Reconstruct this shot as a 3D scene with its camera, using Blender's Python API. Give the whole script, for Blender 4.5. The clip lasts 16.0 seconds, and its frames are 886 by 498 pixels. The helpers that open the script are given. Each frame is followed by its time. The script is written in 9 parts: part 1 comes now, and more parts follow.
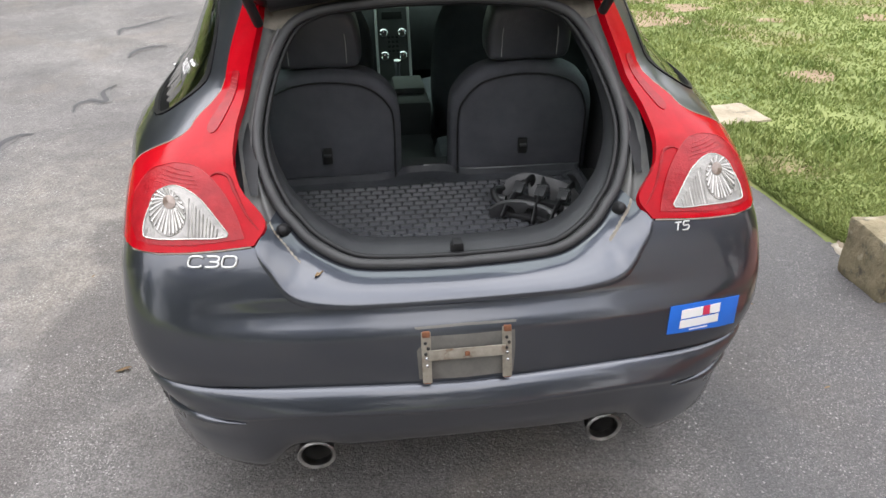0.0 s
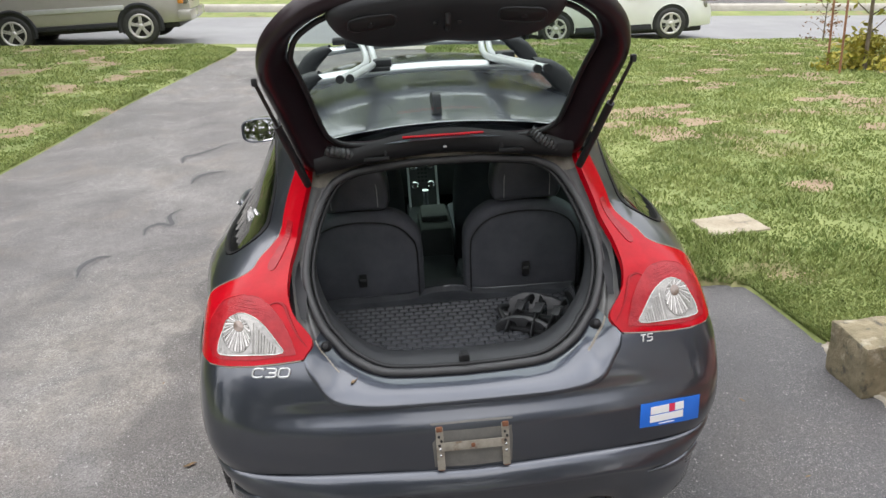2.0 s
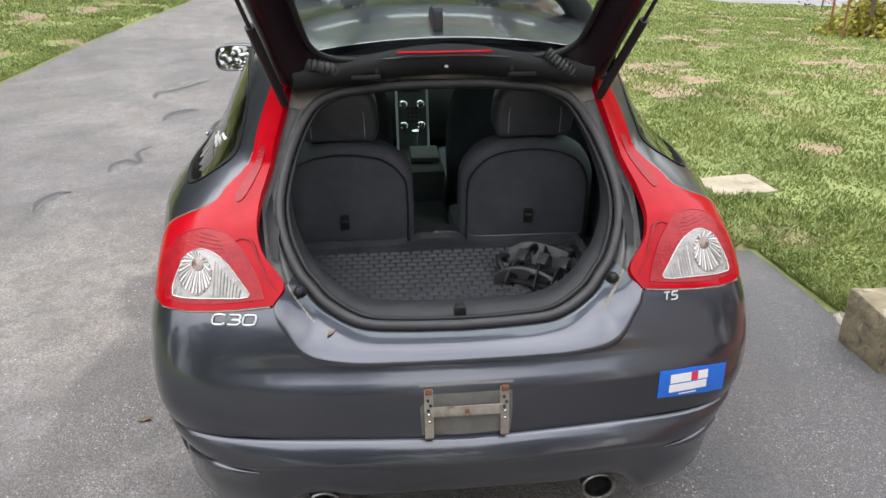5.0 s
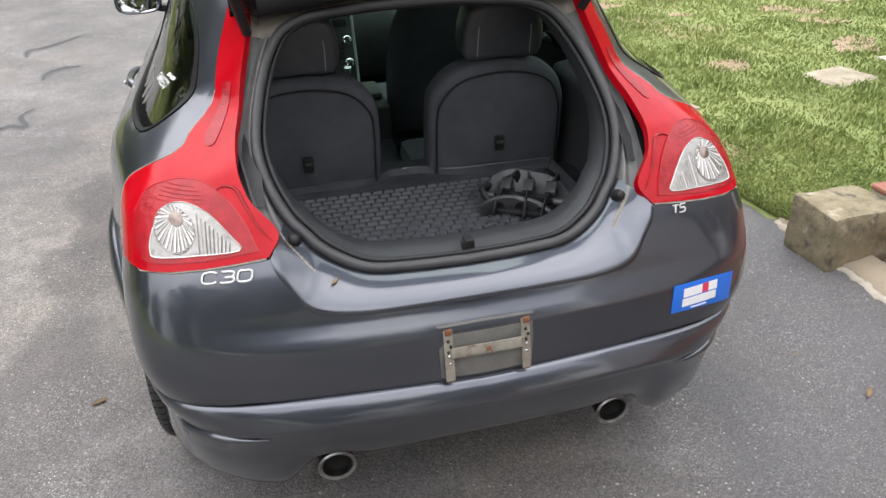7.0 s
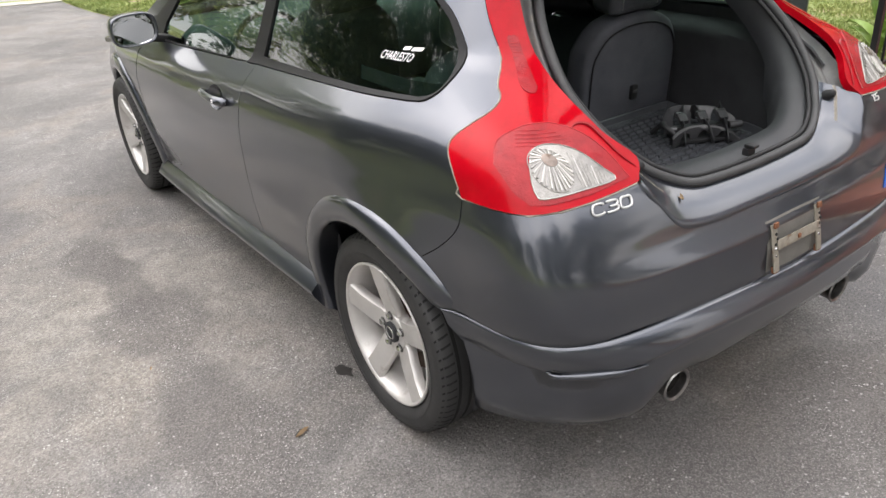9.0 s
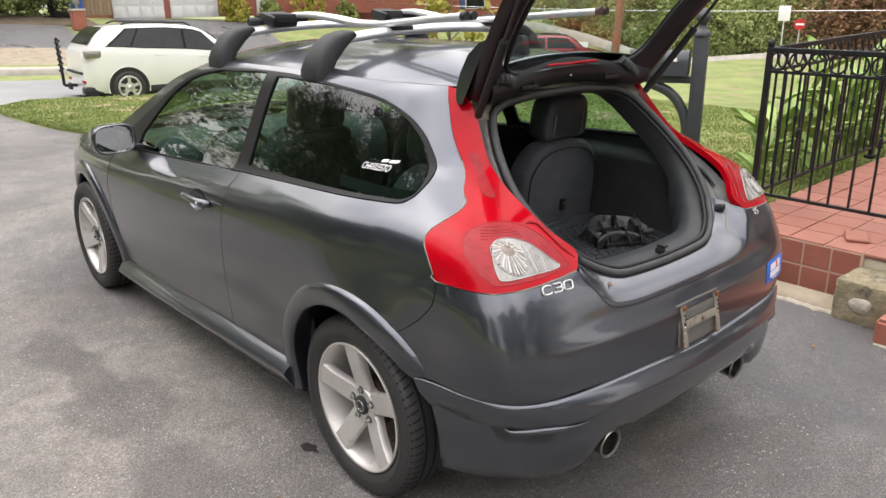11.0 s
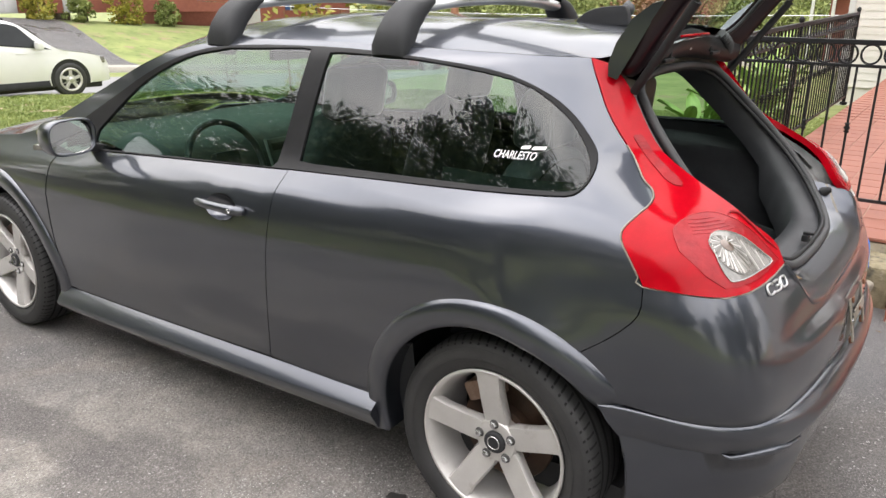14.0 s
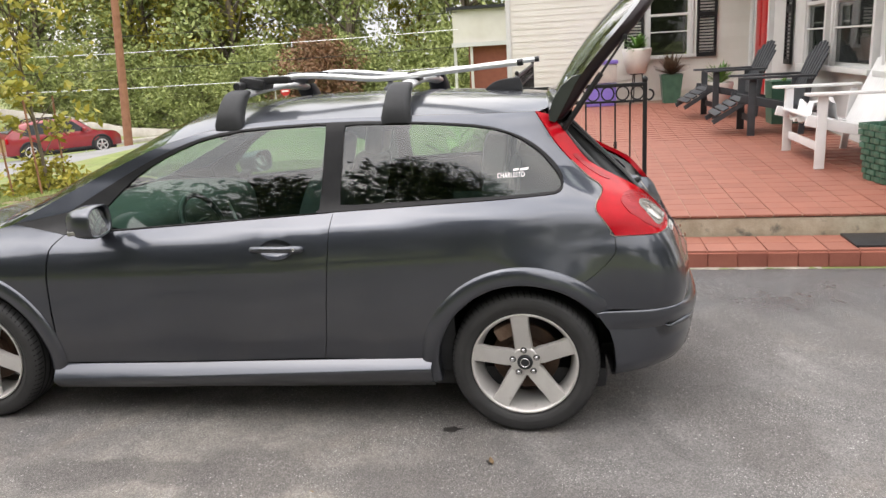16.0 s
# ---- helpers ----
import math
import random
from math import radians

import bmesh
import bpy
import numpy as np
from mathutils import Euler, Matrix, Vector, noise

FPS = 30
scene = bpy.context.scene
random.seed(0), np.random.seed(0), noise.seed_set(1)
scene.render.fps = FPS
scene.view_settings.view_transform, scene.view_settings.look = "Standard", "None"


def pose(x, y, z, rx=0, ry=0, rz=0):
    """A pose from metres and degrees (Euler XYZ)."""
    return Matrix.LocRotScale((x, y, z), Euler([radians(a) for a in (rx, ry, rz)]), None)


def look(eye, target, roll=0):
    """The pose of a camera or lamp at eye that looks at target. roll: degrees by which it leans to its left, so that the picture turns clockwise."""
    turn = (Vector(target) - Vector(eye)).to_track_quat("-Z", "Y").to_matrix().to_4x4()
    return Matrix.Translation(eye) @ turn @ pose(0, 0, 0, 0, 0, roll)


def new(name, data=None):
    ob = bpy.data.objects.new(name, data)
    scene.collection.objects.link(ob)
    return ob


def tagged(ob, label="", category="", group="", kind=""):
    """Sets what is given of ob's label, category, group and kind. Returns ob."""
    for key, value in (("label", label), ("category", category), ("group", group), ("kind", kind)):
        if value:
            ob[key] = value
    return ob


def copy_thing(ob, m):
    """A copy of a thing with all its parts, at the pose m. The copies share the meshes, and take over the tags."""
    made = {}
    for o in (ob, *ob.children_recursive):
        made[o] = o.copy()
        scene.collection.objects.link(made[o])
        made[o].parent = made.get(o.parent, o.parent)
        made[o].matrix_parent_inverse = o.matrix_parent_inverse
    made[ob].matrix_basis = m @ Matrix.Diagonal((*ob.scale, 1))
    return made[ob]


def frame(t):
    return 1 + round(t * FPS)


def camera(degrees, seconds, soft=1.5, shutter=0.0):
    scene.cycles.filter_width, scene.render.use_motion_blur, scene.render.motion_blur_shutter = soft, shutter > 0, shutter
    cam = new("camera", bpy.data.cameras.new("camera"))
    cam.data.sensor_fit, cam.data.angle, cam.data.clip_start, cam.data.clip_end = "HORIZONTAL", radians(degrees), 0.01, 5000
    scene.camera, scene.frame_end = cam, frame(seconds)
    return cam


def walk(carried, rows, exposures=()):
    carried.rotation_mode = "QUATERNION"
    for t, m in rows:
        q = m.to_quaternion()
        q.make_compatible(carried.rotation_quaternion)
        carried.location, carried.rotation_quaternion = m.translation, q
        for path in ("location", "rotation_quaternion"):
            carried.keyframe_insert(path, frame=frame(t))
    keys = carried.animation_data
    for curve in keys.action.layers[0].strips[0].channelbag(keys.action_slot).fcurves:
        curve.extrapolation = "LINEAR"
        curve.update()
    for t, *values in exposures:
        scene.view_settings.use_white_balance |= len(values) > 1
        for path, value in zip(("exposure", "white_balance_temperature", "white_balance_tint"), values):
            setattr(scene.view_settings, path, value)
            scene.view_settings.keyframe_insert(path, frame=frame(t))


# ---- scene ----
cam = camera(60.5, 16.0)
PATH = [
    (0, (-0.224, -2.13, 1.727), (-0.013, -0.412, 0.724), -0.5),
    (0.5, (-0.229, -2.274, 1.847), (-0.036, -0.519, 0.906), -1.4),
    (1, (-0.218, -2.423, 1.905), (-0.064, -0.642, 1.008), -2.3),
    (1.5, (-0.188, -2.5, 1.932), (-0.061, -0.691, 1.09), -3.0),
    (2, (-0.169, -2.526, 1.989), (-0.052, -0.683, 1.221), -3.1),
    (2.5, (-0.161, -2.524, 2.013), (-0.042, -0.663, 1.291), -2.7),
    (3, (-0.159, -2.47, 1.987), (-0.034, -0.603, 1.28), -1.8),
    (3.5, (-0.167, -2.404, 1.902), (-0.032, -0.547, 1.171), -1.0),
    (4, (-0.183, -2.341, 1.843), (-0.036, -0.504, 1.064), -0.5),
    (6.5, (-0.242, -2.169, 1.773), (0.07, -0.443, 0.811), -0.6),
    (7, (-0.453, -2.106, 1.719), (-0.021, -0.422, 0.729), -1.1),
    (7.5, (-0.724, -1.95, 1.65), (-0.149, -0.322, 0.639), -2.3),
    (8, (-1.069, -1.838, 1.549), (-0.354, -0.272, 0.531), -3.6),
    (8.5, (-1.455, -1.732, 1.515), (-0.608, -0.215, 0.525), -4.5),
    (9, (-1.723, -1.693, 1.564), (-0.743, -0.206, 0.652), -4.2),
    (9.5, (-1.954, -1.791, 1.607), (-0.854, -0.327, 0.803), -3.3),
    (10, (-2.024, -1.853, 1.629), (-0.845, -0.392, 0.94), -2.2),
    (12.5, (-2.132, -1.913, 1.626), (-0.851, -0.501, 1.021), 0.6),
    (13, (-2.141, -1.717, 1.557), (-0.794, -0.37, 0.947), 1.2),
    (13.5, (-2.172, -1.321, 1.516), (-0.733, -0.077, 0.898), 1.1),
    (14, (-2.41, -0.96, 1.504), (-0.866, 0.144, 0.876), 0.4),
    (14.5, (-2.707, -0.629, 1.515), (-1.056, 0.31, 0.887), -1.1),
    (15, (-2.983, -0.368, 1.557), (-1.226, 0.381, 0.963), -3.1),
    (15.5, (-3.389, -0.246, 1.595), (-1.542, 0.283, 1.04), -3.6),
    (16, (-3.849, -0.248, 1.629), (-1.948, 0.113, 1.126), -3.4),
]
EXPOSURES = [(0, 1.20, 6350, 13), (0.6, 1.13, 6350, 13), (1.5, 1.06, 6350, 12), (2.6, 0.92, 6300, 12), (3.5, 0.95, 6300, 12), (4.2, 1.03, 6300, 13), (6.4, 1.19, 6300, 13), (8.3, 1.24, 6450, 13), (9, 1.22, 6550, 13), (10, 1.12, 6600, 14),
             (12.5, 1.07, 6600, 14), (13.2, 1.20, 6550, 13), (14, 1.26, 6550, 13), (15.2, 1.22, 6600, 13), (16, 1.08, 6600, 13)]
walk(cam, [(t, look(eye, target, roll)) for t, eye, target, roll in PATH], EXPOSURES)

# ---- daylight: a bright, thinly overcast sky ----
world = bpy.data.worlds.new("sky")
scene.world = world
world.use_nodes = True
wn, wl = world.node_tree.nodes, world.node_tree.links
wn.clear()
w_out, w_bg, w_sky, w_hsv = wn.new("ShaderNodeOutputWorld"), wn.new("ShaderNodeBackground"), wn.new("ShaderNodeTexSky"), wn.new("ShaderNodeHueSaturation")
w_sky.sky_type, w_sky.sun_disc = "NISHITA", False
w_sky.sun_elevation, w_sky.sun_rotation = radians(64), radians(324)
w_sky.air_density, w_sky.dust_density, w_sky.ozone_density = 1.0, 4.0, 1.0
w_hsv.inputs["Saturation"].default_value, w_hsv.inputs["Value"].default_value = 0.35, 0.10
# a veil of bright, broken cloud over the clear sky
w_co, w_noise, w_ramp, w_mix = wn.new("ShaderNodeTexCoord"), wn.new("ShaderNodeTexNoise"), wn.new("ShaderNodeValToRGB"), wn.new("ShaderNodeMix")
w_noise.inputs["Scale"].default_value, w_noise.inputs["Detail"].default_value, w_noise.inputs["Roughness"].default_value = 2.6, 5.0, 0.55
w_ramp.color_ramp.elements[0].position, w_ramp.color_ramp.elements[1].position = 0.34, 0.66
w_ramp.color_ramp.elements[0].color, w_ramp.color_ramp.elements[1].color = (0.63, 0.66, 0.71, 1), (1.55, 1.52, 1.46, 1)
w_mix.data_type = "RGBA"
w_mix.inputs["Factor"].default_value = 0.78
w_bg.inputs["Strength"].default_value = 1.0
wl.new(w_sky.outputs[0], w_hsv.inputs["Color"])
wl.new(w_co.outputs["Generated"], w_noise.inputs["Vector"])
wl.new(w_noise.outputs["Fac"], w_ramp.inputs["Fac"])
wl.new(w_hsv.outputs[0], w_mix.inputs["A"])
wl.new(w_ramp.outputs["Color"], w_mix.inputs["B"])
# an overcast dome is brightest overhead
w_sep, w_dome, w_mul = wn.new("ShaderNodeSeparateXYZ"), wn.new("ShaderNodeMapRange"), wn.new("ShaderNodeMix")
w_dome.inputs["From Min"].default_value, w_dome.inputs["From Max"].default_value = 0.0, 0.9
w_dome.inputs["To Min"].default_value, w_dome.inputs["To Max"].default_value = 0.62, 1.60
w_mul.data_type, w_mul.blend_type = "RGBA", "MULTIPLY"
w_mul.inputs["Factor"].default_value = 1.0
wl.new(w_co.outputs["Generated"], w_sep.inputs[0])
wl.new(w_sep.outputs["Z"], w_dome.inputs["Value"])
wl.new(w_mix.outputs["Result"], w_mul.inputs["A"])
wl.new(w_dome.outputs["Result"], w_mul.inputs["B"])
wl.new(w_mul.outputs["Result"], w_bg.inputs["Color"])
wl.new(w_bg.outputs[0], w_out.inputs["Surface"])
sun = new("sun", bpy.data.lights.new("sun", "SUN"))
sun.data.energy, sun.data.angle, sun.data.color = 0.5, radians(100), (1.0, 0.96, 0.9)
sun.matrix_world = look((-4, 5.5, 14), (0, 0, 0))


# ---- helpers for shapes ----
def curve(*k):
    """A smooth monotone curve through the (at, value) pairs."""
    xs, ys, n = [a for a, _ in k], [b for _, b in k], len(k)
    d = [(ys[i + 1] - ys[i]) / (xs[i + 1] - xs[i]) for i in range(n - 1)]
    m = [d[0]] + [0 if d[i - 1] * d[i] <= 0 else 2 * d[i - 1] * d[i] / (d[i - 1] + d[i]) for i in range(1, n - 1)] + [d[-1]]

    def f(x):
        if x <= xs[0]:
            return ys[0]
        if x >= xs[-1]:
            return ys[-1]
        i = max(j for j in range(n - 1) if xs[j] <= x)
        h = xs[i + 1] - xs[i]
        t = (x - xs[i]) / h
        return ys[i] * (1 + 2 * t) * (1 - t) ** 2 + h * m[i] * t * (1 - t) ** 2 + ys[i + 1] * t * t * (3 - 2 * t) + h * m[i + 1] * t * t * (t - 1)

    return f


def ease(a, b, x):
    t = min(1, max(0, (x - a) / (b - a)))
    return t * t * (3 - 2 * t)


def mesh_part(name, verts, faces, material, parent=None, label="", flat=False, flip=False):
    """One mesh object from points and faces."""
    me = bpy.data.meshes.new(name)
    me.from_pydata([tuple(v) for v in verts], [], [tuple(reversed(f)) if flip else tuple(f) for f in faces])
    if not flat:
        me.polygons.foreach_set("use_smooth", [True] * len(me.polygons))
    me.update()
    me.materials.append(material)
    ob = new(name, me)
    ob.parent = parent
    if label:
        tagged(ob, label)
    return ob


def part(name, bm, material, parent=None, label="", flat=False):
    """Links a bmesh as one mesh object."""
    bmesh.ops.recalc_face_normals(bm, faces=bm.faces)
    me = bpy.data.meshes.new(name)
    bm.to_mesh(me)
    bm.free()
    if not flat:
        me.polygons.foreach_set("use_smooth", [True] * len(me.polygons))
        me.set_sharp_from_angle(angle=radians(40))
    me.materials.append(material)
    ob = new(name, me)
    ob.parent = parent
    if label:
        tagged(ob, label)
    return ob


def sharp(ob, degrees=35):
    ob.data.set_sharp_from_angle(angle=radians(degrees))
    return ob


def box(bm, size, m=Matrix(), bevel=0.0, seg=2):
    """Adds a box of that size, centred on m, with rounded edges."""
    made = bmesh.ops.create_cube(bm, size=1.0, matrix=m @ Matrix.Diagonal((*size, 1)))["verts"]
    if bevel:
        edges = {e for v in made for e in v.link_edges}
        bmesh.ops.bevel(bm, geom=list(edges), offset=bevel, segments=seg, profile=0.6, affect="EDGES", clamp_overlap=True)
    return bm


def boxes(*specs):
    """A bmesh of boxes: each (size, place, bevel) or (size, matrix, bevel)."""
    bm = bmesh.new()
    for size, where, bevel in specs:
        box(bm, size, where if isinstance(where, Matrix) else Matrix.Translation(where), bevel)
    return bm


def tube_data(points, radius, seg=8, closed=False, squash=1.0):
    """Points and faces of a tube along a polyline; radius a number or a list."""
    pts = [Vector(p) for p in points]
    n = len(pts)
    verts, faces = [], []
    up = None
    for i, p in enumerate(pts):
        a = pts[(i - 1) % n] if closed or i else p
        b = pts[(i + 1) % n] if closed or i < n - 1 else p
        d = (b - a).normalized()
        if up is None:
            up = d.orthogonal().normalized()
        up = (up - d * up.dot(d)).normalized()
        side = d.cross(up)
        r = radius[i] if isinstance(radius, (list, tuple)) else radius
        for k in range(seg):
            q = 2 * math.pi * k / seg
            verts.append(p + (up * math.cos(q) + side * math.sin(q) * squash) * r)
    rings = n if closed else n - 1
    for i in range(rings):
        j = (i + 1) % n
        for k in range(seg):
            l = (k + 1) % seg
            faces.append((i * seg + k, i * seg + l, j * seg + l, j * seg + k))
    if not closed:
        faces.append(tuple(range(seg - 1, -1, -1)))
        faces.append(tuple((n - 1) * seg + k for k in range(seg)))
    return verts, faces


def tube(name, points, radius, material, parent=None, seg=8, closed=False, label=""):
    v, f = tube_data(points, radius, seg, closed)
    return sharp(mesh_part(name, v, f, material, parent, label, flip=True), 50)


def lathe(profile, seg=32, axis="x", m=None):
    """Points and faces of (along, radius) pairs turned about an axis."""
    verts, faces = [], []
    for a, r in profile:
        for k in range(seg):
            q = 2 * math.pi * k / seg
            c, s = r * math.cos(q), r * math.sin(q)
            p = Vector({"x": (a, c, s), "y": (c, a, s), "z": (c, s, a)}[axis])
            verts.append(m @ p if m else p)
    for i in range(len(profile) - 1):
        for k in range(seg):
            l = (k + 1) % seg
            faces.append((i * seg + k, i * seg + l, (i + 1) * seg + l, (i + 1) * seg + k))
    return verts, faces


def round_line(points, per=6, closed=False):
    """A smooth polyline (Catmull-Rom) through points of any dimension."""
    pts = [np.array(p, float) for p in points]
    n = len(pts)
    out = []
    for i in range(n if closed else n - 1):
        p1, p2 = pts[i], pts[(i + 1) % n]
        p0 = pts[i - 1] if closed or i else 2 * p1 - p2
        p3 = pts[(i + 2) % n] if closed or i < n - 2 else 2 * p2 - p1
        for k in range(per):
            t = k / per
            out.append(tuple(0.5 * (2 * p1 + (p2 - p0) * t + (2 * p0 - 5 * p1 + 4 * p2 - p3) * t * t + (3 * p1 - p0 - 3 * p2 + p3) * t ** 3)))
    if not closed:
        out.append(tuple(pts[-1]))
    return out


def grid(rows, closed=False):
    """Points and faces of a grid of rows of points."""
    verts = [p for r in rows for p in r]
    w = len(rows[0])
    faces = []
    for i in range(len(rows) - 1):
        for k in range(w if closed else w - 1):
            l = (k + 1) % w
            faces.append((i * w + k, i * w + l, (i + 1) * w + l, (i + 1) * w + k))
    return verts, faces


def thing(name, label, category, place=(0, 0, 0), turn=0, group="", kind=""):
    """An Empty at the base of a thing."""
    ob = new(name)
    ob.empty_display_size = 0.1
    ob.matrix_world = pose(*place, 0, 0, turn)
    return tagged(ob, label, category, group, kind)


# ---- materials ----
def material(name, low, high, rough, scale=4.0, fine=120.0, metal=0.0, bump=0.0, coat=0.0, spread=0.0, wave=None, spec=0.5, island=False, blotch=None):
    """A surface that varies between two colours at two scales, in world metres, with fine relief.
    spread: how far each object or island differs. blotch: (colour, scale, from, to) of stains."""
    m = bpy.data.materials.new(name)
    m.use_nodes = True
    n, l = m.node_tree.nodes, m.node_tree.links
    b = n["Principled BSDF"]
    b.inputs["Roughness"].default_value, b.inputs["Metallic"].default_value = rough, metal
    b.inputs["Coat Weight"].default_value, b.inputs["Coat Roughness"].default_value = coat, 0.04
    b.inputs["Specular IOR Level"].default_value = spec
    geo = n.new("ShaderNodeNewGeometry")

    def noise_at(s, detail=4.0):
        t = n.new("ShaderNodeTexNoise")
        t.inputs["Scale"].default_value, t.inputs["Detail"].default_value, t.inputs["Roughness"].default_value = s, detail, 0.6
        l.new(geo.outputs["Position"], t.inputs["Vector"])
        return t.outputs["Fac"]

    def ramp(fac, a, z):
        r = n.new("ShaderNodeMapRange")
        r.inputs["From Min"].default_value, r.inputs["From Max"].default_value = a, z
        l.new(fac, r.inputs["Value"])
        return r.outputs["Result"]

    def blend(fac, a, z):
        x = n.new("ShaderNodeMix")
        x.data_type = "RGBA"
        l.new(fac, x.inputs["Factor"])
        for socket, v in ((x.inputs["A"], a), (x.inputs["B"], z)):
            if isinstance(v, tuple):
                socket.default_value = (*v, 1)
            else:
                l.new(v, socket)
        return x.outputs["Result"]

    big, small = ramp(noise_at(scale), 0.32, 0.68), noise_at(fine, 2.0)
    add = n.new("ShaderNodeMath")
    add.operation = "MULTIPLY_ADD"
    l.new(small, add.inputs[0])
    add.inputs[1].default_value = 0.5
    l.new(big, add.inputs[2])
    fac = ramp(add.outputs[0], 0.0, 1.5)
    if spread:
        own = geo.outputs["Random Per Island"] if island else n.new("ShaderNodeObjectInfo").outputs["Random"]
        mixed = n.new("ShaderNodeMix")
        mixed.inputs["Factor"].default_value = spread
        l.new(fac, mixed.inputs["A"])
        l.new(own, mixed.inputs["B"])
        fac = mixed.outputs["Result"]
    colour = blend(fac, low, high)
    for stain, s, a, z in blotch or ():
        colour = blend(ramp(noise_at(s, 5.0), a, z), colour, stain)
    l.new(colour, b.inputs["Base Color"])
    if bump:
        bp = n.new("ShaderNodeBump")
        bp.inputs["Strength"].default_value, bp.inputs["Distance"].default_value = min(1.0, bump), 0.004 * max(1.0, bump)
        l.new(add.outputs[0] if fine < 400 else small, bp.inputs["Height"])
        l.new(bp.outputs["Normal"], b.inputs["Normal"])
    return m


def clear_glass(name, tint, gloss=0.08):
    """A thin tinted pane: see-through, with a sharp reflection that grows at a slant."""
    m = bpy.data.materials.new(name)
    m.use_nodes = True
    n, l = m.node_tree.nodes, m.node_tree.links
    n.remove(n["Principled BSDF"])
    through_it, shine, mixer, slant = n.new("ShaderNodeBsdfTransparent"), n.new("ShaderNodeBsdfGlossy"), n.new("ShaderNodeMixShader"), n.new("ShaderNodeLayerWeight")
    through_it.inputs["Color"].default_value = (*tint, 1)
    shine.inputs["Roughness"].default_value = 0.01
    slant.inputs["Blend"].default_value = 0.5
    power, scale_ = n.new("ShaderNodeMath"), n.new("ShaderNodeMath")
    power.operation, scale_.operation = "POWER", "MULTIPLY_ADD"
    power.inputs[1].default_value = 4.0
    l.new(slant.outputs["Facing"], power.inputs[0])
    l.new(power.outputs[0], scale_.inputs[0])
    scale_.inputs[1].default_value, scale_.inputs[2].default_value = 0.95 - gloss, gloss
    l.new(scale_.outputs[0], mixer.inputs[0])
    l.new(through_it.outputs[0], mixer.inputs[1])
    l.new(shine.outputs[0], mixer.inputs[2])
    l.new(mixer.outputs[0], n["Material Output"].inputs["Surface"])
    return m


PAINT = material("grey_metallic_paint", (0.055, 0.061, 0.077), (0.068, 0.075, 0.094), 0.38, 1.5, 900, metal=0.88, coat=1.0)
PAINT.node_tree.nodes["Principled BSDF"].inputs["Coat IOR"].default_value = 1.67
PAINT.node_tree.nodes["Principled BSDF"].inputs["Coat Roughness"].default_value = 0.08
PLASTIC = material("black_plastic", (0.012, 0.012, 0.013), (0.022, 0.022, 0.024), 0.5, 8, 300, bump=0.15, spec=0.35)
TRIMGREY = material("grey_trim_plastic", (0.019, 0.020, 0.022), (0.033, 0.034, 0.037), 0.55, 6, 300, bump=0.15, spec=0.3)
RUBBER = material("rubber_seal", (0.032, 0.032, 0.034), (0.058, 0.058, 0.060), 0.55, 12, 200, bump=0.1)
TYRE = material("tyre_rubber", (0.020, 0.020, 0.021), (0.036, 0.035, 0.035), 0.6, 9, 160, bump=0.3)
LINING = material("boot_lining_plastic", (0.026, 0.027, 0.030), (0.044, 0.045, 0.049), 0.5, 8, 300, bump=0.2)
FABRIC = material("black_seat_cloth", (0.058, 0.060, 0.071), (0.094, 0.097, 0.114), 0.8, 10, 700, bump=0.5)
CARPET = material("black_carpet", (0.026, 0.027, 0.030), (0.046, 0.047, 0.052), 0.95, 10, 500, bump=0.8)
SILVER = material("silver_alloy", (0.52, 0.50, 0.48), (0.64, 0.62, 0.60), 0.42, 8, 200, metal=0.5, coat=0.3, blotch=[((0.16, 0.11, 0.08), 9, 0.62, 0.85)])
CHROME = material("chrome", (0.6, 0.6, 0.61), (0.7, 0.7, 0.71), 0.12, 30, 200, metal=1.0)
ALU = material("brushed_aluminium", (0.60, 0.61, 0.62), (0.72, 0.73, 0.74), 0.38, 5, 300, metal=0.6)
RED_LENS = material("red_lens", (0.31, 0.0012, 0.006), (0.45, 0.003, 0.011), 0.10, 14, 90, spec=0.18)
DARK_RED = material("ribbed_red_reflector", (0.22, 0.005, 0.010), (0.36, 0.012, 0.018), 0.16, 30, 300, bump=0.3, spec=0.3)
RED_RIM = material("pale_red_moulding", (0.35, 0.012, 0.019), (0.46, 0.024, 0.032), 0.15, 30, 200)
WHITE_LENS = material("clear_ribbed_lens", (0.15, 0.142, 0.132), (0.32, 0.305, 0.285), 0.15, 25, 160, metal=0.45, coat=1.0, bump=0.5)
# lit and shaded tones of the same clear lens, for its glints
LENS_LIT = material("lit_lens_flute", (0.42, 0.40, 0.375), (0.60, 0.58, 0.55), 0.18, 60, 300, metal=0.5, coat=1.0)
LENS_SHADED = material("shaded_lens_flute", (0.24, 0.228, 0.212), (0.38, 0.362, 0.34), 0.2, 60, 300, metal=0.5, coat=1.0)
LENS_BULB = material("brown_bulb_glass", (0.11, 0.075, 0.055), (0.22, 0.165, 0.135), 0.2, 90, 300, metal=0.3, coat=1.0)
GLOSS_BLACK = material("gloss_black_trim", (0.010, 0.010, 0.011), (0.018, 0.018, 0.019), 0.42, 8, 300, spec=0.15)
GLASS = clear_glass("tinted_side_glass", (0.44, 0.60, 0.52), 0.10)
REAR_GLASS = clear_glass("tailgate_glass", (0.72, 0.80, 0.77), 0.08)
PANE = clear_glass("window_pane", (0.5, 0.52, 0.52), 0.10)
RUST = material("rusty_steel", (0.10, 0.035, 0.015), (0.24, 0.10, 0.05), 0.8, 40, 300, bump=0.5)
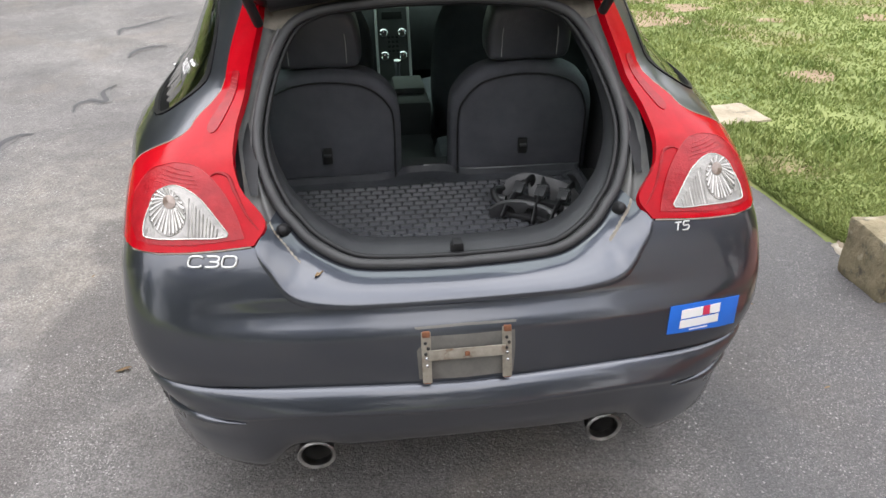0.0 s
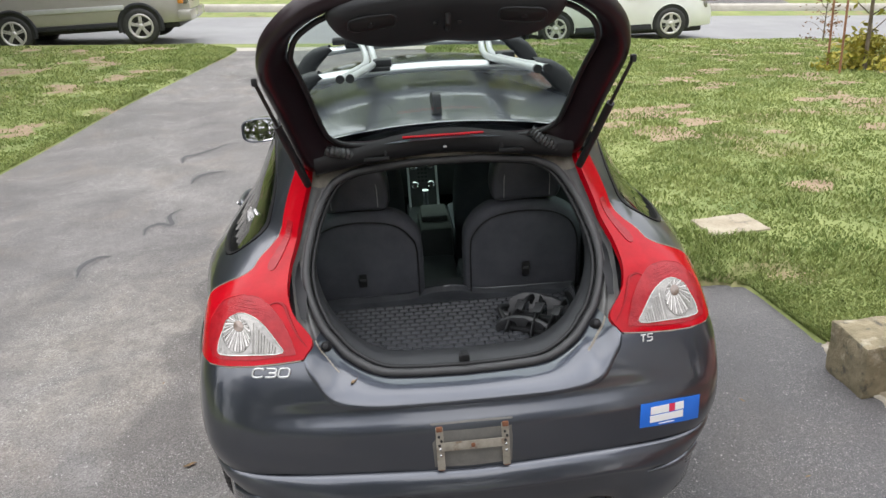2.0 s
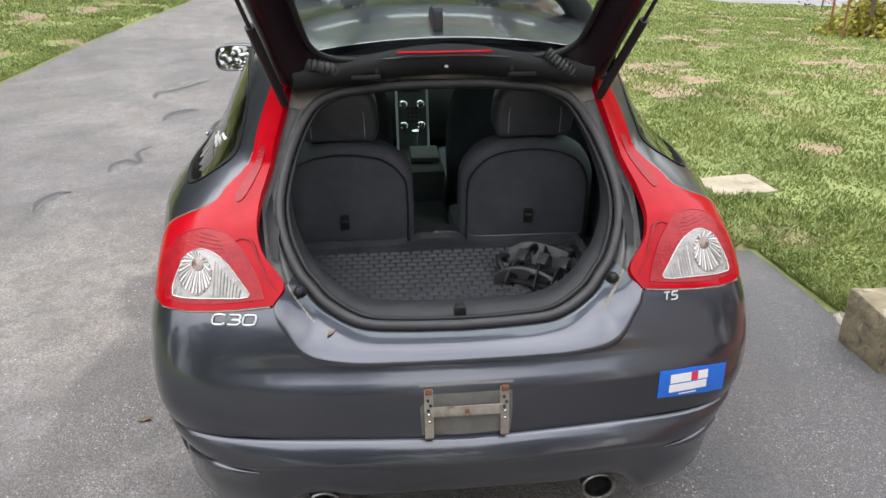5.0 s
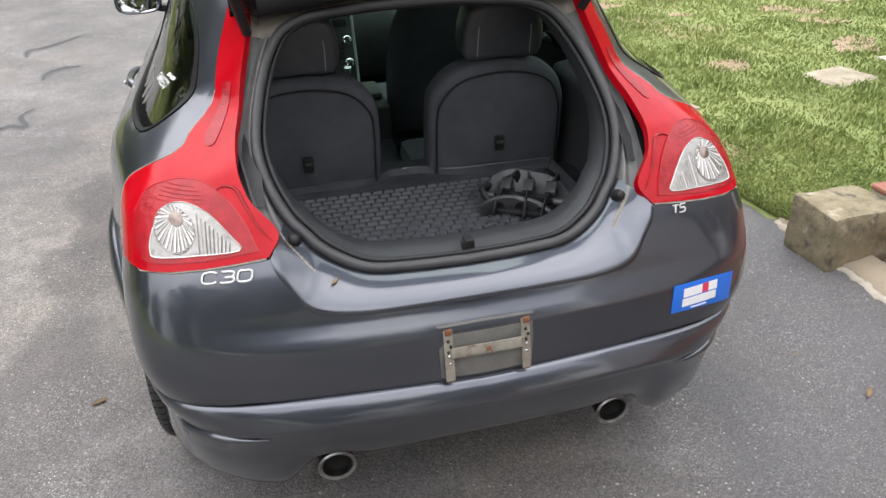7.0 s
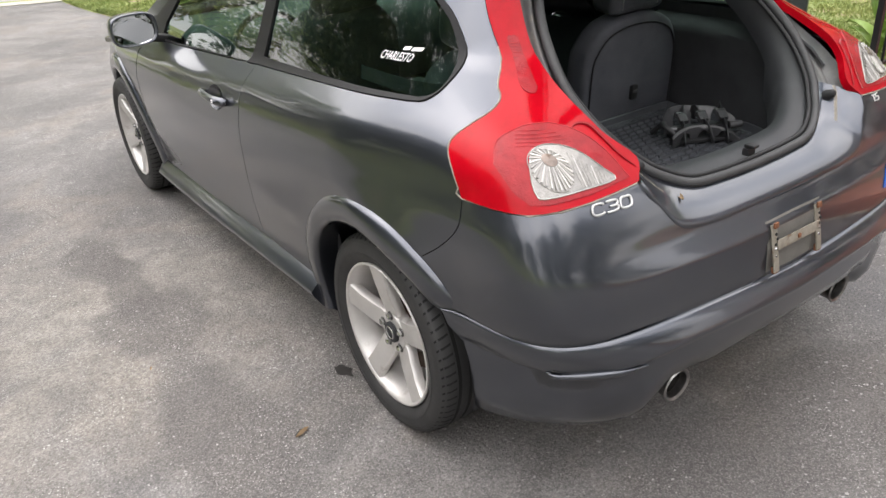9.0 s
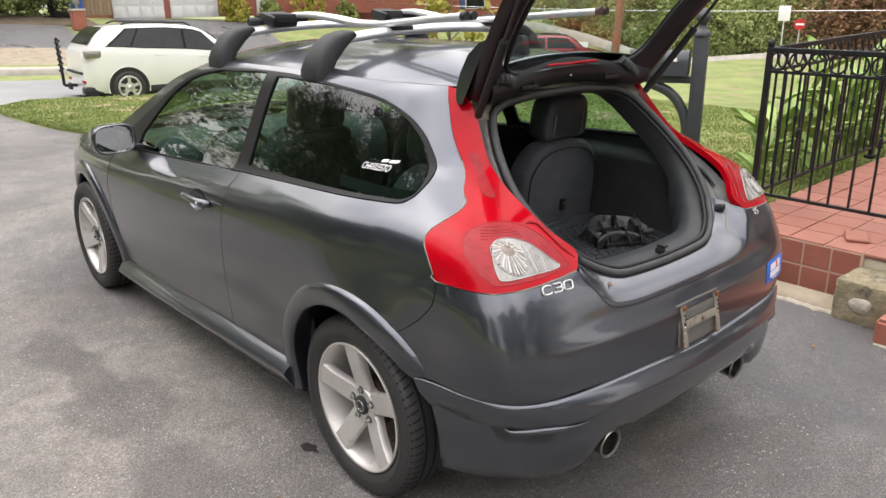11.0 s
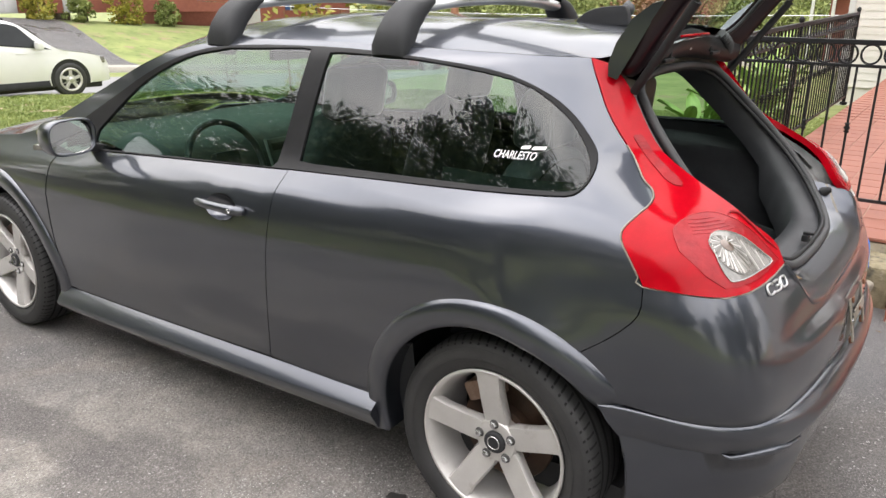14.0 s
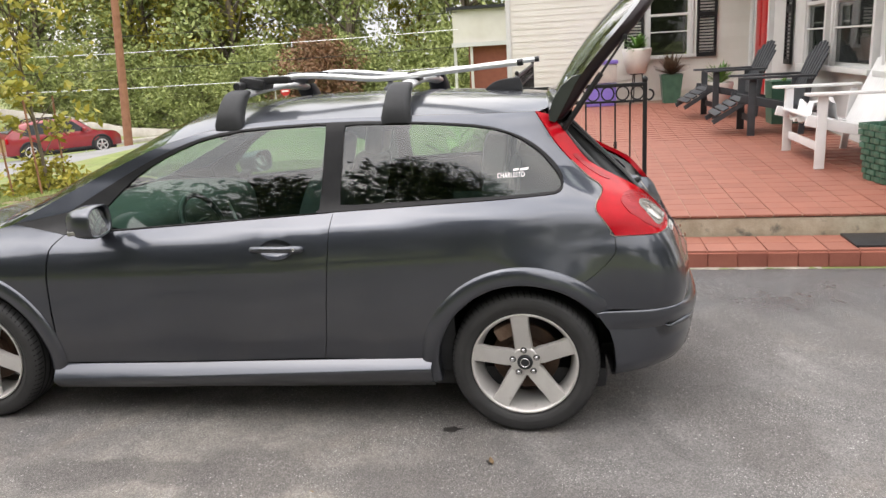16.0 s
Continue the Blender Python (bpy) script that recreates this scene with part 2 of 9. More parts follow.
BRACKET = material("dull_zinc", (0.20, 0.18, 0.145), (0.36, 0.33, 0.28), 0.6, 30, 200, metal=0.35, blotch=[((0.14, 0.07, 0.035), 35, 0.58, 0.75)])
GUTTER = material("dusty_grey_gutter", (0.075, 0.077, 0.080), (0.155, 0.152, 0.145), 0.5, 11, 160, bump=0.2, blotch=[((0.19, 0.175, 0.15), 16, 0.56, 0.72)])
GRIME = material("dusty_body_flange", (0.15, 0.135, 0.115), (0.33, 0.295, 0.24), 0.7, 14, 150, bump=0.4, blotch=[((0.10, 0.06, 0.035), 22, 0.58, 0.72)])
BLUE = material("blue_vinyl", (0.015, 0.14, 0.62), (0.02, 0.16, 0.66), 0.45, 6, 200)
WHITE = material("white_vinyl", (0.75, 0.75, 0.75), (0.82, 0.82, 0.82), 0.5, 6, 200)
PINK = material("pink_vinyl", (0.62, 0.03, 0.09), (0.68, 0.04, 0.1), 0.5, 6, 200)


def asphalt_surface():
    """Worn warm-grey asphalt: broad pale wear, dark soft-edged stains, and pale grit that shows in patches."""
    m = bpy.data.materials.new("worn_asphalt")
    m.use_nodes = True
    n, l = m.node_tree.nodes, m.node_tree.links
    b = n["Principled BSDF"]
    b.inputs["Specular IOR Level"].default_value = 0.45
    geo = n.new("ShaderNodeNewGeometry")

    def noise_at(s, lo, hi, detail=4.0, warp=0.0, rough=0.6):
        t, r = n.new("ShaderNodeTexNoise"), n.new("ShaderNodeMapRange")
        for k, v in (("Scale", s), ("Detail", detail), ("Roughness", rough), ("Distortion", warp)):
            t.inputs[k].default_value = v
        r.inputs["From Min"].default_value, r.inputs["From Max"].default_value = lo, hi
        l.new(geo.outputs["Position"], t.inputs["Vector"])
        l.new(t.outputs["Fac"], r.inputs["Value"])
        return r.outputs["Result"]

    def times(a, c):
        x = n.new("ShaderNodeMath")
        x.operation = "MULTIPLY"
        l.new(a, x.inputs[0])
        if isinstance(c, float):
            x.inputs[1].default_value = c
        else:
            l.new(c, x.inputs[1])
        return x.outputs[0]

    def blend(fac, a, z):
        x = n.new("ShaderNodeMix")
        x.data_type = "RGBA"
        l.new(fac, x.inputs["Factor"])
        for socket, v in ((x.inputs["A"], a), (x.inputs["B"], z)):
            if isinstance(v, tuple):
                socket.default_value = (*v, 1)
            else:
                l.new(v, socket)
        return x.outputs["Result"]

    wear = noise_at(0.7, 0.38, 0.62, 7.0, 0.6, 0.65)
    stain = noise_at(0.55, 0.51, 0.60, 6.0, 1.4)
    brown = noise_at(1.3, 0.50, 0.66, 6.0, 0.8)
    mottle = noise_at(9.0, 0.42, 0.62, 5.0, 0.5, 0.7)
    smear = noise_at(2.4, 0.52, 0.68, 5.0, 0.9)
    grit_patch = noise_at(2.1, 0.46, 0.60, 6.0, 0.6)
    grain = noise_at(70, 0.25, 0.75, 3.0, 0.0, 0.8)
    chip = noise_at(38, 0.56, 0.68, 4.0)
    spark = noise_at(150, 0.64, 0.70, 1.0)
    pit = noise_at(85, 0.60, 0.70, 2.0)
    c = blend(wear, (0.118, 0.112, 0.110), (0.262, 0.248, 0.238))
    c = blend(times(brown, 0.6), c, (0.255, 0.215, 0.175))
    c = blend(times(mottle, 0.38), c, (0.11, 0.104, 0.100))
    c = blend(times(stain, 0.72), c, (0.085, 0.080, 0.078))
    # a strip that was sealed later lies darker along the lawn side
    sep, late, edge_ = n.new("ShaderNodeSeparateXYZ"), n.new("ShaderNodeMath"), n.new("ShaderNodeMapRange")
    l.new(geo.outputs["Position"], sep.inputs[0])
    late.operation = "MULTIPLY_ADD"
    l.new(noise_at(1.6, 0.3, 0.7, 5.0, 0.5), late.inputs[0])
    late.inputs[1].default_value = 0.5
    l.new(sep.outputs["X"], late.inputs[2])
    edge_.inputs["From Min"].default_value, edge_.inputs["From Max"].default_value = 0.74, 1.20
    l.new(late.outputs[0], edge_.inputs["Value"])
    c = blend(times(edge_.outputs["Result"], 0.66), c, (0.066, 0.067, 0.073))
    # the surface is worn to pale, tan stone where people step out beside the car
    far_, soft_, worn_ = n.new("ShaderNodeVectorMath"), n.new("ShaderNodeMath"), n.new("ShaderNodeMapRange")
    far_.operation, soft_.operation = "DISTANCE", "MULTIPLY_ADD"
    l.new(geo.outputs["Position"], far_.inputs[0])
    far_.inputs[1].default_value = (-1.45, 1.25, 0.0)
    l.new(noise_at(1.5, 0.3, 0.7, 7.0, 1.0, 0.65), soft_.inputs[0])
    soft_.inputs[1].default_value = 1.1
    l.new(far_.outputs["Value"], soft_.inputs[2])
    worn_.inputs["From Min"].default_value, worn_.inputs["From Max"].default_value = 1.9, 0.9
    l.new(soft_.outputs[0], worn_.inputs["Value"])
    c = blend(times(worn_.outputs["Result"], 0.55), c, blend(mottle, (0.36, 0.325, 0.275), (0.22, 0.20, 0.175)))
    # old drips beside the wheels' track, plus contact shade painted along the car's side and tail
    wob = n.new("ShaderNodeTexNoise")
    wob.inputs["Scale"].default_value, wob.inputs["Detail"].default_value = 2.6, 4.0
    l.new(geo.outputs["Position"], wob.inputs["Vector"])
    moved = n.new("ShaderNodeVectorMath")
    moved.operation = "MULTIPLY_ADD"
    l.new(wob.outputs["Color"], moved.inputs[0])
    moved.inputs[1].default_value = (0.34, 0.34, 0.0)
    l.new(geo.outputs["Position"], moved.inputs[2])
    for cx, cy, rx, ry in ((-1.16, 2.06, 0.16, 0.34), (-1.10, 1.30, 0.26, 0.30), (-1.12, 1.70, 0.12, 0.5), (-1.12, 0.50, 0.20, 0.60), (-1.25, -0.15, 0.22, 0.30), (-0.62, -0.85, 0.42, 0.22), (0.55, -0.95, 0.55, 0.20), (0.20, -0.62, 0.95, 0.26)):
        off, far_ = n.new("ShaderNodeVectorMath"), n.new("ShaderNodeVectorMath")
        off.operation, far_.operation = "MULTIPLY_ADD", "LENGTH"
        l.new(moved.outputs[0], off.inputs[0])
        off.inputs[1].default_value = (1 / rx, 1 / ry, 0)
        off.inputs[2].default_value = (-cx / rx, -cy / ry, 0)
        l.new(off.outputs[0], far_.inputs[0])
        fall = n.new("ShaderNodeMapRange")
        fall.inputs["From Min"].default_value, fall.inputs["From Max"].default_value = 1.0, 0.72
        l.new(far_.outputs["Value"], fall.inputs["Value"])
        c = blend(times(fall.outputs["Result"], 0.68), c, (0.095, 0.085, 0.081))
    c = blend(times(smear, 0.45), c, (0.115, 0.105, 0.098))
    c = blend(times(grain, 0.50), c, (0.095, 0.091, 0.088))
    c = blend(times(noise_at(170, 0.48, 0.70, 2.0), 0.45), c, (0.40, 0.385, 0.365))
    c = blend(times(pit, 0.5), c, (0.05, 0.048, 0.046))
    c = blend(times(times(chip, grit_patch), 0.42), c, (0.36, 0.345, 0.325))
    c = blend(times(times(spark, grit_patch), 0.85), c, (0.62, 0.60, 0.57))
    # the single stones of the mix, and the few that have been worn bright
    cells, one, tone, mult = n.new("ShaderNodeTexVoronoi"), n.new("ShaderNodeSeparateColor"), n.new("ShaderNodeMapRange"), n.new("ShaderNodeMix")
    cells.inputs["Scale"].default_value = 150
    l.new(geo.outputs["Position"], cells.inputs["Vector"])
    l.new(cells.outputs["Color"], one.inputs[0])
    tone.inputs["To Min"].default_value, tone.inputs["To Max"].default_value = 0.76, 1.24
    l.new(one.outputs[0], tone.inputs["Value"])
    mult.data_type, mult.blend_type = "RGBA", "MULTIPLY"
    mult.inputs["Factor"].default_value = 1.0
    l.new(c, mult.inputs["A"])
    l.new(tone.outputs["Result"], mult.inputs["B"])
    c = mult.outputs["Result"]
    rare = n.new("ShaderNodeMapRange")
    rare.inputs["From Min"].default_value, rare.inputs["From Max"].default_value = 0.978, 0.992
    l.new(one.outputs[1], rare.inputs["Value"])
    c = blend(times(times(rare.outputs["Result"], noise_at(3.1, 0.42, 0.62, 5.0)), 0.7), c, (0.62, 0.60, 0.57))
    # the sealer fills the stones and shines a little
    c = blend(times(edge_.outputs["Result"], 0.26), c, (0.050, 0.052, 0.059))
    l.new(c, b.inputs["Base Color"])
    r, sleek = n.new("ShaderNodeMapRange"), n.new("ShaderNodeMath")
    r.inputs["To Min"].default_value, r.inputs["To Max"].default_value = 0.82, 0.55
    l.new(stain, r.inputs["Value"])
    sleek.operation = "MULTIPLY_ADD"
    l.new(edge_.outputs["Result"], sleek.inputs[0])
    sleek.inputs[1].default_value = -0.30
    l.new(r.outputs["Result"], sleek.inputs[2])
    l.new(sleek.outputs[0], b.inputs["Roughness"])
    bp = n.new("ShaderNodeBump")
    bp.inputs["Strength"].default_value, bp.inputs["Distance"].default_value = 1.0, 0.006
    l.new(grain, bp.inputs["Height"])
    l.new(bp.outputs["Normal"], b.inputs["Normal"])
    return m


ASPHALT = asphalt_surface()
STREET = material("grey_street_asphalt", (0.20, 0.20, 0.205), (0.28, 0.28, 0.28), 0.9, 0.6, 60, bump=0.5)
CONCRETE = material("concrete", (0.30, 0.28, 0.24), (0.46, 0.43, 0.38), 0.9, 2.5, 60, bump=0.6)
STONE = material("rough_cast_stone", (0.24, 0.20, 0.14), (0.42, 0.37, 0.28), 0.92, 7, 70, bump=1.2, blotch=[((0.10, 0.095, 0.08), 9, 0.56, 0.72)])
SANDY = material("sandy_concrete", (0.22, 0.18, 0.13), (0.34, 0.285, 0.21), 0.95, 3, 60, bump=0.8, blotch=[((0.15, 0.12, 0.085), 5, 0.55, 0.75)])
FLAKE = material("flaked_white_mortar", (0.28, 0.25, 0.20), (0.46, 0.42, 0.35), 0.95, 20, 120, bump=0.8)
MOSSY = material("weathered_block_stone", (0.13, 0.11, 0.065), (0.30, 0.255, 0.165), 0.95, 12, 90, bump=1.6, blotch=[((0.07, 0.065, 0.05), 16, 0.54, 0.70), ((0.40, 0.36, 0.27), 11, 0.60, 0.74)])
SOIL = material("lawn_soil", (0.125, 0.165, 0.048), (0.27, 0.30, 0.105), 0.95, 0.9, 60, bump=1.2, blotch=[((0.26, 0.20, 0.12), 1.1, 0.55, 0.65), ((0.08, 0.13, 0.03), 2.3, 0.55, 0.75)])
GRASS = material("grass_blades", (0.085, 0.150, 0.030), (0.38, 0.41, 0.150), 0.6, 1.6, 14, spread=0.42, island=True, spec=0.3)
TILE = material("red_clay_tile", (0.215, 0.076, 0.050), (0.32, 0.125, 0.085), 0.55, 3, 60, spread=0.4, bump=0.4)
MORTAR = material("mortar", (0.28, 0.17, 0.125), (0.44, 0.32, 0.25), 0.95, 6, 120, bump=0.8)
BRICK = material("red_brick", (0.21, 0.065, 0.045), (0.34, 0.12, 0.08), 0.85, 5, 90, spread=0.5, bump=0.6)
SIDING = material("white_siding", (0.60, 0.57, 0.515), (0.71, 0.69, 0.645), 0.6, 1.5, 60, spread=0.25)
WHITE_PAINT = material("white_paint", (0.54, 0.54, 0.53), (0.64, 0.64, 0.63), 0.5, 3, 80)
BLACK_PAINT = material("black_iron_paint", (0.010, 0.010, 0.011), (0.022, 0.022, 0.023), 0.4, 10, 120, bump=0.15, spec=0.25)
RED_PAINT = material("red_door_paint", (0.42, 0.02, 0.02), (0.52, 0.03, 0.03), 0.4, 3, 60)
BARK = material("bark", (0.10, 0.08, 0.06), (0.20, 0.16, 0.12), 0.95, 8, 60, bump=1.5)
POLE_WOOD = material("weathered_pole", (0.20, 0.09, 0.05), (0.34, 0.17, 0.10), 0.9, 3, 50, bump=0.6)
LEAF = material("woodland_leaves", (0.078, 0.112, 0.034), (0.30, 0.34, 0.105), 0.6, 0.35, 3, spread=0.5, island=True, spec=0.3)
# leaves with open light and haze over the woods put into their colour
WOOD_LEAF = material("sunlit_wood_leaves", (0.10, 0.145, 0.050), (0.44, 0.48, 0.17), 0.6, 0.35, 3, spread=0.6, island=True, spec=0.3)
LEAF_DARK = material("dark_garden_leaves", (0.030, 0.048, 0.016), (0.12, 0.145, 0.05), 0.6, 0.35, 3, spread=0.5, island=True, spec=0.3)
LEAF_YELLOW = material("yellowing_leaves", (0.10, 0.14, 0.02), (0.46, 0.38, 0.06), 0.6, 0.5, 3, spread=0.5, island=True, spec=0.3)
LEAF_RUSSET = material("russet_leaves", (0.09, 0.07, 0.035), (0.34, 0.17, 0.10), 0.6, 0.5, 3, spread=0.5, island=True, spec=0.3)
LEAF_BROAD = material("broad_garden_leaf", (0.15, 0.26, 0.045), (0.32, 0.45, 0.11), 0.45, 6, 60, spread=0.4)


# ---- the ground ----
left_edge = curve((-12, -6.5), (2, -4.6), (5.2, -4.0), (8, -3.75), (11, -3.35), (13.4, -3.1), (14.4, -4.2))
right_edge = curve((-12, 1.66), (-0.9, 1.66), (-0.6, 2.14), (0.32, 2.14), (0.6, 1.92), (1.0, 1.865), (1.30, 1.83), (1.36, 1.72), (1.43, 1.42), (1.62, 1.24), (3, 1.2), (5, 1.2), (8.2, 1.1), (10.6, 0.8), (13.4, 0.7), (14.4, 1.6))


def terrain(x, y):
    """The height of the bare ground: level round the car, falling to the street and to the far road."""
    x = max(-40.0, min(60.0, x))
    s = max(ease(3, 14, y), ease(4, 16, x) * ease(-6, 4, y))
    z = s * (-0.17 - 0.055 * x)
    z -= 0.18 * ease(14.0, 14.6, y) * (1 - ease(22.9, 23.1, y))
    z += ease(24.5, 34, y) * 1.5 - ease(16, 30, x) * 0.25 * (1 - ease(10, 30, y))
    z += 0.80 * ease(13, 29, x) * ease(-6, 4, y) * (1 - ease(15, 23, y))
    return z


def lawn_lift(x, y):
    """The lawn stands a little above the driveway's edge."""
    if y > 14.3:
        return 0.0
    out = max(left_edge(y) - x, x - right_edge(y))
    return -0.035 + 0.075 * ease(-0.06, 0.05, out) + 0.06 * ease(0.0, 0.5, out) * ease(0.2, 1.2, x)


def axis(spans):
    """Grid lines: (from, to, step) spans."""
    out = []
    for a, b, st in spans:
        out += list(np.arange(a, b - 1e-6, st))
    return out + [spans[-1][1]]


gx = axis([(-400, -60, 40), (-60, -12, 4), (-12, -5, 0.5), (-5, -2.6, 0.06), (-2.6, 0.4, 0.5), (0.4, 2.3, 0.06), (2.3, 8, 0.4), (8, 60, 4), (60, 400, 40)])
gy = axis([(-400, -20, 40), (-20, -1, 2), (-1, 1.1, 0.35), (1.1, 1.8, 0.05), (1.8, 14, 0.35), (14, 60, 2), (60, 420, 40)])
gv, gf = grid([[(x, y, terrain(x, y) + lawn_lift(x, y)) for x in gx] for y in gy])
ground = tagged(mesh_part("ground", gv, gf, SOIL), "patchy green lawn with bare earth spots", "lawn", kind="structure")

# the driveway, a worn asphalt sheet
dy = axis([(-12, -2, 1.0), (-2, 1.2, 0.2), (1.2, 1.7, 0.04), (1.7, 13.4, 0.25)])
dv, df = grid([[(left_edge(y) + (right_edge(y) - left_edge(y)) * k / 40, y, terrain(left_edge(y) + (right_edge(y) - left_edge(y)) * k / 40, y)) for k in range(41)] for y in dy])
driveway = tagged(mesh_part("driveway", dv, df, ASPHALT), "worn grey asphalt driveway with stains and pale wear", "driveway", kind="structure")
# its concrete apron at the street
av, af = grid([[(left_edge(y) - 0.2 + (right_edge(y) - left_edge(y) + 0.4) * k / 12, y, terrain(left_edge(y) + (right_edge(y) - left_edge(y)) * k / 12, y) + 0.004) for k in range(13)] for y in axis([(13.4, 14.4, 0.25)])])
tagged(mesh_part("apron", av, af, CONCRETE), "pale concrete apron where the driveway meets the street", "pavement", kind="structure")
# the street
sx = axis([(-80, 80, 4)])
sv, sf = grid([[(x, y, terrain(x, y) + 0.012) for x in sx] for y in axis([(14.42, 23.0, 0.7)])])
tagged(mesh_part("road", sv, sf, STREET), "grey residential street seen past the lawn", "road", kind="structure")
kv, kf = [], []
for y in (23.0,):
    a, b = grid([[(x, yy, terrain(x, yy) + h) for x in sx] for yy, h in ((y, 0.0), (y + 0.02, 0.13), (y + 0.16, 0.14), (y + 0.2, 0.0))])
    kv, kf = a, b
tagged(mesh_part("kerb", kv, kf, CONCRETE), "low pale concrete kerb along the street", "kerb", kind="structure")
# the far road past the lawn, with its pale kerb and painted bars
fv, ff = grid([[(x, y, terrain(x, y) + 0.03) for y in axis([(-30, 14, 4)])] for x in axis([(27, 37, 2)])])
tagged(mesh_part("road_far", fv, ff, STREET, flip=True), "grey cross road beyond the lawn", "road", kind="structure")
bv, bf = grid([[(x, y, terrain(37, y) + h) for y in axis([(-30, 40, 4)])] for x, h in ((36.9, 0.0), (37, 0.5), (37.3, 0.5), (37.4, 0.0))])
tagged(mesh_part("kerb_far", bv, bf, CONCRETE, flip=True), "pale low wall along the far road", "kerb", kind="structure")

# ---- the porch: tiled floor, brick face, stone ends and a step ----
PX = 2.12
FLOOR_Z = 0.285


def porch_z(x):
    return FLOOR_Z + 0.02 * (x - PX)


porch = tagged(mesh_part("porch_floor", *grid([[(x, y, porch_z(x) - 0.0015) for y in axis([(-14, 0.35, 1)])] for x in axis([(PX, 11.7, 1.2)])]), MORTAR, flip=True), "porch floor of red clay tiles with pale joints", "porch floor", kind="structure")
face = tagged(part("porch_face", boxes(((0.3, 14.3, 0.36), (PX + 0.16, -6.8, 0.085), 0.01)), STONE), "rough concrete riser under the tiled porch edge", "porch wall", kind="structure")
step = tagged(part("porch_step", boxes(((0.44, 13.2, 0.22), (1.89, -7.32, 0.012), 0.012)), BRICK), "low step of red clay tiles before the porch", "step", kind="structure")
foot_rnd = random.Random(12)


def ragged_strip(name, y0, y1, x_in, x_out, z_in, z_out, wob, mt, label):
    """A low strip along the porch whose outer edge is broken and uneven."""
    ys = np.arange(y0, y1 + 1e-6, 0.018)
    edge = [x_out + wob * (0.6 * math.sin(y * 23) + 0.4 * math.sin(y * 61 + 1) + foot_rnd.uniform(-0.7, 0.7)) for y in ys]
    v, f = grid([[(x_in, y, z_in) for y in ys], [((x_in + e) / 2, y, (z_in + z_out) / 2 + foot_rnd.uniform(-0.003, 0.003)) for y, e in zip(ys, edge)], [(e, y, z_out) for y, e in zip(ys, edge)], [(e - 0.006, y, -0.02) for y, e in zip(ys, edge)]])
    return tagged(mesh_part(name, v, f, mt, flip=False), label, "footing", kind="structure")


ragged_strip("porch_footing", -0.50, 0.62, 2.04, 1.905, 0.045, 0.022, 0.008, SANDY, "sandy worn footing along the porch face")
ragged_strip("footing_edge", -0.72, 0.62, 1.93, 1.878, 0.016, 0.010, 0.016, FLAKE, "flaking pale mortar edge beside the asphalt")
ragged_strip("step_edge", -1.9, -0.72, 1.70, 1.648, 0.016, 0.009, 0.012, FLAKE, "flaking pale mortar along the foot of the step")

# ---- the white house behind the porch ----
WX, WY = 11.6, -3.35
Z0 = porch_z(WX)


def wall_board(length, high=0.118):
    """One lap board of siding, running along y, leaning out at its lower edge."""
    v, f = grid([[(-0.011, a, 0.0), (-0.003, a, high), (0.02, a, high), (0.02, a, 0.0)] for a in (0.0, length)], closed=True)
    me = bpy.data.meshes.new("siding_board")
    me.from_pydata(v, [], [tuple(q) for q in f] + [(0, 1, 2, 3), (7, 6, 5, 4)])
    me.materials.append(SIDING)
    return me


def slab_wall(name, x0, x1, y0, y1, z0, z1, mat_, label):
    return tagged(part(name, boxes(((x1 - x0, y1 - y0, z1 - z0), ((x0 + x1) / 2, (y0 + y1) / 2, (z0 + z1) / 2), 0.0)), mat_, flat=True), label, "house wall", kind="structure")


# window opening in the far wall: y -1.75 .. -0.75
W_Y0, W_Y1, W_Z0, W_Z1 = -2.27, -1.53, Z0 + 0.84, Z0 + 2.25
slab_wall("wall_east_a", WX + 0.02, WX + 0.22, W_Y1, 1.10, Z0 - 0.6, Z0 + 3.2, SIDING, "white lap-sided house wall")
slab_wall("wall_east_b", WX + 0.02, WX + 0.22, WY - 0.2, W_Y0, Z0 - 0.6, Z0 + 3.2, SIDING, "white lap-sided house wall beside the porch corner")
slab_wall("wall_east_c", WX + 0.02, WX + 0.22, W_Y0, W_Y1, Z0 - 0.6, W_Z0, SIDING, "white lap-sided wall under the window")
slab_wall("wall_east_d", WX + 0.02, WX + 0.22, W_Y0, W_Y1, W_Z1, Z0 + 3.2, SIDING, "white lap-sided wall above the window")

# a roof added above the view, blocking low sky from the car's reflections
rv, rf = grid([[(x, y, z) for y in (WY - 8.0, 1.5)] for x, z in ((WX - 0.4, Z0 + 3.1), (WX - 0.4, Z0 + 3.25), (WX + 4.0, Z0 + 6.0), (WX + 8.4, Z0 + 3.25), (WX + 8.4, Z0 + 3.1))])
tagged(mesh_part("house_roof", rv, rf, material("grey_shingles", (0.07, 0.068, 0.066), (0.13, 0.125, 0.12), 0.9, 6, 60, bump=0.6), flat=True), "grey shingled roof added unseen above the white house", "roof", kind="structure")


# an unseen eave, added to shade the porch wall
tagged(part("porch_eave", boxes(((WX - 2.2, 0.8, 0.12), ((WX + 2.2) / 2, WY + 0.4, Z0 + 2.95), 0.01)), WHITE_PAINT), "unseen white eave board added to shade the porch wall", "eave", kind="structure")

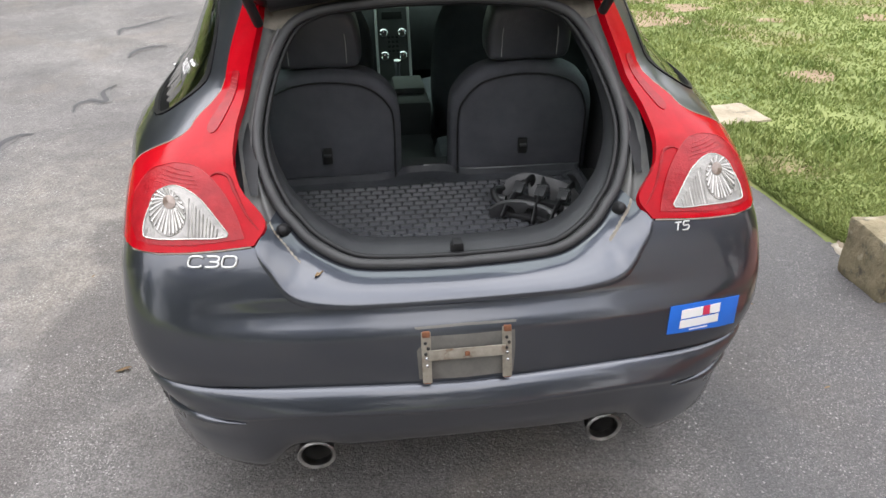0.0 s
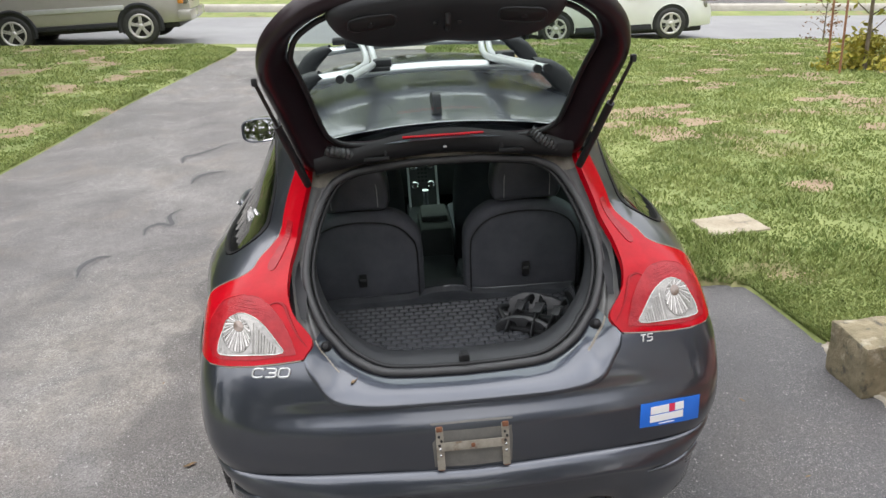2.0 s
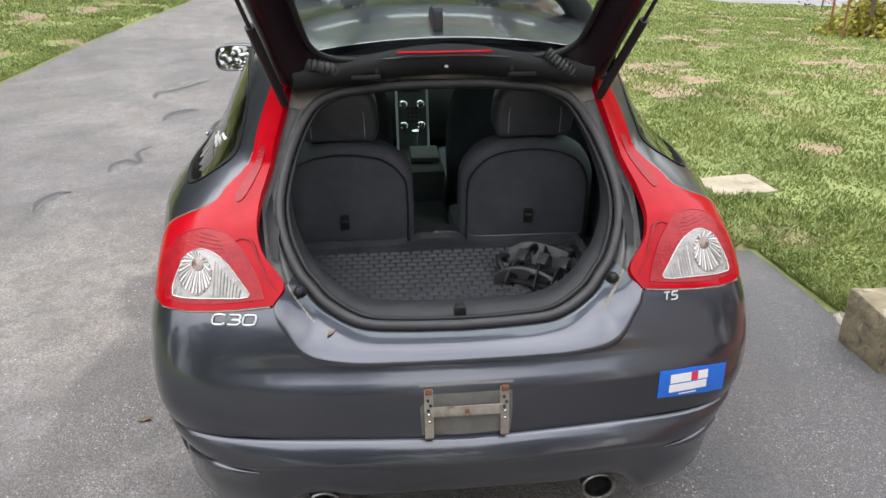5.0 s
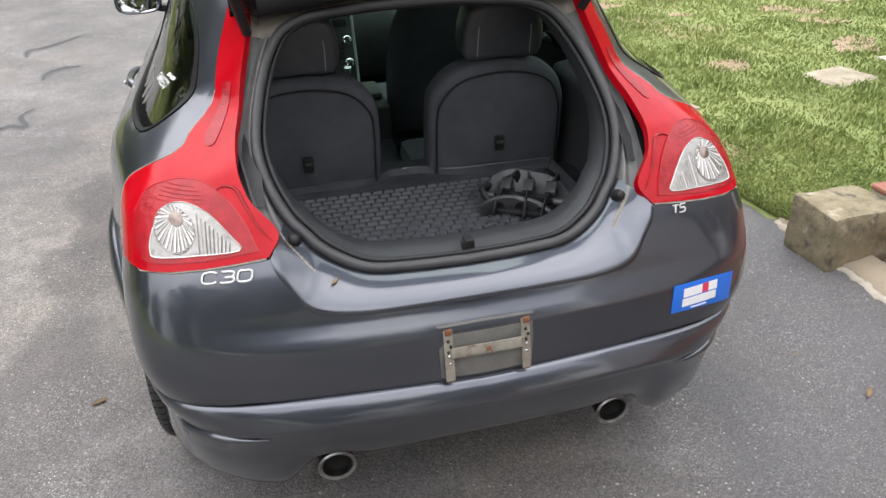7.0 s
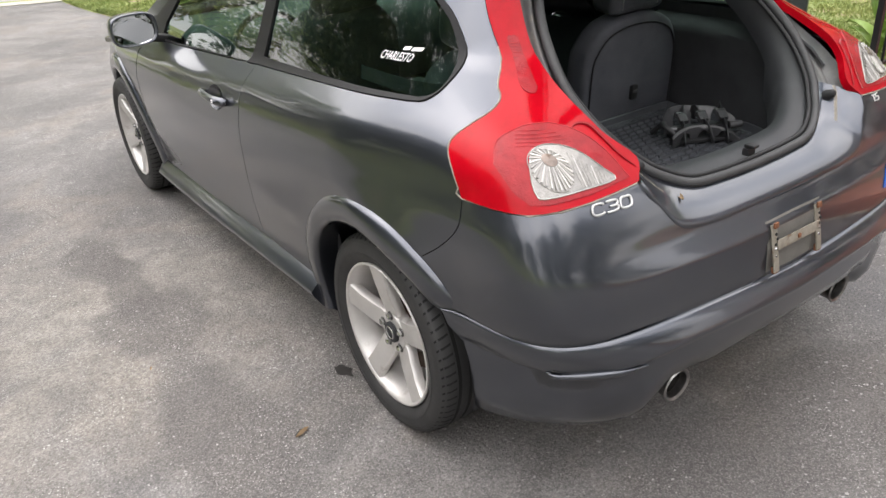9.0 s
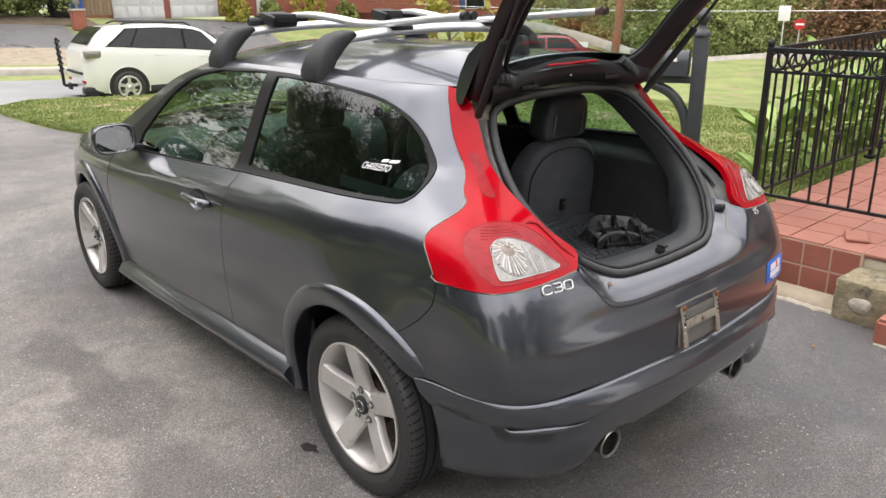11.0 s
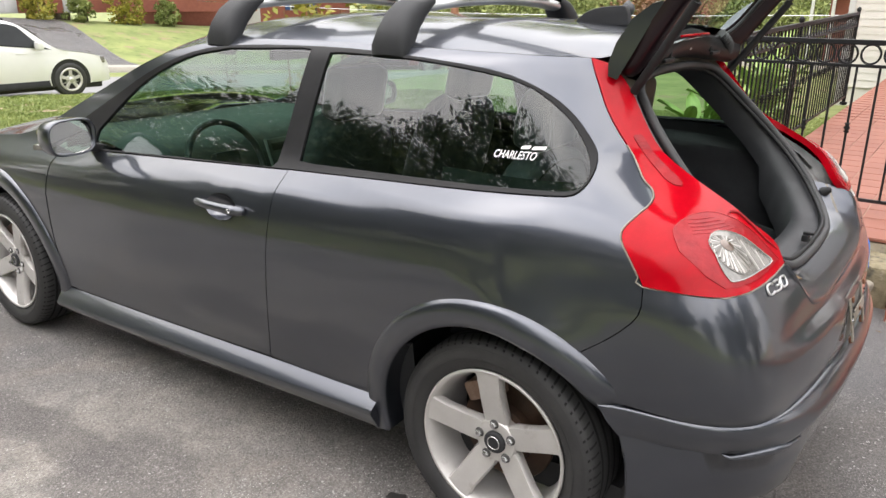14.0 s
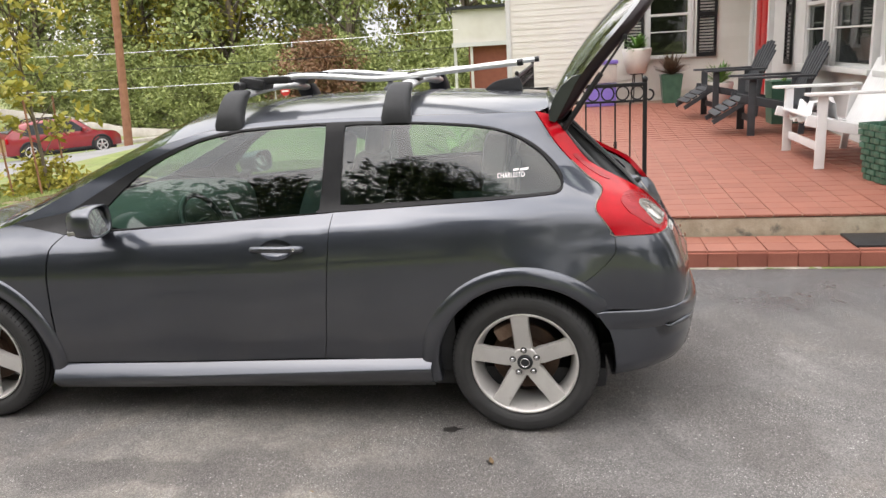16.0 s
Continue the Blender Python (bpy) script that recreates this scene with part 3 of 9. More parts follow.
# ---- the car's skin ----
Y0 = 0.9
half = curve((0.15, 0.815), (0.3, 0.832), (0.45, 0.856), (0.6, 0.872), (0.75, 0.878), (0.84, 0.868), (0.92, 0.843), (0.965, 0.80), (1.01, 0.757), (1.1, 0.715), (1.2, 0.672), (1.3, 0.625), (1.33, 0.608), (1.35, 0.590), (1.375, 0.555))
tail = curve((0.15, -0.66), (0.3, -0.72), (0.45, -0.735), (0.58, -0.742), (0.690, -0.734), (0.702, -0.727), (0.745, -0.699), (0.766, -0.695), (0.822, -0.674), (0.86, -0.652), (0.92, -0.60), (1.0, -0.52), (1.1, -0.41), (1.2, -0.33), (1.3, -0.26), (1.35, -0.22), (1.4, -0.2))
tail_soft = curve((0.15, -0.66), (0.3, -0.72), (0.45, -0.735), (0.58, -0.740), (0.70, -0.722), (0.80, -0.684), (0.86, -0.652), (0.92, -0.60), (1.0, -0.52), (1.1, -0.41), (1.2, -0.33), (1.3, -0.26), (1.35, -0.22), (1.4, -0.2))
bulge = curve((0.2, 5.2), (0.46, 5.6), (0.58, 13.0), (0.66, 15.0), (0.90, 15.0), (0.98, 9.0), (1.06, 4.5), (1.14, 3.3), (1.4, 3.3))
bow = curve((0.30, 0.0), (0.44, 0.05), (0.54, 0.085), (0.62, 0.08), (0.72, 0.075), (0.9, 0.075), (0.98, 0.045), (1.08, 0.0), (1.2, 0.0))
narrow = curve((0.30, 0.0), (0.44, 0.03), (0.55, 0.064), (0.70, 0.066), (0.80, 0.073), (0.88, 0.085), (0.98, 0.07), (1.08, 0.0), (1.2, 0.0))
draw_from = curve((0.55, 0.12), (0.68, 0.08), (0.84, -0.15), (1.0, -0.15))
nose = curve((1.6, 1), (2.3, 0.985), (2.8, 0.95), (3.2, 0.84), (3.45, 0.6), (3.52, 0.3))
SCALE_U = 1.25


def level(y, z):
    """The shoulder falls towards the front: the height whose width counts at (y, z)."""
    w = ease(0.55, 0.9, z) * (1 - ease(1.12, 1.3, z))
    return z + 0.06 * (max(y, -0.1) - 0.8) * w


def skin0(phi, z):
    reach = Y0 - tail(z)
    if phi < 0:
        y = Y0 - reach * math.tan(phi)
        return Vector((-half(level(y, z)) * nose(y), y, z))
    n, c, s = bulge(z), math.cos(phi), math.sin(phi)
    r = (abs(c) ** n + s ** n) ** (-1 / n)
    reach += (tail(z) - tail_soft(z)) * ease(0.45, 0.9, abs(r * c))
    y = Y0 - (reach - bow(z) * (r * c) ** 2) * r * s
    drawn_in = 1 - narrow(z) * ease(draw_from(z), 0.40, -y)
    return Vector((-half(level(y, z)) * drawn_in * r * c, y, z))


def skin_normal(phi, z):
    a = skin0(phi + 0.004, z) - skin0(phi - 0.004, z)
    b = skin0(phi, z + 0.004) - skin0(phi, z - 0.004)
    return b.cross(a).normalized() * -1


def skin(phi, z, out=0.0):
    """A point of the skin: phi goes round from the left side (below 0) over the tail's middle (pi/2) to the right side."""
    p = skin0(phi, z)
    return p + skin_normal(phi, z) * out if out else p


def Y(y, z):
    """Skin coordinates of a place on the left side."""
    s = (Y0 - y) / (Y0 - tail(z))
    if s < 0:
        return (math.atan(s) * SCALE_U, z)
    lo, hi = 0.0, math.pi / 2
    for _ in range(30):
        m = (lo + hi) / 2
        if skin0(m, z).y > y:
            lo = m
        else:
            hi = m
    return (lo * SCALE_U, z)


def R(x, z):
    """Skin coordinates of a place on the tail; x below 0 on the left."""
    lo, hi = 0.0, math.pi / 2
    for _ in range(30):
        m = (lo + hi) / 2
        if -skin0(m, z).x > abs(x):
            lo = m
        else:
            hi = m
    return ((lo if x < 0 else math.pi - lo) * SCALE_U, z)


def lift(u, z, out=0.0):
    return skin(u / SCALE_U, z, out)


def dense(poly, step):
    out = []
    for i, p in enumerate(poly):
        q = poly[(i + 1) % len(poly)]
        n = max(1, int(math.hypot(q[0] - p[0], q[1] - p[1]) / step))
        out += [(p[0] + (q[0] - p[0]) * k / n, p[1] + (q[1] - p[1]) * k / n) for k in range(n)]
    return out


def area(poly):
    return sum(p[0] * q[1] - q[0] * p[1] for p, q in zip(poly, poly[1:] + poly[:1])) / 2


def inset(poly, d):
    """The outline moved inwards by d."""
    if area(poly) < 0:
        poly = poly[::-1]
    out, n = [], len(poly)
    for i, p in enumerate(poly):
        a, b = poly[i - 1], poly[(i + 1) % n]
        t = Vector((b[0] - a[0], b[1] - a[1]))
        t = t.normalized() if t.length > 1e-9 else Vector((1, 0))
        out.append((p[0] - t.y * d, p[1] + t.x * d))
    return out


def within(p, poly):
    hit = False
    for (x1, y1), (x2, y2) in zip(poly, poly[1:] + poly[:1]):
        if (y1 > p[1]) != (y2 > p[1]) and p[0] < (x2 - x1) * (p[1] - y1) / (y2 - y1) + x1:
            hit = not hit
    return hit


from mathutils.geometry import delaunay_2d_cdt


def panel_data(poly, lifter, step=0.04, holes=(), gap=0.002, depth=0.012, out=0.0):
    """A sheet that fills an outline on a surface, with its rim turned inwards."""
    loops = [inset(dense(poly, step), gap)] + [list(reversed(inset(dense(h, step), -gap))) for h in holes]
    pts, edges = [], []
    for lp in loops:
        k = len(pts)
        pts += lp
        edges += [(k + i, k + (i + 1) % len(lp)) for i in range(len(lp))]
    xs, ys = [p[0] for p in loops[0]], [p[1] for p in loops[0]]
    rim = np.array(pts)
    y, row = min(ys) + step * 0.5, 0
    while y < max(ys):
        x = min(xs) + (step / 2 if row % 2 else 0.0)
        while x < max(xs):
            if within((x, y), loops[0]) and not any(within((x, y), h) for h in loops[1:]) and np.min(np.hypot(rim[:, 0] - x, rim[:, 1] - y)) > step * 0.5:
                pts.append((x, y))
            x += step
        y += step * 0.87
        row += 1
    vs, _, fs, *_ = delaunay_2d_cdt([Vector(p) for p in pts], edges, [], 0, 1e-6)
    faces = []
    for f in fs:
        c = sum((vs[i] for i in f), Vector((0, 0))) / len(f)
        if within(c, loops[0]) and not any(within(c, h) for h in loops[1:]):
            faces.append(tuple(f))
    verts = [lifter(v.x, v.y, out) for v in vs]
    count = {}
    for f in faces:
        for a, b in zip(f, f[1:] + f[:1]):
            count[(a, b)] = 1
    border = [(a, b) for a, b in count if (b, a) not in count]
    inner = {}
    for a, b in border:
        for i in (a, b):
            if i not in inner:
                inner[i] = len(verts)
                verts.append(lifter(vs[i].x, vs[i].y, out - depth))
    faces += [(b, a, inner[a], inner[b]) for a, b in border]
    return verts, faces, [(v.x, v.y) for v in vs]


def flow(ob, places, lifter, mirror, reach):
    """Lets the sheen run on evenly from panel to panel: normals taken from the body's surface itself."""
    normals = []
    for u, z in places:
        n = Vector()
        for du, dz in ((0, 0), (reach, 0), (-reach, 0), (0, reach), (0, -reach)):
            n += (Vector(lifter(u + du, z + dz, 0.01)) - Vector(lifter(u + du, z + dz, 0.0))).normalized()
        n.normalize()
        if ob.data.materials[0] is GLASS:
            # barrel-curved side glass, leaning in more towards its top
            n = Vector((-1.0, n.y / max(0.3, -n.x), 0.38 + 0.5 * (z - 1.0))).normalized()
        normals.append(Vector((-n.x, n.y, n.z)) if mirror else n)
    k, out_ = len(places), []
    for p in ob.data.polygons:
        whole = all(i < k for i in p.vertices)
        out_ += [normals[i] if whole else Vector((0, 0, 0)) for i in p.vertices]
    ob.data.normals_split_custom_set(out_)


def panel(name, poly, mat_, parent, lifter=lift, step=0.04, holes=(), gap=0.002, depth=0.012, out=0.0, label="", mirror=False):
    v, f, places = panel_data(poly, lifter, step, holes, gap, depth, out)
    if mirror:
        v = [Vector((-p[0], p[1], p[2])) for p in v]
    ob = mesh_part(name, v, f, mat_, parent, label)
    bm = bmesh.new()
    bm.from_mesh(ob.data)
    # turn the sheet's faces outwards
    bm.normal_update()
    c = Vector((0, 0.9, 0.75))
    lean = sum((fa.normal.dot(fa.calc_center_median() - c) * fa.calc_area() for fa in bm.faces))
    if lean < 0:
        bmesh.ops.reverse_faces(bm, faces=bm.faces)
    bm.to_mesh(ob.data)
    bm.free()
    sharp(ob, 40)
    flow(ob, places, lifter, mirror, 0.07 if mat_ is GLASS else 0.007)
    return ob


def arc(cy, cz, r, a0, a1, n=14):
    """Places on a circle on the left side, by degrees from the front horizontal, upwards."""
    return [(cy + r * math.cos(radians(a0 + (a1 - a0) * k / n)), cz + r * math.sin(radians(a0 + (a1 - a0) * k / n))) for k in range(n + 1)]


def S(points):
    return [Y(*p) for p in points]


car = thing("hatchback_car", "dark grey metallic three-door hatchback with its tailgate open", "car")

# outlines on the left side, as (along, height)
door_rear = round_line([(0.806, 0.985), (0.811, 0.92), (0.816, 0.84), (0.838, 0.65), (0.862, 0.46), (0.885, 0.335)], 3)
door_front = round_line([(2.227, 0.285), (2.215, 0.41), (2.192, 0.66), (2.178, 0.80), (2.165, 0.86), (2.12, 0.905)], 3)
belt = round_line([(2.12, 0.905), (1.92, 0.916), (1.4, 0.948), (0.806, 0.985)], 4)
belt_rear = round_line([(0.806, 0.985), (0.3, 1.012), (-0.10, 1.032)], 4)
surround_top = round_line([(-0.10, 1.032), (-0.154, 1.038), (-0.172, 1.066), (-0.161, 1.108), (-0.122, 1.158), (-0.050, 1.222), (0.05, 1.275), (0.2, 1.316), (0.5, 1.343), (0.8, 1.352), (1.2, 1.343), (1.45, 1.31), (1.7, 1.22), (1.9, 1.12), (2.12, 1.0)], 3)
rail = round_line([(-0.05, 1.352), (0.2, 1.359), (0.5, 1.366), (1.0, 1.368), (1.3, 1.356), (1.6, 1.298), (1.9, 1.185), (2.2, 1.052), (2.42, 0.95)], 4)
lamp_outer = round_line([(-0.05, 1.352), (-0.09, 1.29), (-0.135, 1.222), (-0.205, 1.142), (-0.275, 1.080), (-0.316, 1.054), (-0.330, 1.034), (-0.318, 1.012), (-0.302, 0.985), (-0.308, 0.960), (-0.336, 0.925), (-0.377, 0.866)], 3)
quarter_gap = round_line([(-0.377, 0.866), (-0.378, 0.80), (-0.322, 0.735), (-0.25, 0.68)], 3)
HUB_Z, HUB_F = 0.318, 2.64
ARCH = 0.43

door_poly = S(door_rear[::-1] + [(0.806, 0.985)][1:] + belt[::-1][1:] + door_front[::-1][1:])
cup_poly = S([(1.05 + 0.075 * math.cos(q), 0.842 + 0.042 * math.sin(q)) for q in np.linspace(0, 2 * math.pi, 28, endpoint=False)])
panel("door", door_poly, PAINT, car, holes=(cup_poly,), label="grey metallic driver door")
quarter_poly = S(door_rear + [(0.44, 0.335)] + arc(0, HUB_Z, ARCH, 4, 124, 22) + quarter_gap[::-1][1:] + lamp_outer[::-1][1:] + rail[1:] + surround_top[::-1] + belt_rear[::-1][1:-1])
for mirror in (False, True):
    panel("quarter_panel", quarter_poly, PAINT, car, mirror=mirror, gap=0.0008)
    if mirror:
        panel("door", door_poly, PAINT, car, holes=(cup_poly,), mirror=True, label="grey metallic passenger door")
    fender = S(door_front + [(2.42, 0.95), (2.6, 0.905), (3.0, 0.86), (3.3, 0.76), (3.4, 0.5), (3.38, 0.3), (3.1, 0.26)] + arc(HUB_F, HUB_Z, ARCH, -6, 186, 30))
    panel("fender", fender, PAINT, car, mirror=mirror)
    panel("mirror_corner", S([(2.12, 0.905), (2.42, 0.95), (2.12, 1.0)]), PLASTIC, car, mirror=mirror, gap=0.0, label="black corner panel behind the mirror")
    surround = S(belt + belt_rear[1:] + surround_top[1:])
    quarter_glass = S(round_line([(0.765, 1.326), (0.43, 1.318), (0.12, 1.280), (-0.026, 1.212), (-0.094, 1.153), (-0.132, 1.100), (-0.139, 1.070), (-0.116, 1.056), (-0.05, 1.053), (0.3, 1.040), (0.768, 1.022)], 3))
    door_glass = S([(0.888, 0.995)] + round_line([(0.885, 1.0), (0.875, 1.2), (0.87, 1.333)], 3) + round_line([(1.26, 1.318), (1.48, 1.274), (1.735, 1.157), (1.93, 0.99)], 4) + [(1.925, 0.934), (1.4, 0.966)])
    quarter_glass, door_glass = inset(dense(quarter_glass, 0.04), -0.012), inset(dense(door_glass, 0.04), -0.012)
    panel("window_surround", surround, GLOSS_BLACK, car, holes=(quarter_glass, door_glass), out=0.003, gap=0.001, mirror=mirror, label="black window surround")
    for nm, g in (("quarter_window", quarter_glass), ("door_window", door_glass)):
        panel(nm, g, GLASS, car, step=0.06, gap=-0.004, depth=0.004, out=-0.004, mirror=mirror, label="tinted side glass")

# rear lamps up the pillars
lamp_inner = [R(-0.43, 1.335), R(-0.44, 1.265), R(-0.475, 1.15), R(-0.503, 1.06), R(-0.490, 0.988), R(-0.435, 0.925), R(-0.463, 0.880)]
lamp_bottom = [R(-0.47, 0.879), R(-0.607, 0.868), R(-0.74, 0.8615)]
lamp_poly = S(lamp_outer) + lamp_bottom[::-1] + round_line(lamp_inner[::-1], 4)
white_poly = round_line([R(-0.690, 0.950), R(-0.705, 0.925), R(-0.711, 0.897), R(-0.698, 0.889), R(-0.61, 0.892), R(-0.523, 0.896), R(-0.535, 0.918), R(-0.570, 0.955), R(-0.60, 0.973), R(-0.635, 0.980), R(-0.668, 0.972)], 3, True)
for mirror in (False, True):
    lamp = panel("tail_lamp", lamp_poly, RED_LENS, car, step=0.025, out=0.004, depth=0.02, mirror=mirror, label="glossy red rear lamp running up the pillar")
    lens = panel("reversing_lens", white_poly, WHITE_LENS, lamp, step=0.02, gap=0, out=0.0075, depth=0.006, mirror=mirror, label="clear reversing lamp lens")
    flip_m = -1 if mirror else 1
    seam = round_line([lift(*p, 0.0025) for p in S(lamp_outer[9:]) + lamp_bottom[::-1]], 2)
    tube("lamp_seam", [(flip_m * p[0], p[1], p[2]) for p in seam], 0.0022, BRACKET, lamp, 6, label="pale seam round the lamp")
    # the bulb's bowl: a rim, flutes coloured alternately as lit and shaded, and the bulb itself
    bc = (-0.655, 0.9345)

    def on_lens(dx, dz, out_):
        p = lift(*R(bc[0] + dx, bc[1] + dz), out_)
        return Vector((flip_m * p.x, p.y, p.z))

    tube("bowl_rim", [on_lens(0.042 * math.cos(q), 0.039 * math.sin(q), 0.0085) for q in np.linspace(0, 2 * math.pi, 28, endpoint=False)], 0.0012, LENS_SHADED, lens, 6, closed=True)
    for k in range(26):
        q = 2 * math.pi * k / 26
        ca, sa = math.cos(q), math.sin(q)
        tube("bowl_flute", [on_lens(0.006 + 0.016 * ca, 0.018 + 0.011 * sa, 0.0072), on_lens(0.001 + 0.040 * ca, 0.001 + 0.037 * sa, 0.0082)], [0.0014, 0.0036], LENS_LIT if k % 2 else LENS_SHADED, lens, 6)
    bulb = [[on_lens(0.006 + 0.015 * r_ * math.cos(q), 0.019 + 0.011 * r_ * math.sin(q), 0.009 + 0.003 * (1 - r_)) for q in np.linspace(0, 2 * math.pi, 16, endpoint=False)] for r_ in (1.0, 0.7, 0.3, 0.02)]
    mesh_part("bulb", *grid(bulb, closed=True), LENS_BULB, lens, "brownish bulb behind the lens")
    for k in range(9):
        pts = [on_lens(0.047 + 0.0078 * k + 0.004 * t, -0.040 + (0.068 - 0.0066 * k) * t, 0.0082) for t in (0.0, 0.5, 1.0)]
        tube("lens_rib", pts, 0.0015, LENS_LIT if k % 4 == 1 else LENS_SHADED, lens, 5)
    edge = [lift(u, z, 0.008) for u, z in white_poly]
    tube("lens_rim", [(flip_m * p.x, p.y, p.z) for p in edge], 0.0013, LENS_LIT, lens, 5, closed=True)

# rear bumper: upper part, then the lower part that stands proud
crease_l = round_line([R(-0.46, 0.879), R(-0.43, 0.82), R(-0.385, 0.766), R(-0.285, 0.749), R(-0.15, 0.746), R(-0.001, 0.745)], 4)
half_top = S(quarter_gap[::-1]) + lamp_bottom[::-1] + crease_l
centre_u = math.pi / 2 * SCALE_U


def mirrored(poly):
    return [(2 * centre_u - u, z) for u, z in reversed(poly)]


seam = [Y(-0.25, 0.68), Y(-0.29, 0.63), Y(-0.325, 0.56)] 
seam_low = [Y(-0.325, 0.56), R(-0.744, 0.545), R(-0.56, 0.56), R(-0.3, 0.555), R(-0.001, 0.55)]
upper_poly = half_top + mirrored(half_top)[1:] + mirrored(seam)[::-1][1:] + mirrored(seam_low)[::-1][1:] + seam_low[::-1][1:] + seam[::-1][1:-1]
panel("bumper_upper", upper_poly, PAINT, car, step=0.02, gap=0.0008)

low_rows = []
phi0 = Y(-0.352, 0.5)[0] / SCALE_U


def bumper_bottom(phi):
    x = abs(skin0(phi, 0.4).x)
    return 0.335 - 0.095 * ease(0.43, 0.53, x)


def pipe_notch(phi):
    """How far the bumper's lower edge arches up over each exhaust."""
    return 0.017 * (1 + math.cos(math.pi * min(1.0, abs(abs(skin0(phi, 0.4).x) - 0.374) / 0.085)))


prof = [(1.0, -0.012), (1.0, 0.003), (0.985, 0.012), (0.90, 0.025), (0.80, 0.037), (0.775, 0.039), (0.755, 0.0385), (0.735, 0.036), (0.70, 0.0345), (0.5, 0.030), (0.25, 0.014), (0.10, -0.008), (0.03, -0.030), (0.0, -0.044), (0.02, -0.080)]


def arch_phi(z):
    """Where the wheel arch cuts the bumper's front edge at a height."""
    return Y(-math.sqrt(max(0.0, 0.378 ** 2 - (z - HUB_Z) ** 2)), z)[0] / SCALE_U


for frac, o in prof:
    row = []
    for k in range(121):
        t = k / 120
        ph = phi0 + (math.pi - 2 * phi0) * t
        zb, x = bumper_bottom(ph), abs(skin0(ph, 0.5).x)
        zt = 0.552 + 0.006 * math.sin(x * 5)
        zr = 0.318 - 0.10 * ease(0.40, 0.85, x)
        knee = zt - 0.30 * (zt - zr)
        z = zt - (1 - frac) * (zt - zr) if frac >= 0.70 else zb + (knee - zb) * frac / 0.70 + pipe_notch(ph) * max(0.0, 1 - frac / 0.3)
        ph = arch_phi(z) + (math.pi - 2 * arch_phi(z)) * t
        lip = 1 - ease(0.0, 0.10, min(t, 1 - t))
        hem = -0.012 if o == -0.012 and frac == 1.0 else 0.004 if frac > 0.95 else 0.016 if frac > 0.05 else -0.02
        row.append(skin(ph, z, o * (1 - lip) + hem * lip))
    low_rows.append(row)
v, f = grid(low_rows)
mesh_part("bumper_lower", v, f, PAINT, car)
tray = []
for t in (0.0, 0.15, 0.4, 0.7, 1.0):
    tray.append([Vector((p.x * (1 - 0.55 * t), p.y + (-0.33 - p.y) * t, p.z + (0.25 - p.z) * t)) for p in low_rows[-1]])
v, f = grid(tray)
mesh_part("undertray", v, f, PLASTIC, car, "black plastic tray under the rear bumper")
for k in (0, -1):
    edge_ = [r_[k] for r_ in low_rows]
    v, f = grid([edge_, [Vector((p.x * 0.985, p.y - 0.006, p.z)) for p in edge_], [Vector((p.x * 0.80, p.y - 0.012, p.z)) for p in edge_], [Vector((p.x * 0.45, p.y - 0.012, p.z)) for p in edge_]])
    mesh_part("arch_liner", v, f, PLASTIC, car, flip=k < 0)

# a silencer shape, added to deepen the shade on the ground below
silencer = round_line([(-0.40, -0.12), (-0.44, -0.06), (-0.44, 0.02), (-0.38, 0.07), (0.38, 0.07), (0.44, 0.02), (0.44, -0.06), (0.40, -0.12)], 3, True)
v, f = grid([[Vector((x * k, -0.36 + yy, 0.245 + z * 0.55)) for x, yy in silencer] for z, k in ((-0.09, 0.02), (-0.09, 0.92), (-0.05, 1.0), (0.06, 1.0), (0.09, 0.9), (0.09, 0.02))], closed=True)
mesh_part("silencer", v, f, PLASTIC, car, "dark silencer shape added under the tail to block light")

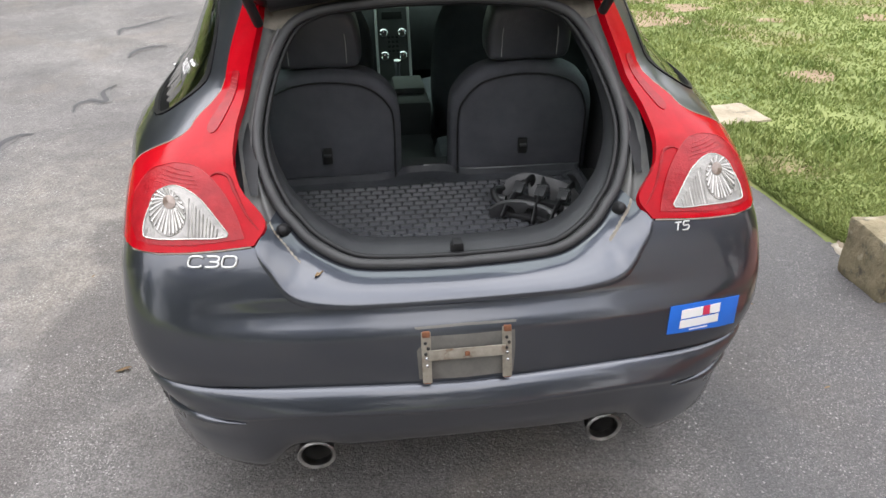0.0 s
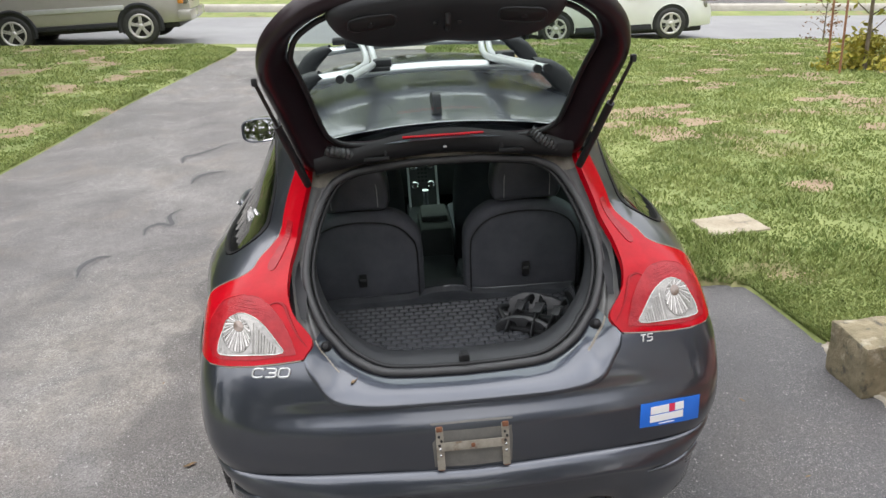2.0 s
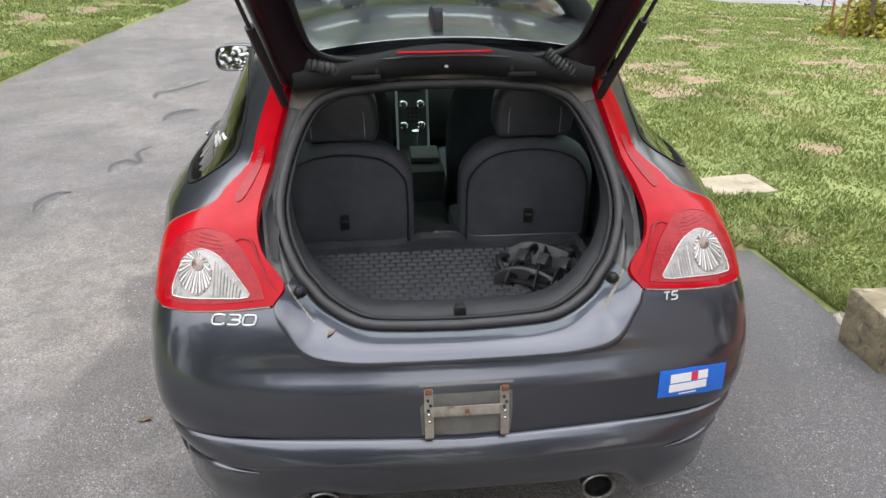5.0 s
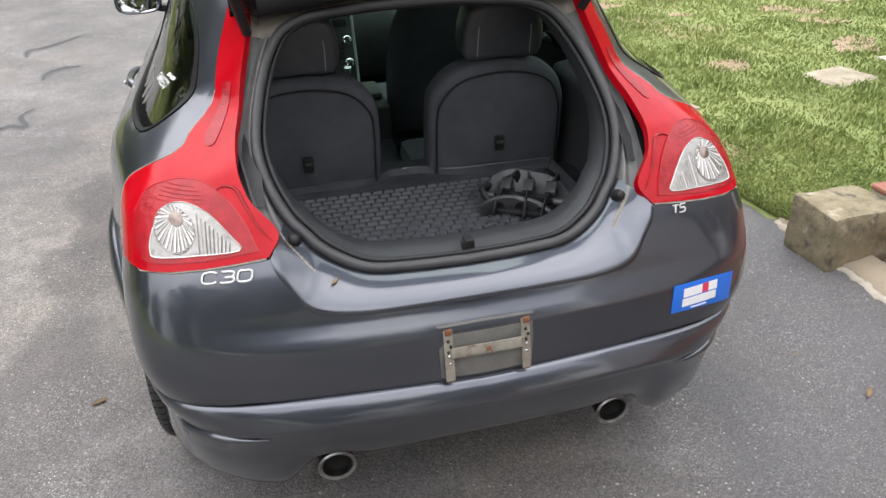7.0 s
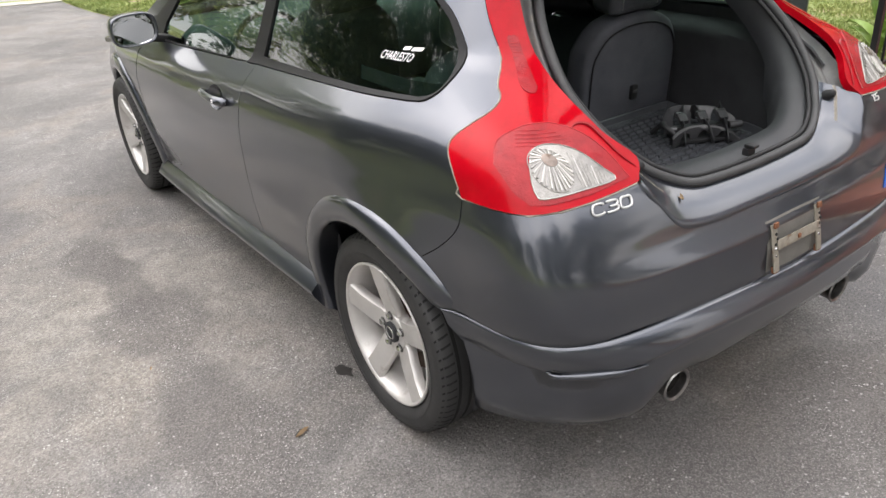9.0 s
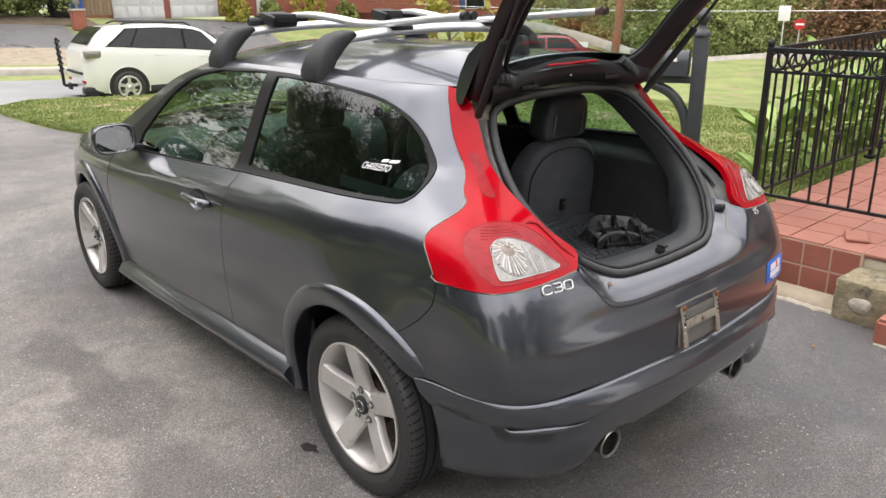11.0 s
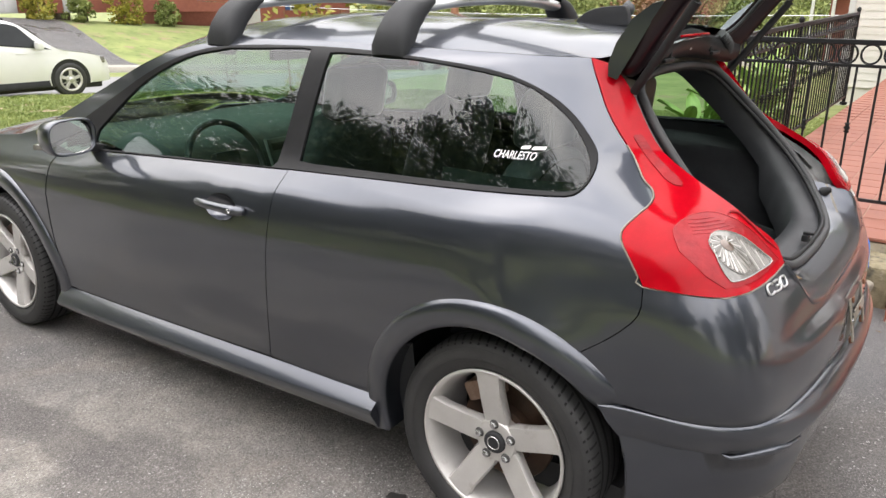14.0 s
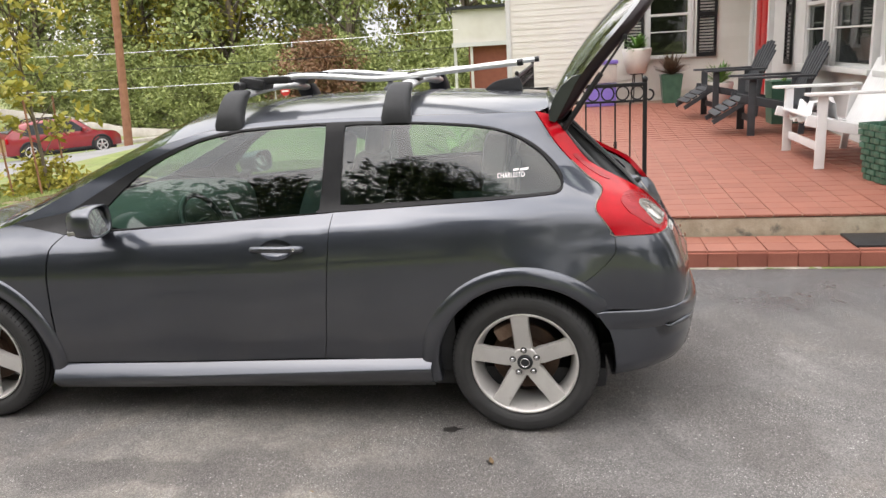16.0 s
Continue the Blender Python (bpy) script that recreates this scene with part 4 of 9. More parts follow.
# sill skirts and wheel arch flares
for mirror in (False, True):
    sx_ = -1 if mirror else 1
    top, edge_z, bot = curve((0.4, 0.345), (2.25, 0.275)), curve((0.4, 0.292), (2.25, 0.195)), curve((0.4, 0.19), (2.25, 0.13))
    rows_ = []
    for zc, o in ((lambda y: top(y), -0.004), (lambda y: top(y) - 0.006, 0.006), (lambda y: edge_z(y) + 0.024, 0.044), (lambda y: edge_z(y) + 0.017, 0.049), (lambda y: edge_z(y) + 0.004, 0.047), (lambda y: (edge_z(y) + bot(y)) / 2, 0.022), (lambda y: bot(y), -0.03)):
        rows_.append([(lambda p: Vector((p.x * sx_, p.y, p.z)))(skin(Y(y, zc(y))[0] / SCALE_U, zc(y), o)) for y in np.linspace(0.40, 2.26, 40)])
    v, f = grid(rows_)
    f = list(f) + [tuple(40 * k for k in range(7)), tuple(40 * k + 39 for k in range(7))[::-1]]
    sharp(mesh_part("sill_skirt", v, f, PAINT, car, flip=mirror), 50)
    for hub, a0, a1 in ((0.0, 147, -12), (HUB_F, 190, -12)):
        rows_ = []
        for r, o in ((0.445, -0.004), (0.440, 0.006), (0.430, 0.013), (0.41, 0.018), (0.382, 0.018), (0.370, 0.014), (0.366, 0.0), (0.37, -0.05), (0.375, -0.12)):
            rr = []
            for k in range(41):
                a = radians(a0 + (a1 - a0) * k / 40)
                y, z = hub + r * math.cos(a), HUB_Z + r * math.sin(a)
                tuck = ease(-1, 3, k) if hub == 0.0 else 1.0
                p = skin(Y(y, z)[0] / SCALE_U, z, (o if o > -0.01 else 0.0) * tuck - 0.012 * (1 - tuck))
                if o <= -0.01:
                    p.x += -o
                rr.append(Vector((p.x * sx_, p.y, p.z)))
            rows_.append(rr)
        v, f = grid(rows_)
        mesh_part("arch_flare", v, f, PAINT, car, flip=not mirror)
        lv, lf = grid([[Vector((sx_ * xx, hub + 0.385 * math.cos(radians(q)), HUB_Z + 0.385 * math.sin(radians(q)))) for q in range(-10, 191, 8)] for xx in (-0.80, -0.45)] )
        mesh_part("wheel_housing", lv, lf, PLASTIC, car)

# roof, windscreen and bonnet
rail_z = curve(*[(p[0], p[1]) for p in ((-0.30, 1.335), (-0.05, 1.352), (0.2, 1.359), (0.5, 1.366), (1.0, 1.368), (1.3, 1.356), (1.6, 1.298), (1.9, 1.185), (2.2, 1.052), (2.42, 0.95), (2.6, 0.905), (3.0, 0.86), (3.3, 0.76), (3.45, 0.68))])
top_z = curve((-0.3, 1.385), (-0.2, 1.395), (0, 1.418), (0.5, 1.445), (1.0, 1.449), (1.4, 1.43), (1.65, 1.388), (2.0, 1.25), (2.4, 1.075), (2.6, 0.975), (2.7, 0.955), (3.0, 0.915), (3.3, 0.83), (3.48, 0.69))


def top(u, y, out=0.0):
    """The top of the car: u from -1 (left rail) to 1 (right rail)."""
    zr, zt = rail_z(y), top_z(y)
    w = -skin0(Y(y, zr)[0] / SCALE_U, zr).x
    z = zr + (zt - zr) * (1 - abs(u) ** 2.3)
    return Vector((u * w, y, z + out))


for nm, y0, y1, mt, lb in (("roof", -0.20, 1.63, PAINT, "glossy dark grey roof"), ("windscreen", 1.645, 2.50, GLASS, "laminated windscreen"), ("bonnet", 2.52, 3.46, PAINT, "dark grey bonnet")):
    ys = np.linspace(y0, y1, 40)
    rows_ = [[top(u, y + (0.13 * abs(u) ** 3 if nm == "roof" and y < 0.2 else 0.0) * (1 - ease(-0.2, 0.2, y)) , 0.0) for u in np.linspace(-1, 1, 41)] for y in ys]
    v, f = grid(rows_)
    mesh_part(nm, v, f, mt, car, lb, flip=False)

# nose, out of sight but closed
nv, nf = grid([[Vector((x, 3.50 - 0.10 * (x / 0.8) ** 2 - 0.02 * k, 0.22 + 0.12 * k)) for x in np.linspace(-0.56, 0.56, 13)] for k in range(5)])
mesh_part("bumper_front", nv, nf, PAINT, car)


# ---- wheels ----
def wheel(cx, cy, name="wheel"):
    side = -1 if cx < 0 else 1
    hub = new(name)
    hub.parent = car
    hub.empty_display_size = 0.1
    hub.matrix_world = Matrix.Translation((cx, cy, HUB_Z)) @ (Matrix.Rotation(math.pi, 4, "Z") if side > 0 else Matrix())
    return hub


def wheel_meshes():
    """The tyre and the five-spoke rim about the x axis, outer face towards -x."""
    prof_ = [(0.10, 0.225), (0.10, 0.245), (0.112, 0.27), (0.105, 0.298), (0.085, 0.314), (0.03, 0.318), (-0.03, 0.318), (-0.085, 0.314), (-0.104, 0.300), (-0.112, 0.27), (-0.104, 0.243), (-0.095, 0.232), (-0.09, 0.226)]
    tyre = lathe(round_line(prof_, 2), 64)
    rim = lathe([(0.10, 0.22), (0.02, 0.205), (-0.06, 0.212), (-0.082, 0.219), (-0.098, 0.229), (-0.103, 0.226), (-0.100, 0.219), (-0.085, 0.213), (-0.07, 0.206), (0.0, 0.195), (0.09, 0.205)], 64)
    return tyre, rim


POCKETS = material("dark_bolt_well", (0.05, 0.048, 0.046), (0.08, 0.078, 0.075), 0.6, 20, 200)
tyre_d, rim_d = wheel_meshes()


def spoke_data(a):
    """One broad, flat spoke, widening to the rim."""
    rows_ = []
    for r, w, x in ((0.03, 0.030, -0.064), (0.07, 0.040, -0.068), (0.11, 0.039, -0.078), (0.16, 0.038, -0.088), (0.205, 0.041, -0.094), (0.215, 0.046, -0.095), (0.222, 0.054, -0.095)):
        sec = [(-0.9, 0.03), (-1.0, 0.012), (-0.86, 0.0), (0.0, -0.002), (0.86, 0.0), (1.0, 0.012), (0.9, 0.03)]
        row = []
        for s_, dx in sec:
            t_, q = s_ * w, r
            row.append((x + dx, q * math.cos(a) - t_ * math.sin(a), q * math.sin(a) + t_ * math.cos(a)))
        rows_.append(row)
    return grid(rows_)


def groove_ring(xc):
    return lathe([(xc - 0.0055, 0.3192), (xc, 0.3186), (xc + 0.0055, 0.3192)], 64)


DARK = material("shadowed_metal", (0.02, 0.02, 0.02), (0.05, 0.045, 0.04), 0.6, 12, 200, metal=0.4)
DISC = material("rusty_brake_disc", (0.035, 0.024, 0.018), (0.10, 0.055, 0.035), 0.55, 14, 160, metal=0.5)
ROTOR = material("brake_caliper_iron", (0.16, 0.09, 0.06), (0.30, 0.22, 0.17), 0.7, 20, 160, metal=0.3)
TREAD = material("tyre_groove", (0.004, 0.004, 0.004), (0.008, 0.008, 0.008), 0.9, 9, 160)
for cx, cy, spin in ((-0.737, 0.0, -5), (-0.76, HUB_F, 30), (0.737, 0.0, 50), (0.76, HUB_F, 12)):
    hub = wheel(cx, cy)
    mesh_part("tyre", *tyre_d, TYRE, hub, "black road tyre", flip=True)
    mesh_part("rim", *rim_d, SILVER, hub, "silver alloy rim", flip=True)
    for k in range(5):
        sharp(mesh_part("spoke", *spoke_data(radians(spin + 90 + 72 * k)), SILVER, hub), 50)
    sharp(mesh_part("wheel_centre", *lathe([(-0.03, 0.066), (-0.064, 0.066), (-0.070, 0.060), (-0.071, 0.034)], 32), SILVER, hub, flip=True), 40)
    sharp(mesh_part("centre_cap", *lathe([(-0.062, 0.034), (-0.078, 0.033), (-0.082, 0.029), (-0.082, 0.001)], 32), TRIMGREY, hub, "dark centre cap", flip=True), 40)
    mesh_part("cap_ring", *lathe([(-0.0822, 0.021), (-0.085, 0.019), (-0.0822, 0.017)], 24), CHROME, hub, flip=True)
    for k in range(5):
        a = radians(spin + 90 + 72 * k)
        mm = Matrix.Translation((-0.069, 0.054 * math.cos(a), 0.054 * math.sin(a)))
        mesh_part("bolt_well", *lathe([(-0.0020, 0.0145), (-0.0035, 0.0135), (-0.0030, 0.001)], 14, m=mm), POCKETS, hub, flip=True)
        sharp(mesh_part("wheel_bolt", *lathe([(0.0, 0.010), (-0.012, 0.010), (-0.014, 0.007), (-0.014, 0.001)], 6, m=mm), CHROME, hub, flip=True), 30)
    sharp(mesh_part("brake_disc", *lathe([(0.02, 0.07), (0.02, 0.145), (0.0, 0.148), (-0.005, 0.145), (-0.005, 0.09), (-0.03, 0.085), (-0.035, 0.02)], 48), DISC, hub, "rust-browned brake disc", flip=True), 30)
    a = radians(62)
    part("brake_caliper", boxes(((0.07, 0.06, 0.13), Matrix.Translation((0.0, 0.145 * math.cos(a), 0.145 * math.sin(a))) @ Matrix.Rotation(a, 4, "X"), 0.012)), ROTOR, hub)
    sv, sf = [], []
    for k in range(72):
        a0 = 2 * math.pi * k / 72
        for side in (-1, 1):
            i0 = len(sv)
            for xx, rr in ((0.066, 0.3188), (0.086, 0.3150), (0.105, 0.3030)):
                for da in (-0.011, 0.011):
                    a = a0 + da + (xx - 0.066) * 0.9
                    sv.append((side * xx, rr * math.cos(a), rr * math.sin(a)))
            sf += [(i0, i0 + 1, i0 + 3, i0 + 2), (i0 + 2, i0 + 3, i0 + 5, i0 + 4)]
    tagged(mesh_part("tread_sipe", sv, sf, TREAD, hub), kind="stuff")
    for rr in (0.262, 0.292):
        mesh_part("sidewall_ridge", *lathe([(-0.106, rr - 0.003), (-0.1135 if rr < 0.28 else -0.1095, rr), (-0.104, rr + 0.003)], 64), TYRE, hub, flip=True)
    for xc in (-0.055, -0.018, 0.018, 0.055):
        mesh_part("tread_groove", *groove_ring(xc), TREAD, hub, flip=True)


# ---- the boot's opening: painted shelf, dusty flange and rubber seal ----
PAIRS = [((0, -0.605, 0.80), (0, -0.697, 0.745)), ((0.14, -0.602, 0.803), (0.15, -0.6965, 0.7455)), ((0.25, -0.592, 0.812), (0.285, -0.694, 0.749)), ((0.335, -0.556, 0.848), (0.385, -0.682, 0.766)), ((0.38, -0.52, 0.885), (0.432, -0.655, 0.822)), ((0.412, -0.49, 0.918), (0.463, -0.62, 0.879)),
         ((0.447, -0.425, 0.985), (0.488, -0.475, 0.988)), ((0.456, -0.35, 1.06), (0.501, -0.345, 1.06)), ((0.425, -0.25, 1.165), (0.473, -0.243, 1.15)), ((0.372, -0.172, 1.252), (0.438, -0.163, 1.265)), ((0.31, -0.145, 1.283), (0.428, -0.100, 1.335)), ((0.245, -0.135, 1.293), (0.36, -0.085, 1.352)), ((0.12, -0.127, 1.302), (0.17, -0.10, 1.380)), ((0, -0.125, 1.303), (0, -0.115, 1.39))]
pair_line = round_line([(*a, *b) for a, b in PAIRS], 5)
seal_half = [Vector(p[:3]) for p in pair_line]
outer_half = [Vector(p[3:]) for p in pair_line]
flip_x = lambda p: Vector((-p.x, p.y, p.z))
seal_loop = seal_half + [flip_x(p) for p in seal_half[-2:0:-1]]


def ring(nm, a0, a1, rows_, mt, label=""):
    """A strip between the outer edge and the seal, from index a0 to a1 of the half loop, on both sides as one sheet."""
    idx = [-k for k in range(a1, a0, -1)] + list(range(a0, a1 + 1)) if a0 == 0 else list(range(a0, a1 + 1))
    out = []
    for t, push in rows_:
        row = []
        for k in idx:
            i = abs(k)
            p = outer_half[i].lerp(seal_half[i], t) + Vector((0, 0.8, -0.6)) * push
            row.append(flip_x(p) if k < 0 else p)
        out.append(row)
    return out


v, f = grid(ring("shelf", 0, 25, [(0.0, 0.012), (0.0, 0.0), (0.12, -0.006), (0.45, -0.008), (0.8, -0.002), (0.93, 0.004), (1.0, 0.02)], PAINT))
mesh_part("load_shelf", v, f, PAINT, car, "painted bumper shelf under the boot opening", flip=False)
for mirror in (False, True):
    rows_ = ring("gutter", 20, 45, [(0.0, 0.0), (0.08, 0.016), (0.35, 0.028), (0.55, 0.020), (0.62, 0.008), (0.72, 0.008), (0.78, 0.02), (1.0, 0.022)], RUBBER)
    if mirror:
        rows_ = [[flip_x(p) for p in r] for r in rows_]
    v, f = grid(rows_)
    mesh_part("gutter", v, f, GUTTER, car, "dusty grey rain gutter beside the boot seal", flip=mirror)
    rows_ = ring("corner", 16, 25, [(0.52, -0.004), (0.6, -0.006), (0.8, 0.001), (0.98, 0.016)], GRIME)
    if mirror:
        rows_ = [[flip_x(p) for p in r] for r in rows_]
    v, f = grid(rows_)
    mesh_part("corner_flange", v, f, GRIME, car, "dusty painted flange", flip=mirror)
n_half = len(seal_half) - 1
head = []
for t, push in ((0.0, 0.0), (0.15, 0.02), (0.5, 0.022), (0.8, 0.008), (1.0, 0.02)):
    row = []
    for k in list(range(45, n_half + 1)) + [-(i) for i in range(n_half - 1, 44, -1)]:
        p = outer_half[abs(k)].lerp(seal_half[abs(k)], t) + Vector((0, 0.8, -0.6)) * push
        row.append(flip_x(p) if k < 0 else p)
    head.append(row)
v, f = grid(head)
mesh_part("header_flange", v, f, GRIME, car, "dusty flange under the tailgate hinges")
tube("boot_seal", seal_loop, 0.0125, RUBBER, car, 10, closed=True, label="thick grey rubber boot seal")
tube("seal_lip", [p + Vector((0, 0.012, 0.0)) - Vector((p.x * 0.045, 0, (p.z - 1.05) * 0.05)) for p in seal_loop], 0.007, PLASTIC, car, 8, closed=True)

# plastic lining just inside the seal, and the boot's walls
lining = []
for d, inx in ((0.0, 0.0), (0.02, 0.02), (0.05, 0.035), (0.09, 0.04)):
    lining.append([Vector((p.x * (1 - inx * 1.2), p.y + d * (1.0 if p.z < 1.15 else 0.6) + 0.015, 1.05 + (p.z - 1.05) * (1 - inx * 1.4))) for p in seal_loop])
low = [Vector((p.x * 0.97, p.y + 0.13, max(0.665, p.z - 0.11) if p.z < 0.95 else p.z - 0.02)) for p in seal_loop]
v, f = grid(lining + [low], closed=True)
mesh_part("boot_lining", v, f, LINING, car, "grey plastic boot sill lining", flip=True)
seal_y = curve((0.80, -0.60), (0.885, -0.52), (0.918, -0.49), (0.985, -0.425), (1.06, -0.35))
for s_ in (-1, 1):
    rows_ = []
    for y in np.linspace(-0.47, 0.30, 12):
        w, g = 0.455 + 0.10 * ease(-0.4, 0.1, y), ease(-0.36, -0.02, y)
        rows_.append([Vector((s_ * w_, max(y, seal_y(z) + 0.07), z)) for w_, z in ((w, 0.66), (w + 0.01, 0.75), (w + 0.012, 0.88), (w + 0.008, 0.955), (w + 0.02 * g, 0.975), (w + 0.07 * g, 0.985), (w + 0.10 * g, 1.0), (w + 0.095 * g, 1.04))])
    v, f = grid(rows_)
    sharp(mesh_part("boot_side_trim", v, f, CARPET, car, "black carpeted boot side", flip=s_ > 0), 50)
    rows_ = [[(lambda p: Vector((p.x * -s_, p.y, p.z)))(skin((Y(-0.20 + 0.9 * max(0.0, z - 1.12), z)[0] * (1 - t) + R(-0.46, z)[0] * t) / SCALE_U, z, -0.045)) for z in np.linspace(0.98, 1.31, 8)] for t in (0.0, 0.5, 1.0)]
    v, f = grid(rows_)
    mesh_part("pillar_trim", v, f, TRIMGREY, car, flip=s_ > 0)
mesh_part("boot_floor", *grid([[(x, y, 0.672) for x in (-0.56, 0.56)] for y in (-0.52, 0.32)]), CARPET, car)
for s_ in (-1, 1):
    m0 = Matrix.Translation((s_ * 0.403, -0.545, 0.882)) @ Matrix.Rotation(radians(58), 4, "X")
    vv, ff = lathe([(-0.004, 0.017), (0.006, 0.016), (0.012, 0.013), (0.022, 0.011), (0.026, 0.007), (0.026, 0.001)], 16, "z", m0)
    mesh_part("rubber_stop", vv, ff, PLASTIC, car, "black rubber buffer")
striker = boxes(((0.032, 0.02, 0.02), (0, -0.578, 0.826), 0.004), ((0.022, 0.03, 0.008), (0, -0.585, 0.842), 0.002))
part("striker", striker, PLASTIC, car, "latch striker")


# ---- tailgate, raised ----
HG = Vector((0, -0.115, 1.385))
UPW, OUT = Vector((0, -0.64, 0.77)), Vector((0, 0.77, 0.64))


def gate_at(x, s_, out=0.0):
    """A place on the raised tailgate: s_ metres from the hinges; the edges curl back towards the opening."""
    bow = 0.075 * (x / 0.5) ** 2 - 0.035 * math.sin(math.pi * min(1, max(0, s_ / 0.66)))
    return HG + Vector((x, 0, 0)) + UPW * s_ + OUT * (out - bow)


gate_out = [(0.0, -0.035), (0.3, -0.04), (0.43, -0.045), (0.46, 0.03), (0.485, 0.18), (0.508, 0.33), (0.512, 0.40), (0.502, 0.47), (0.475, 0.535), (0.415, 0.605), (0.345, 0.65), (0.243, 0.672), (0.0, 0.68)]
gate_in = [(0.0, 0.012), (0.20, 0.018), (0.30, 0.036), (0.355, 0.08), (0.378, 0.15), (0.40, 0.30), (0.42, 0.43), (0.418, 0.47), (0.40, 0.52), (0.372, 0.552), (0.31, 0.588), (0.2, 0.606), (0.0, 0.612)]
go, gi = round_line(gate_out, 4), round_line(gate_in, 4)
go = go + [(-x, s_) for x, s_ in go[-2:0:-1]]
gi = gi + [(-x, s_) for x, s_ in gi[-2:0:-1]]
gate = new("tailgate")
gate.parent = car
gate.empty_display_size = 0.1
tagged(gate, "raised tailgate of frameless tinted glass with a black inner frame")
mix2 = lambda a, b, t: (a[0] + (b[0] - a[0]) * t, a[1] + (b[1] - a[1]) * t)
inner_rows = [[gate_at(*mix2(a, b, t), o) for a, b in zip(go, gi)] for t, o in ((0.0, 0.012), (-0.01, -0.004), (0.03, -0.018), (0.12, -0.034), (0.35, -0.045), (0.6, -0.042), (0.8, -0.030), (0.93, -0.022), (1.0, -0.006))]
v, f = grid(inner_rows, closed=True)
WINE = material("near_black_paint", (0.010, 0.005, 0.007), (0.018, 0.009, 0.012), 0.35, 4, 300, coat=0.25, spec=0.25)
mesh_part("inner_frame", v, f, WINE, gate, "near-black painted inner frame", flip=True)
tube("frame_seal", [gate_at(x * 0.985, 0.32 + (s_ - 0.32) * 0.985, -0.026) for x, s_ in gi], 0.008, PLASTIC, gate, 8, closed=True)
skin_rows = [[gate_at(x * t, 0.32 + (s_ - 0.32) * t, 0.012) for x, s_ in go] for t in (1.0, 0.96, 0.9)]
v, f = grid(skin_rows, closed=True)
mesh_part("glass_border", v, f, material("black_ceramic_border", (0.006, 0.006, 0.007), (0.01, 0.01, 0.011), 0.08, 5, 300, coat=1.0), gate, "black glazed glass border")
rows_ = [[gate_at(x * t, 0.32 + (s_ - 0.32) * t, 0.010) for x, s_ in go] for t in (0.905, 0.6, 0.3, 0.02)]
v, f = grid(rows_, closed=True)
mesh_part("glass", v, f, REAR_GLASS, gate, "lightly tinted tailgate glass")
# the wavy lower rail of the frame, near the hinges
rows_ = []
for o, d in ((-0.02, -0.045), (-0.05, -0.03), (-0.062, 0.0), (-0.058, 0.03), (-0.045, 0.045), (-0.025, 0.05)):
    rows_.append([gate_at(x, d + 0.012 * math.cos(x * 11) * (1 if d > 0 else 0.3) - 0.004, o) for x in np.linspace(-0.41, 0.41, 33)])
v, f = grid(rows_)
mesh_part("lower_rail", v, f, PLASTIC, gate, "black rail by the hinges", flip=False)
# brake light strip behind the glass
part("high_brake_light", boxes(((0.26, 0.008, 0.008), Matrix.Translation(gate_at(0.0, 0.055, -0.050)) @ Matrix.Rotation(radians(-40), 4, "X"), 0.005)), RED_LENS, gate, "slim red high brake light")
# painted spoiler along the hinges, running up both sides
rows_ = []
for x in np.linspace(-0.475, 0.475, 61):
    side = ease(0.38, 0.465, abs(x))
    run, rise = 0.045 + 0.13 * side, 0.7 + 0.35 * side
    rows_.append([gate_at(x, a * run if a > 0 else a * 0.05, o * rise) for a, o in ((-1.0, -0.004), (-1.2, 0.02), (-0.7, 0.042), (0.1, 0.058), (0.5, 0.056), (0.85, 0.034), (1.0, 0.013))])
v, f = grid(rows_)
k = len(rows_[0])
f = list(f) + [tuple(range(k)), tuple(60 * k + i for i in range(k))[::-1]]
sharp(mesh_part("roof_spoiler", v, f, PAINT, gate, "grey painted roof spoiler"), 40)
# inner handle trim at the free end
trim_half = round_line([(0.0, 0.66), (0.20, 0.655), (0.285, 0.635), (0.305, 0.60), (0.29, 0.54), (0.25, 0.49), (0.19, 0.462), (0.10, 0.452), (0.0, 0.462)], 4)
trim_loop = trim_half + [(-x, s_) for x, s_ in trim_half[-2:0:-1]]
cs = (0.0, 0.56)
rows_ = [[gate_at(cs[0] + (x - cs[0]) * t, cs[1] + (s_ - cs[1]) * t, o) for x, s_ in trim_loop] for t, o in ((1.0, -0.02), (1.0, -0.04), (0.97, -0.055), (0.9, -0.066), (0.6, -0.074), (0.25, -0.076), (0.01, -0.076))]
v, f = grid(rows_, closed=True)
trim = mesh_part("handle_trim", v, f, TRIMGREY, gate, "black moulded trim with two pull pockets", flip=True)
# near-black; on pockets, slots, holes and far wheel arches it stands for their shade
POCKET = material("pocket_black", (0.006, 0.006, 0.006), (0.012, 0.012, 0.012), 0.6, 8, 200)
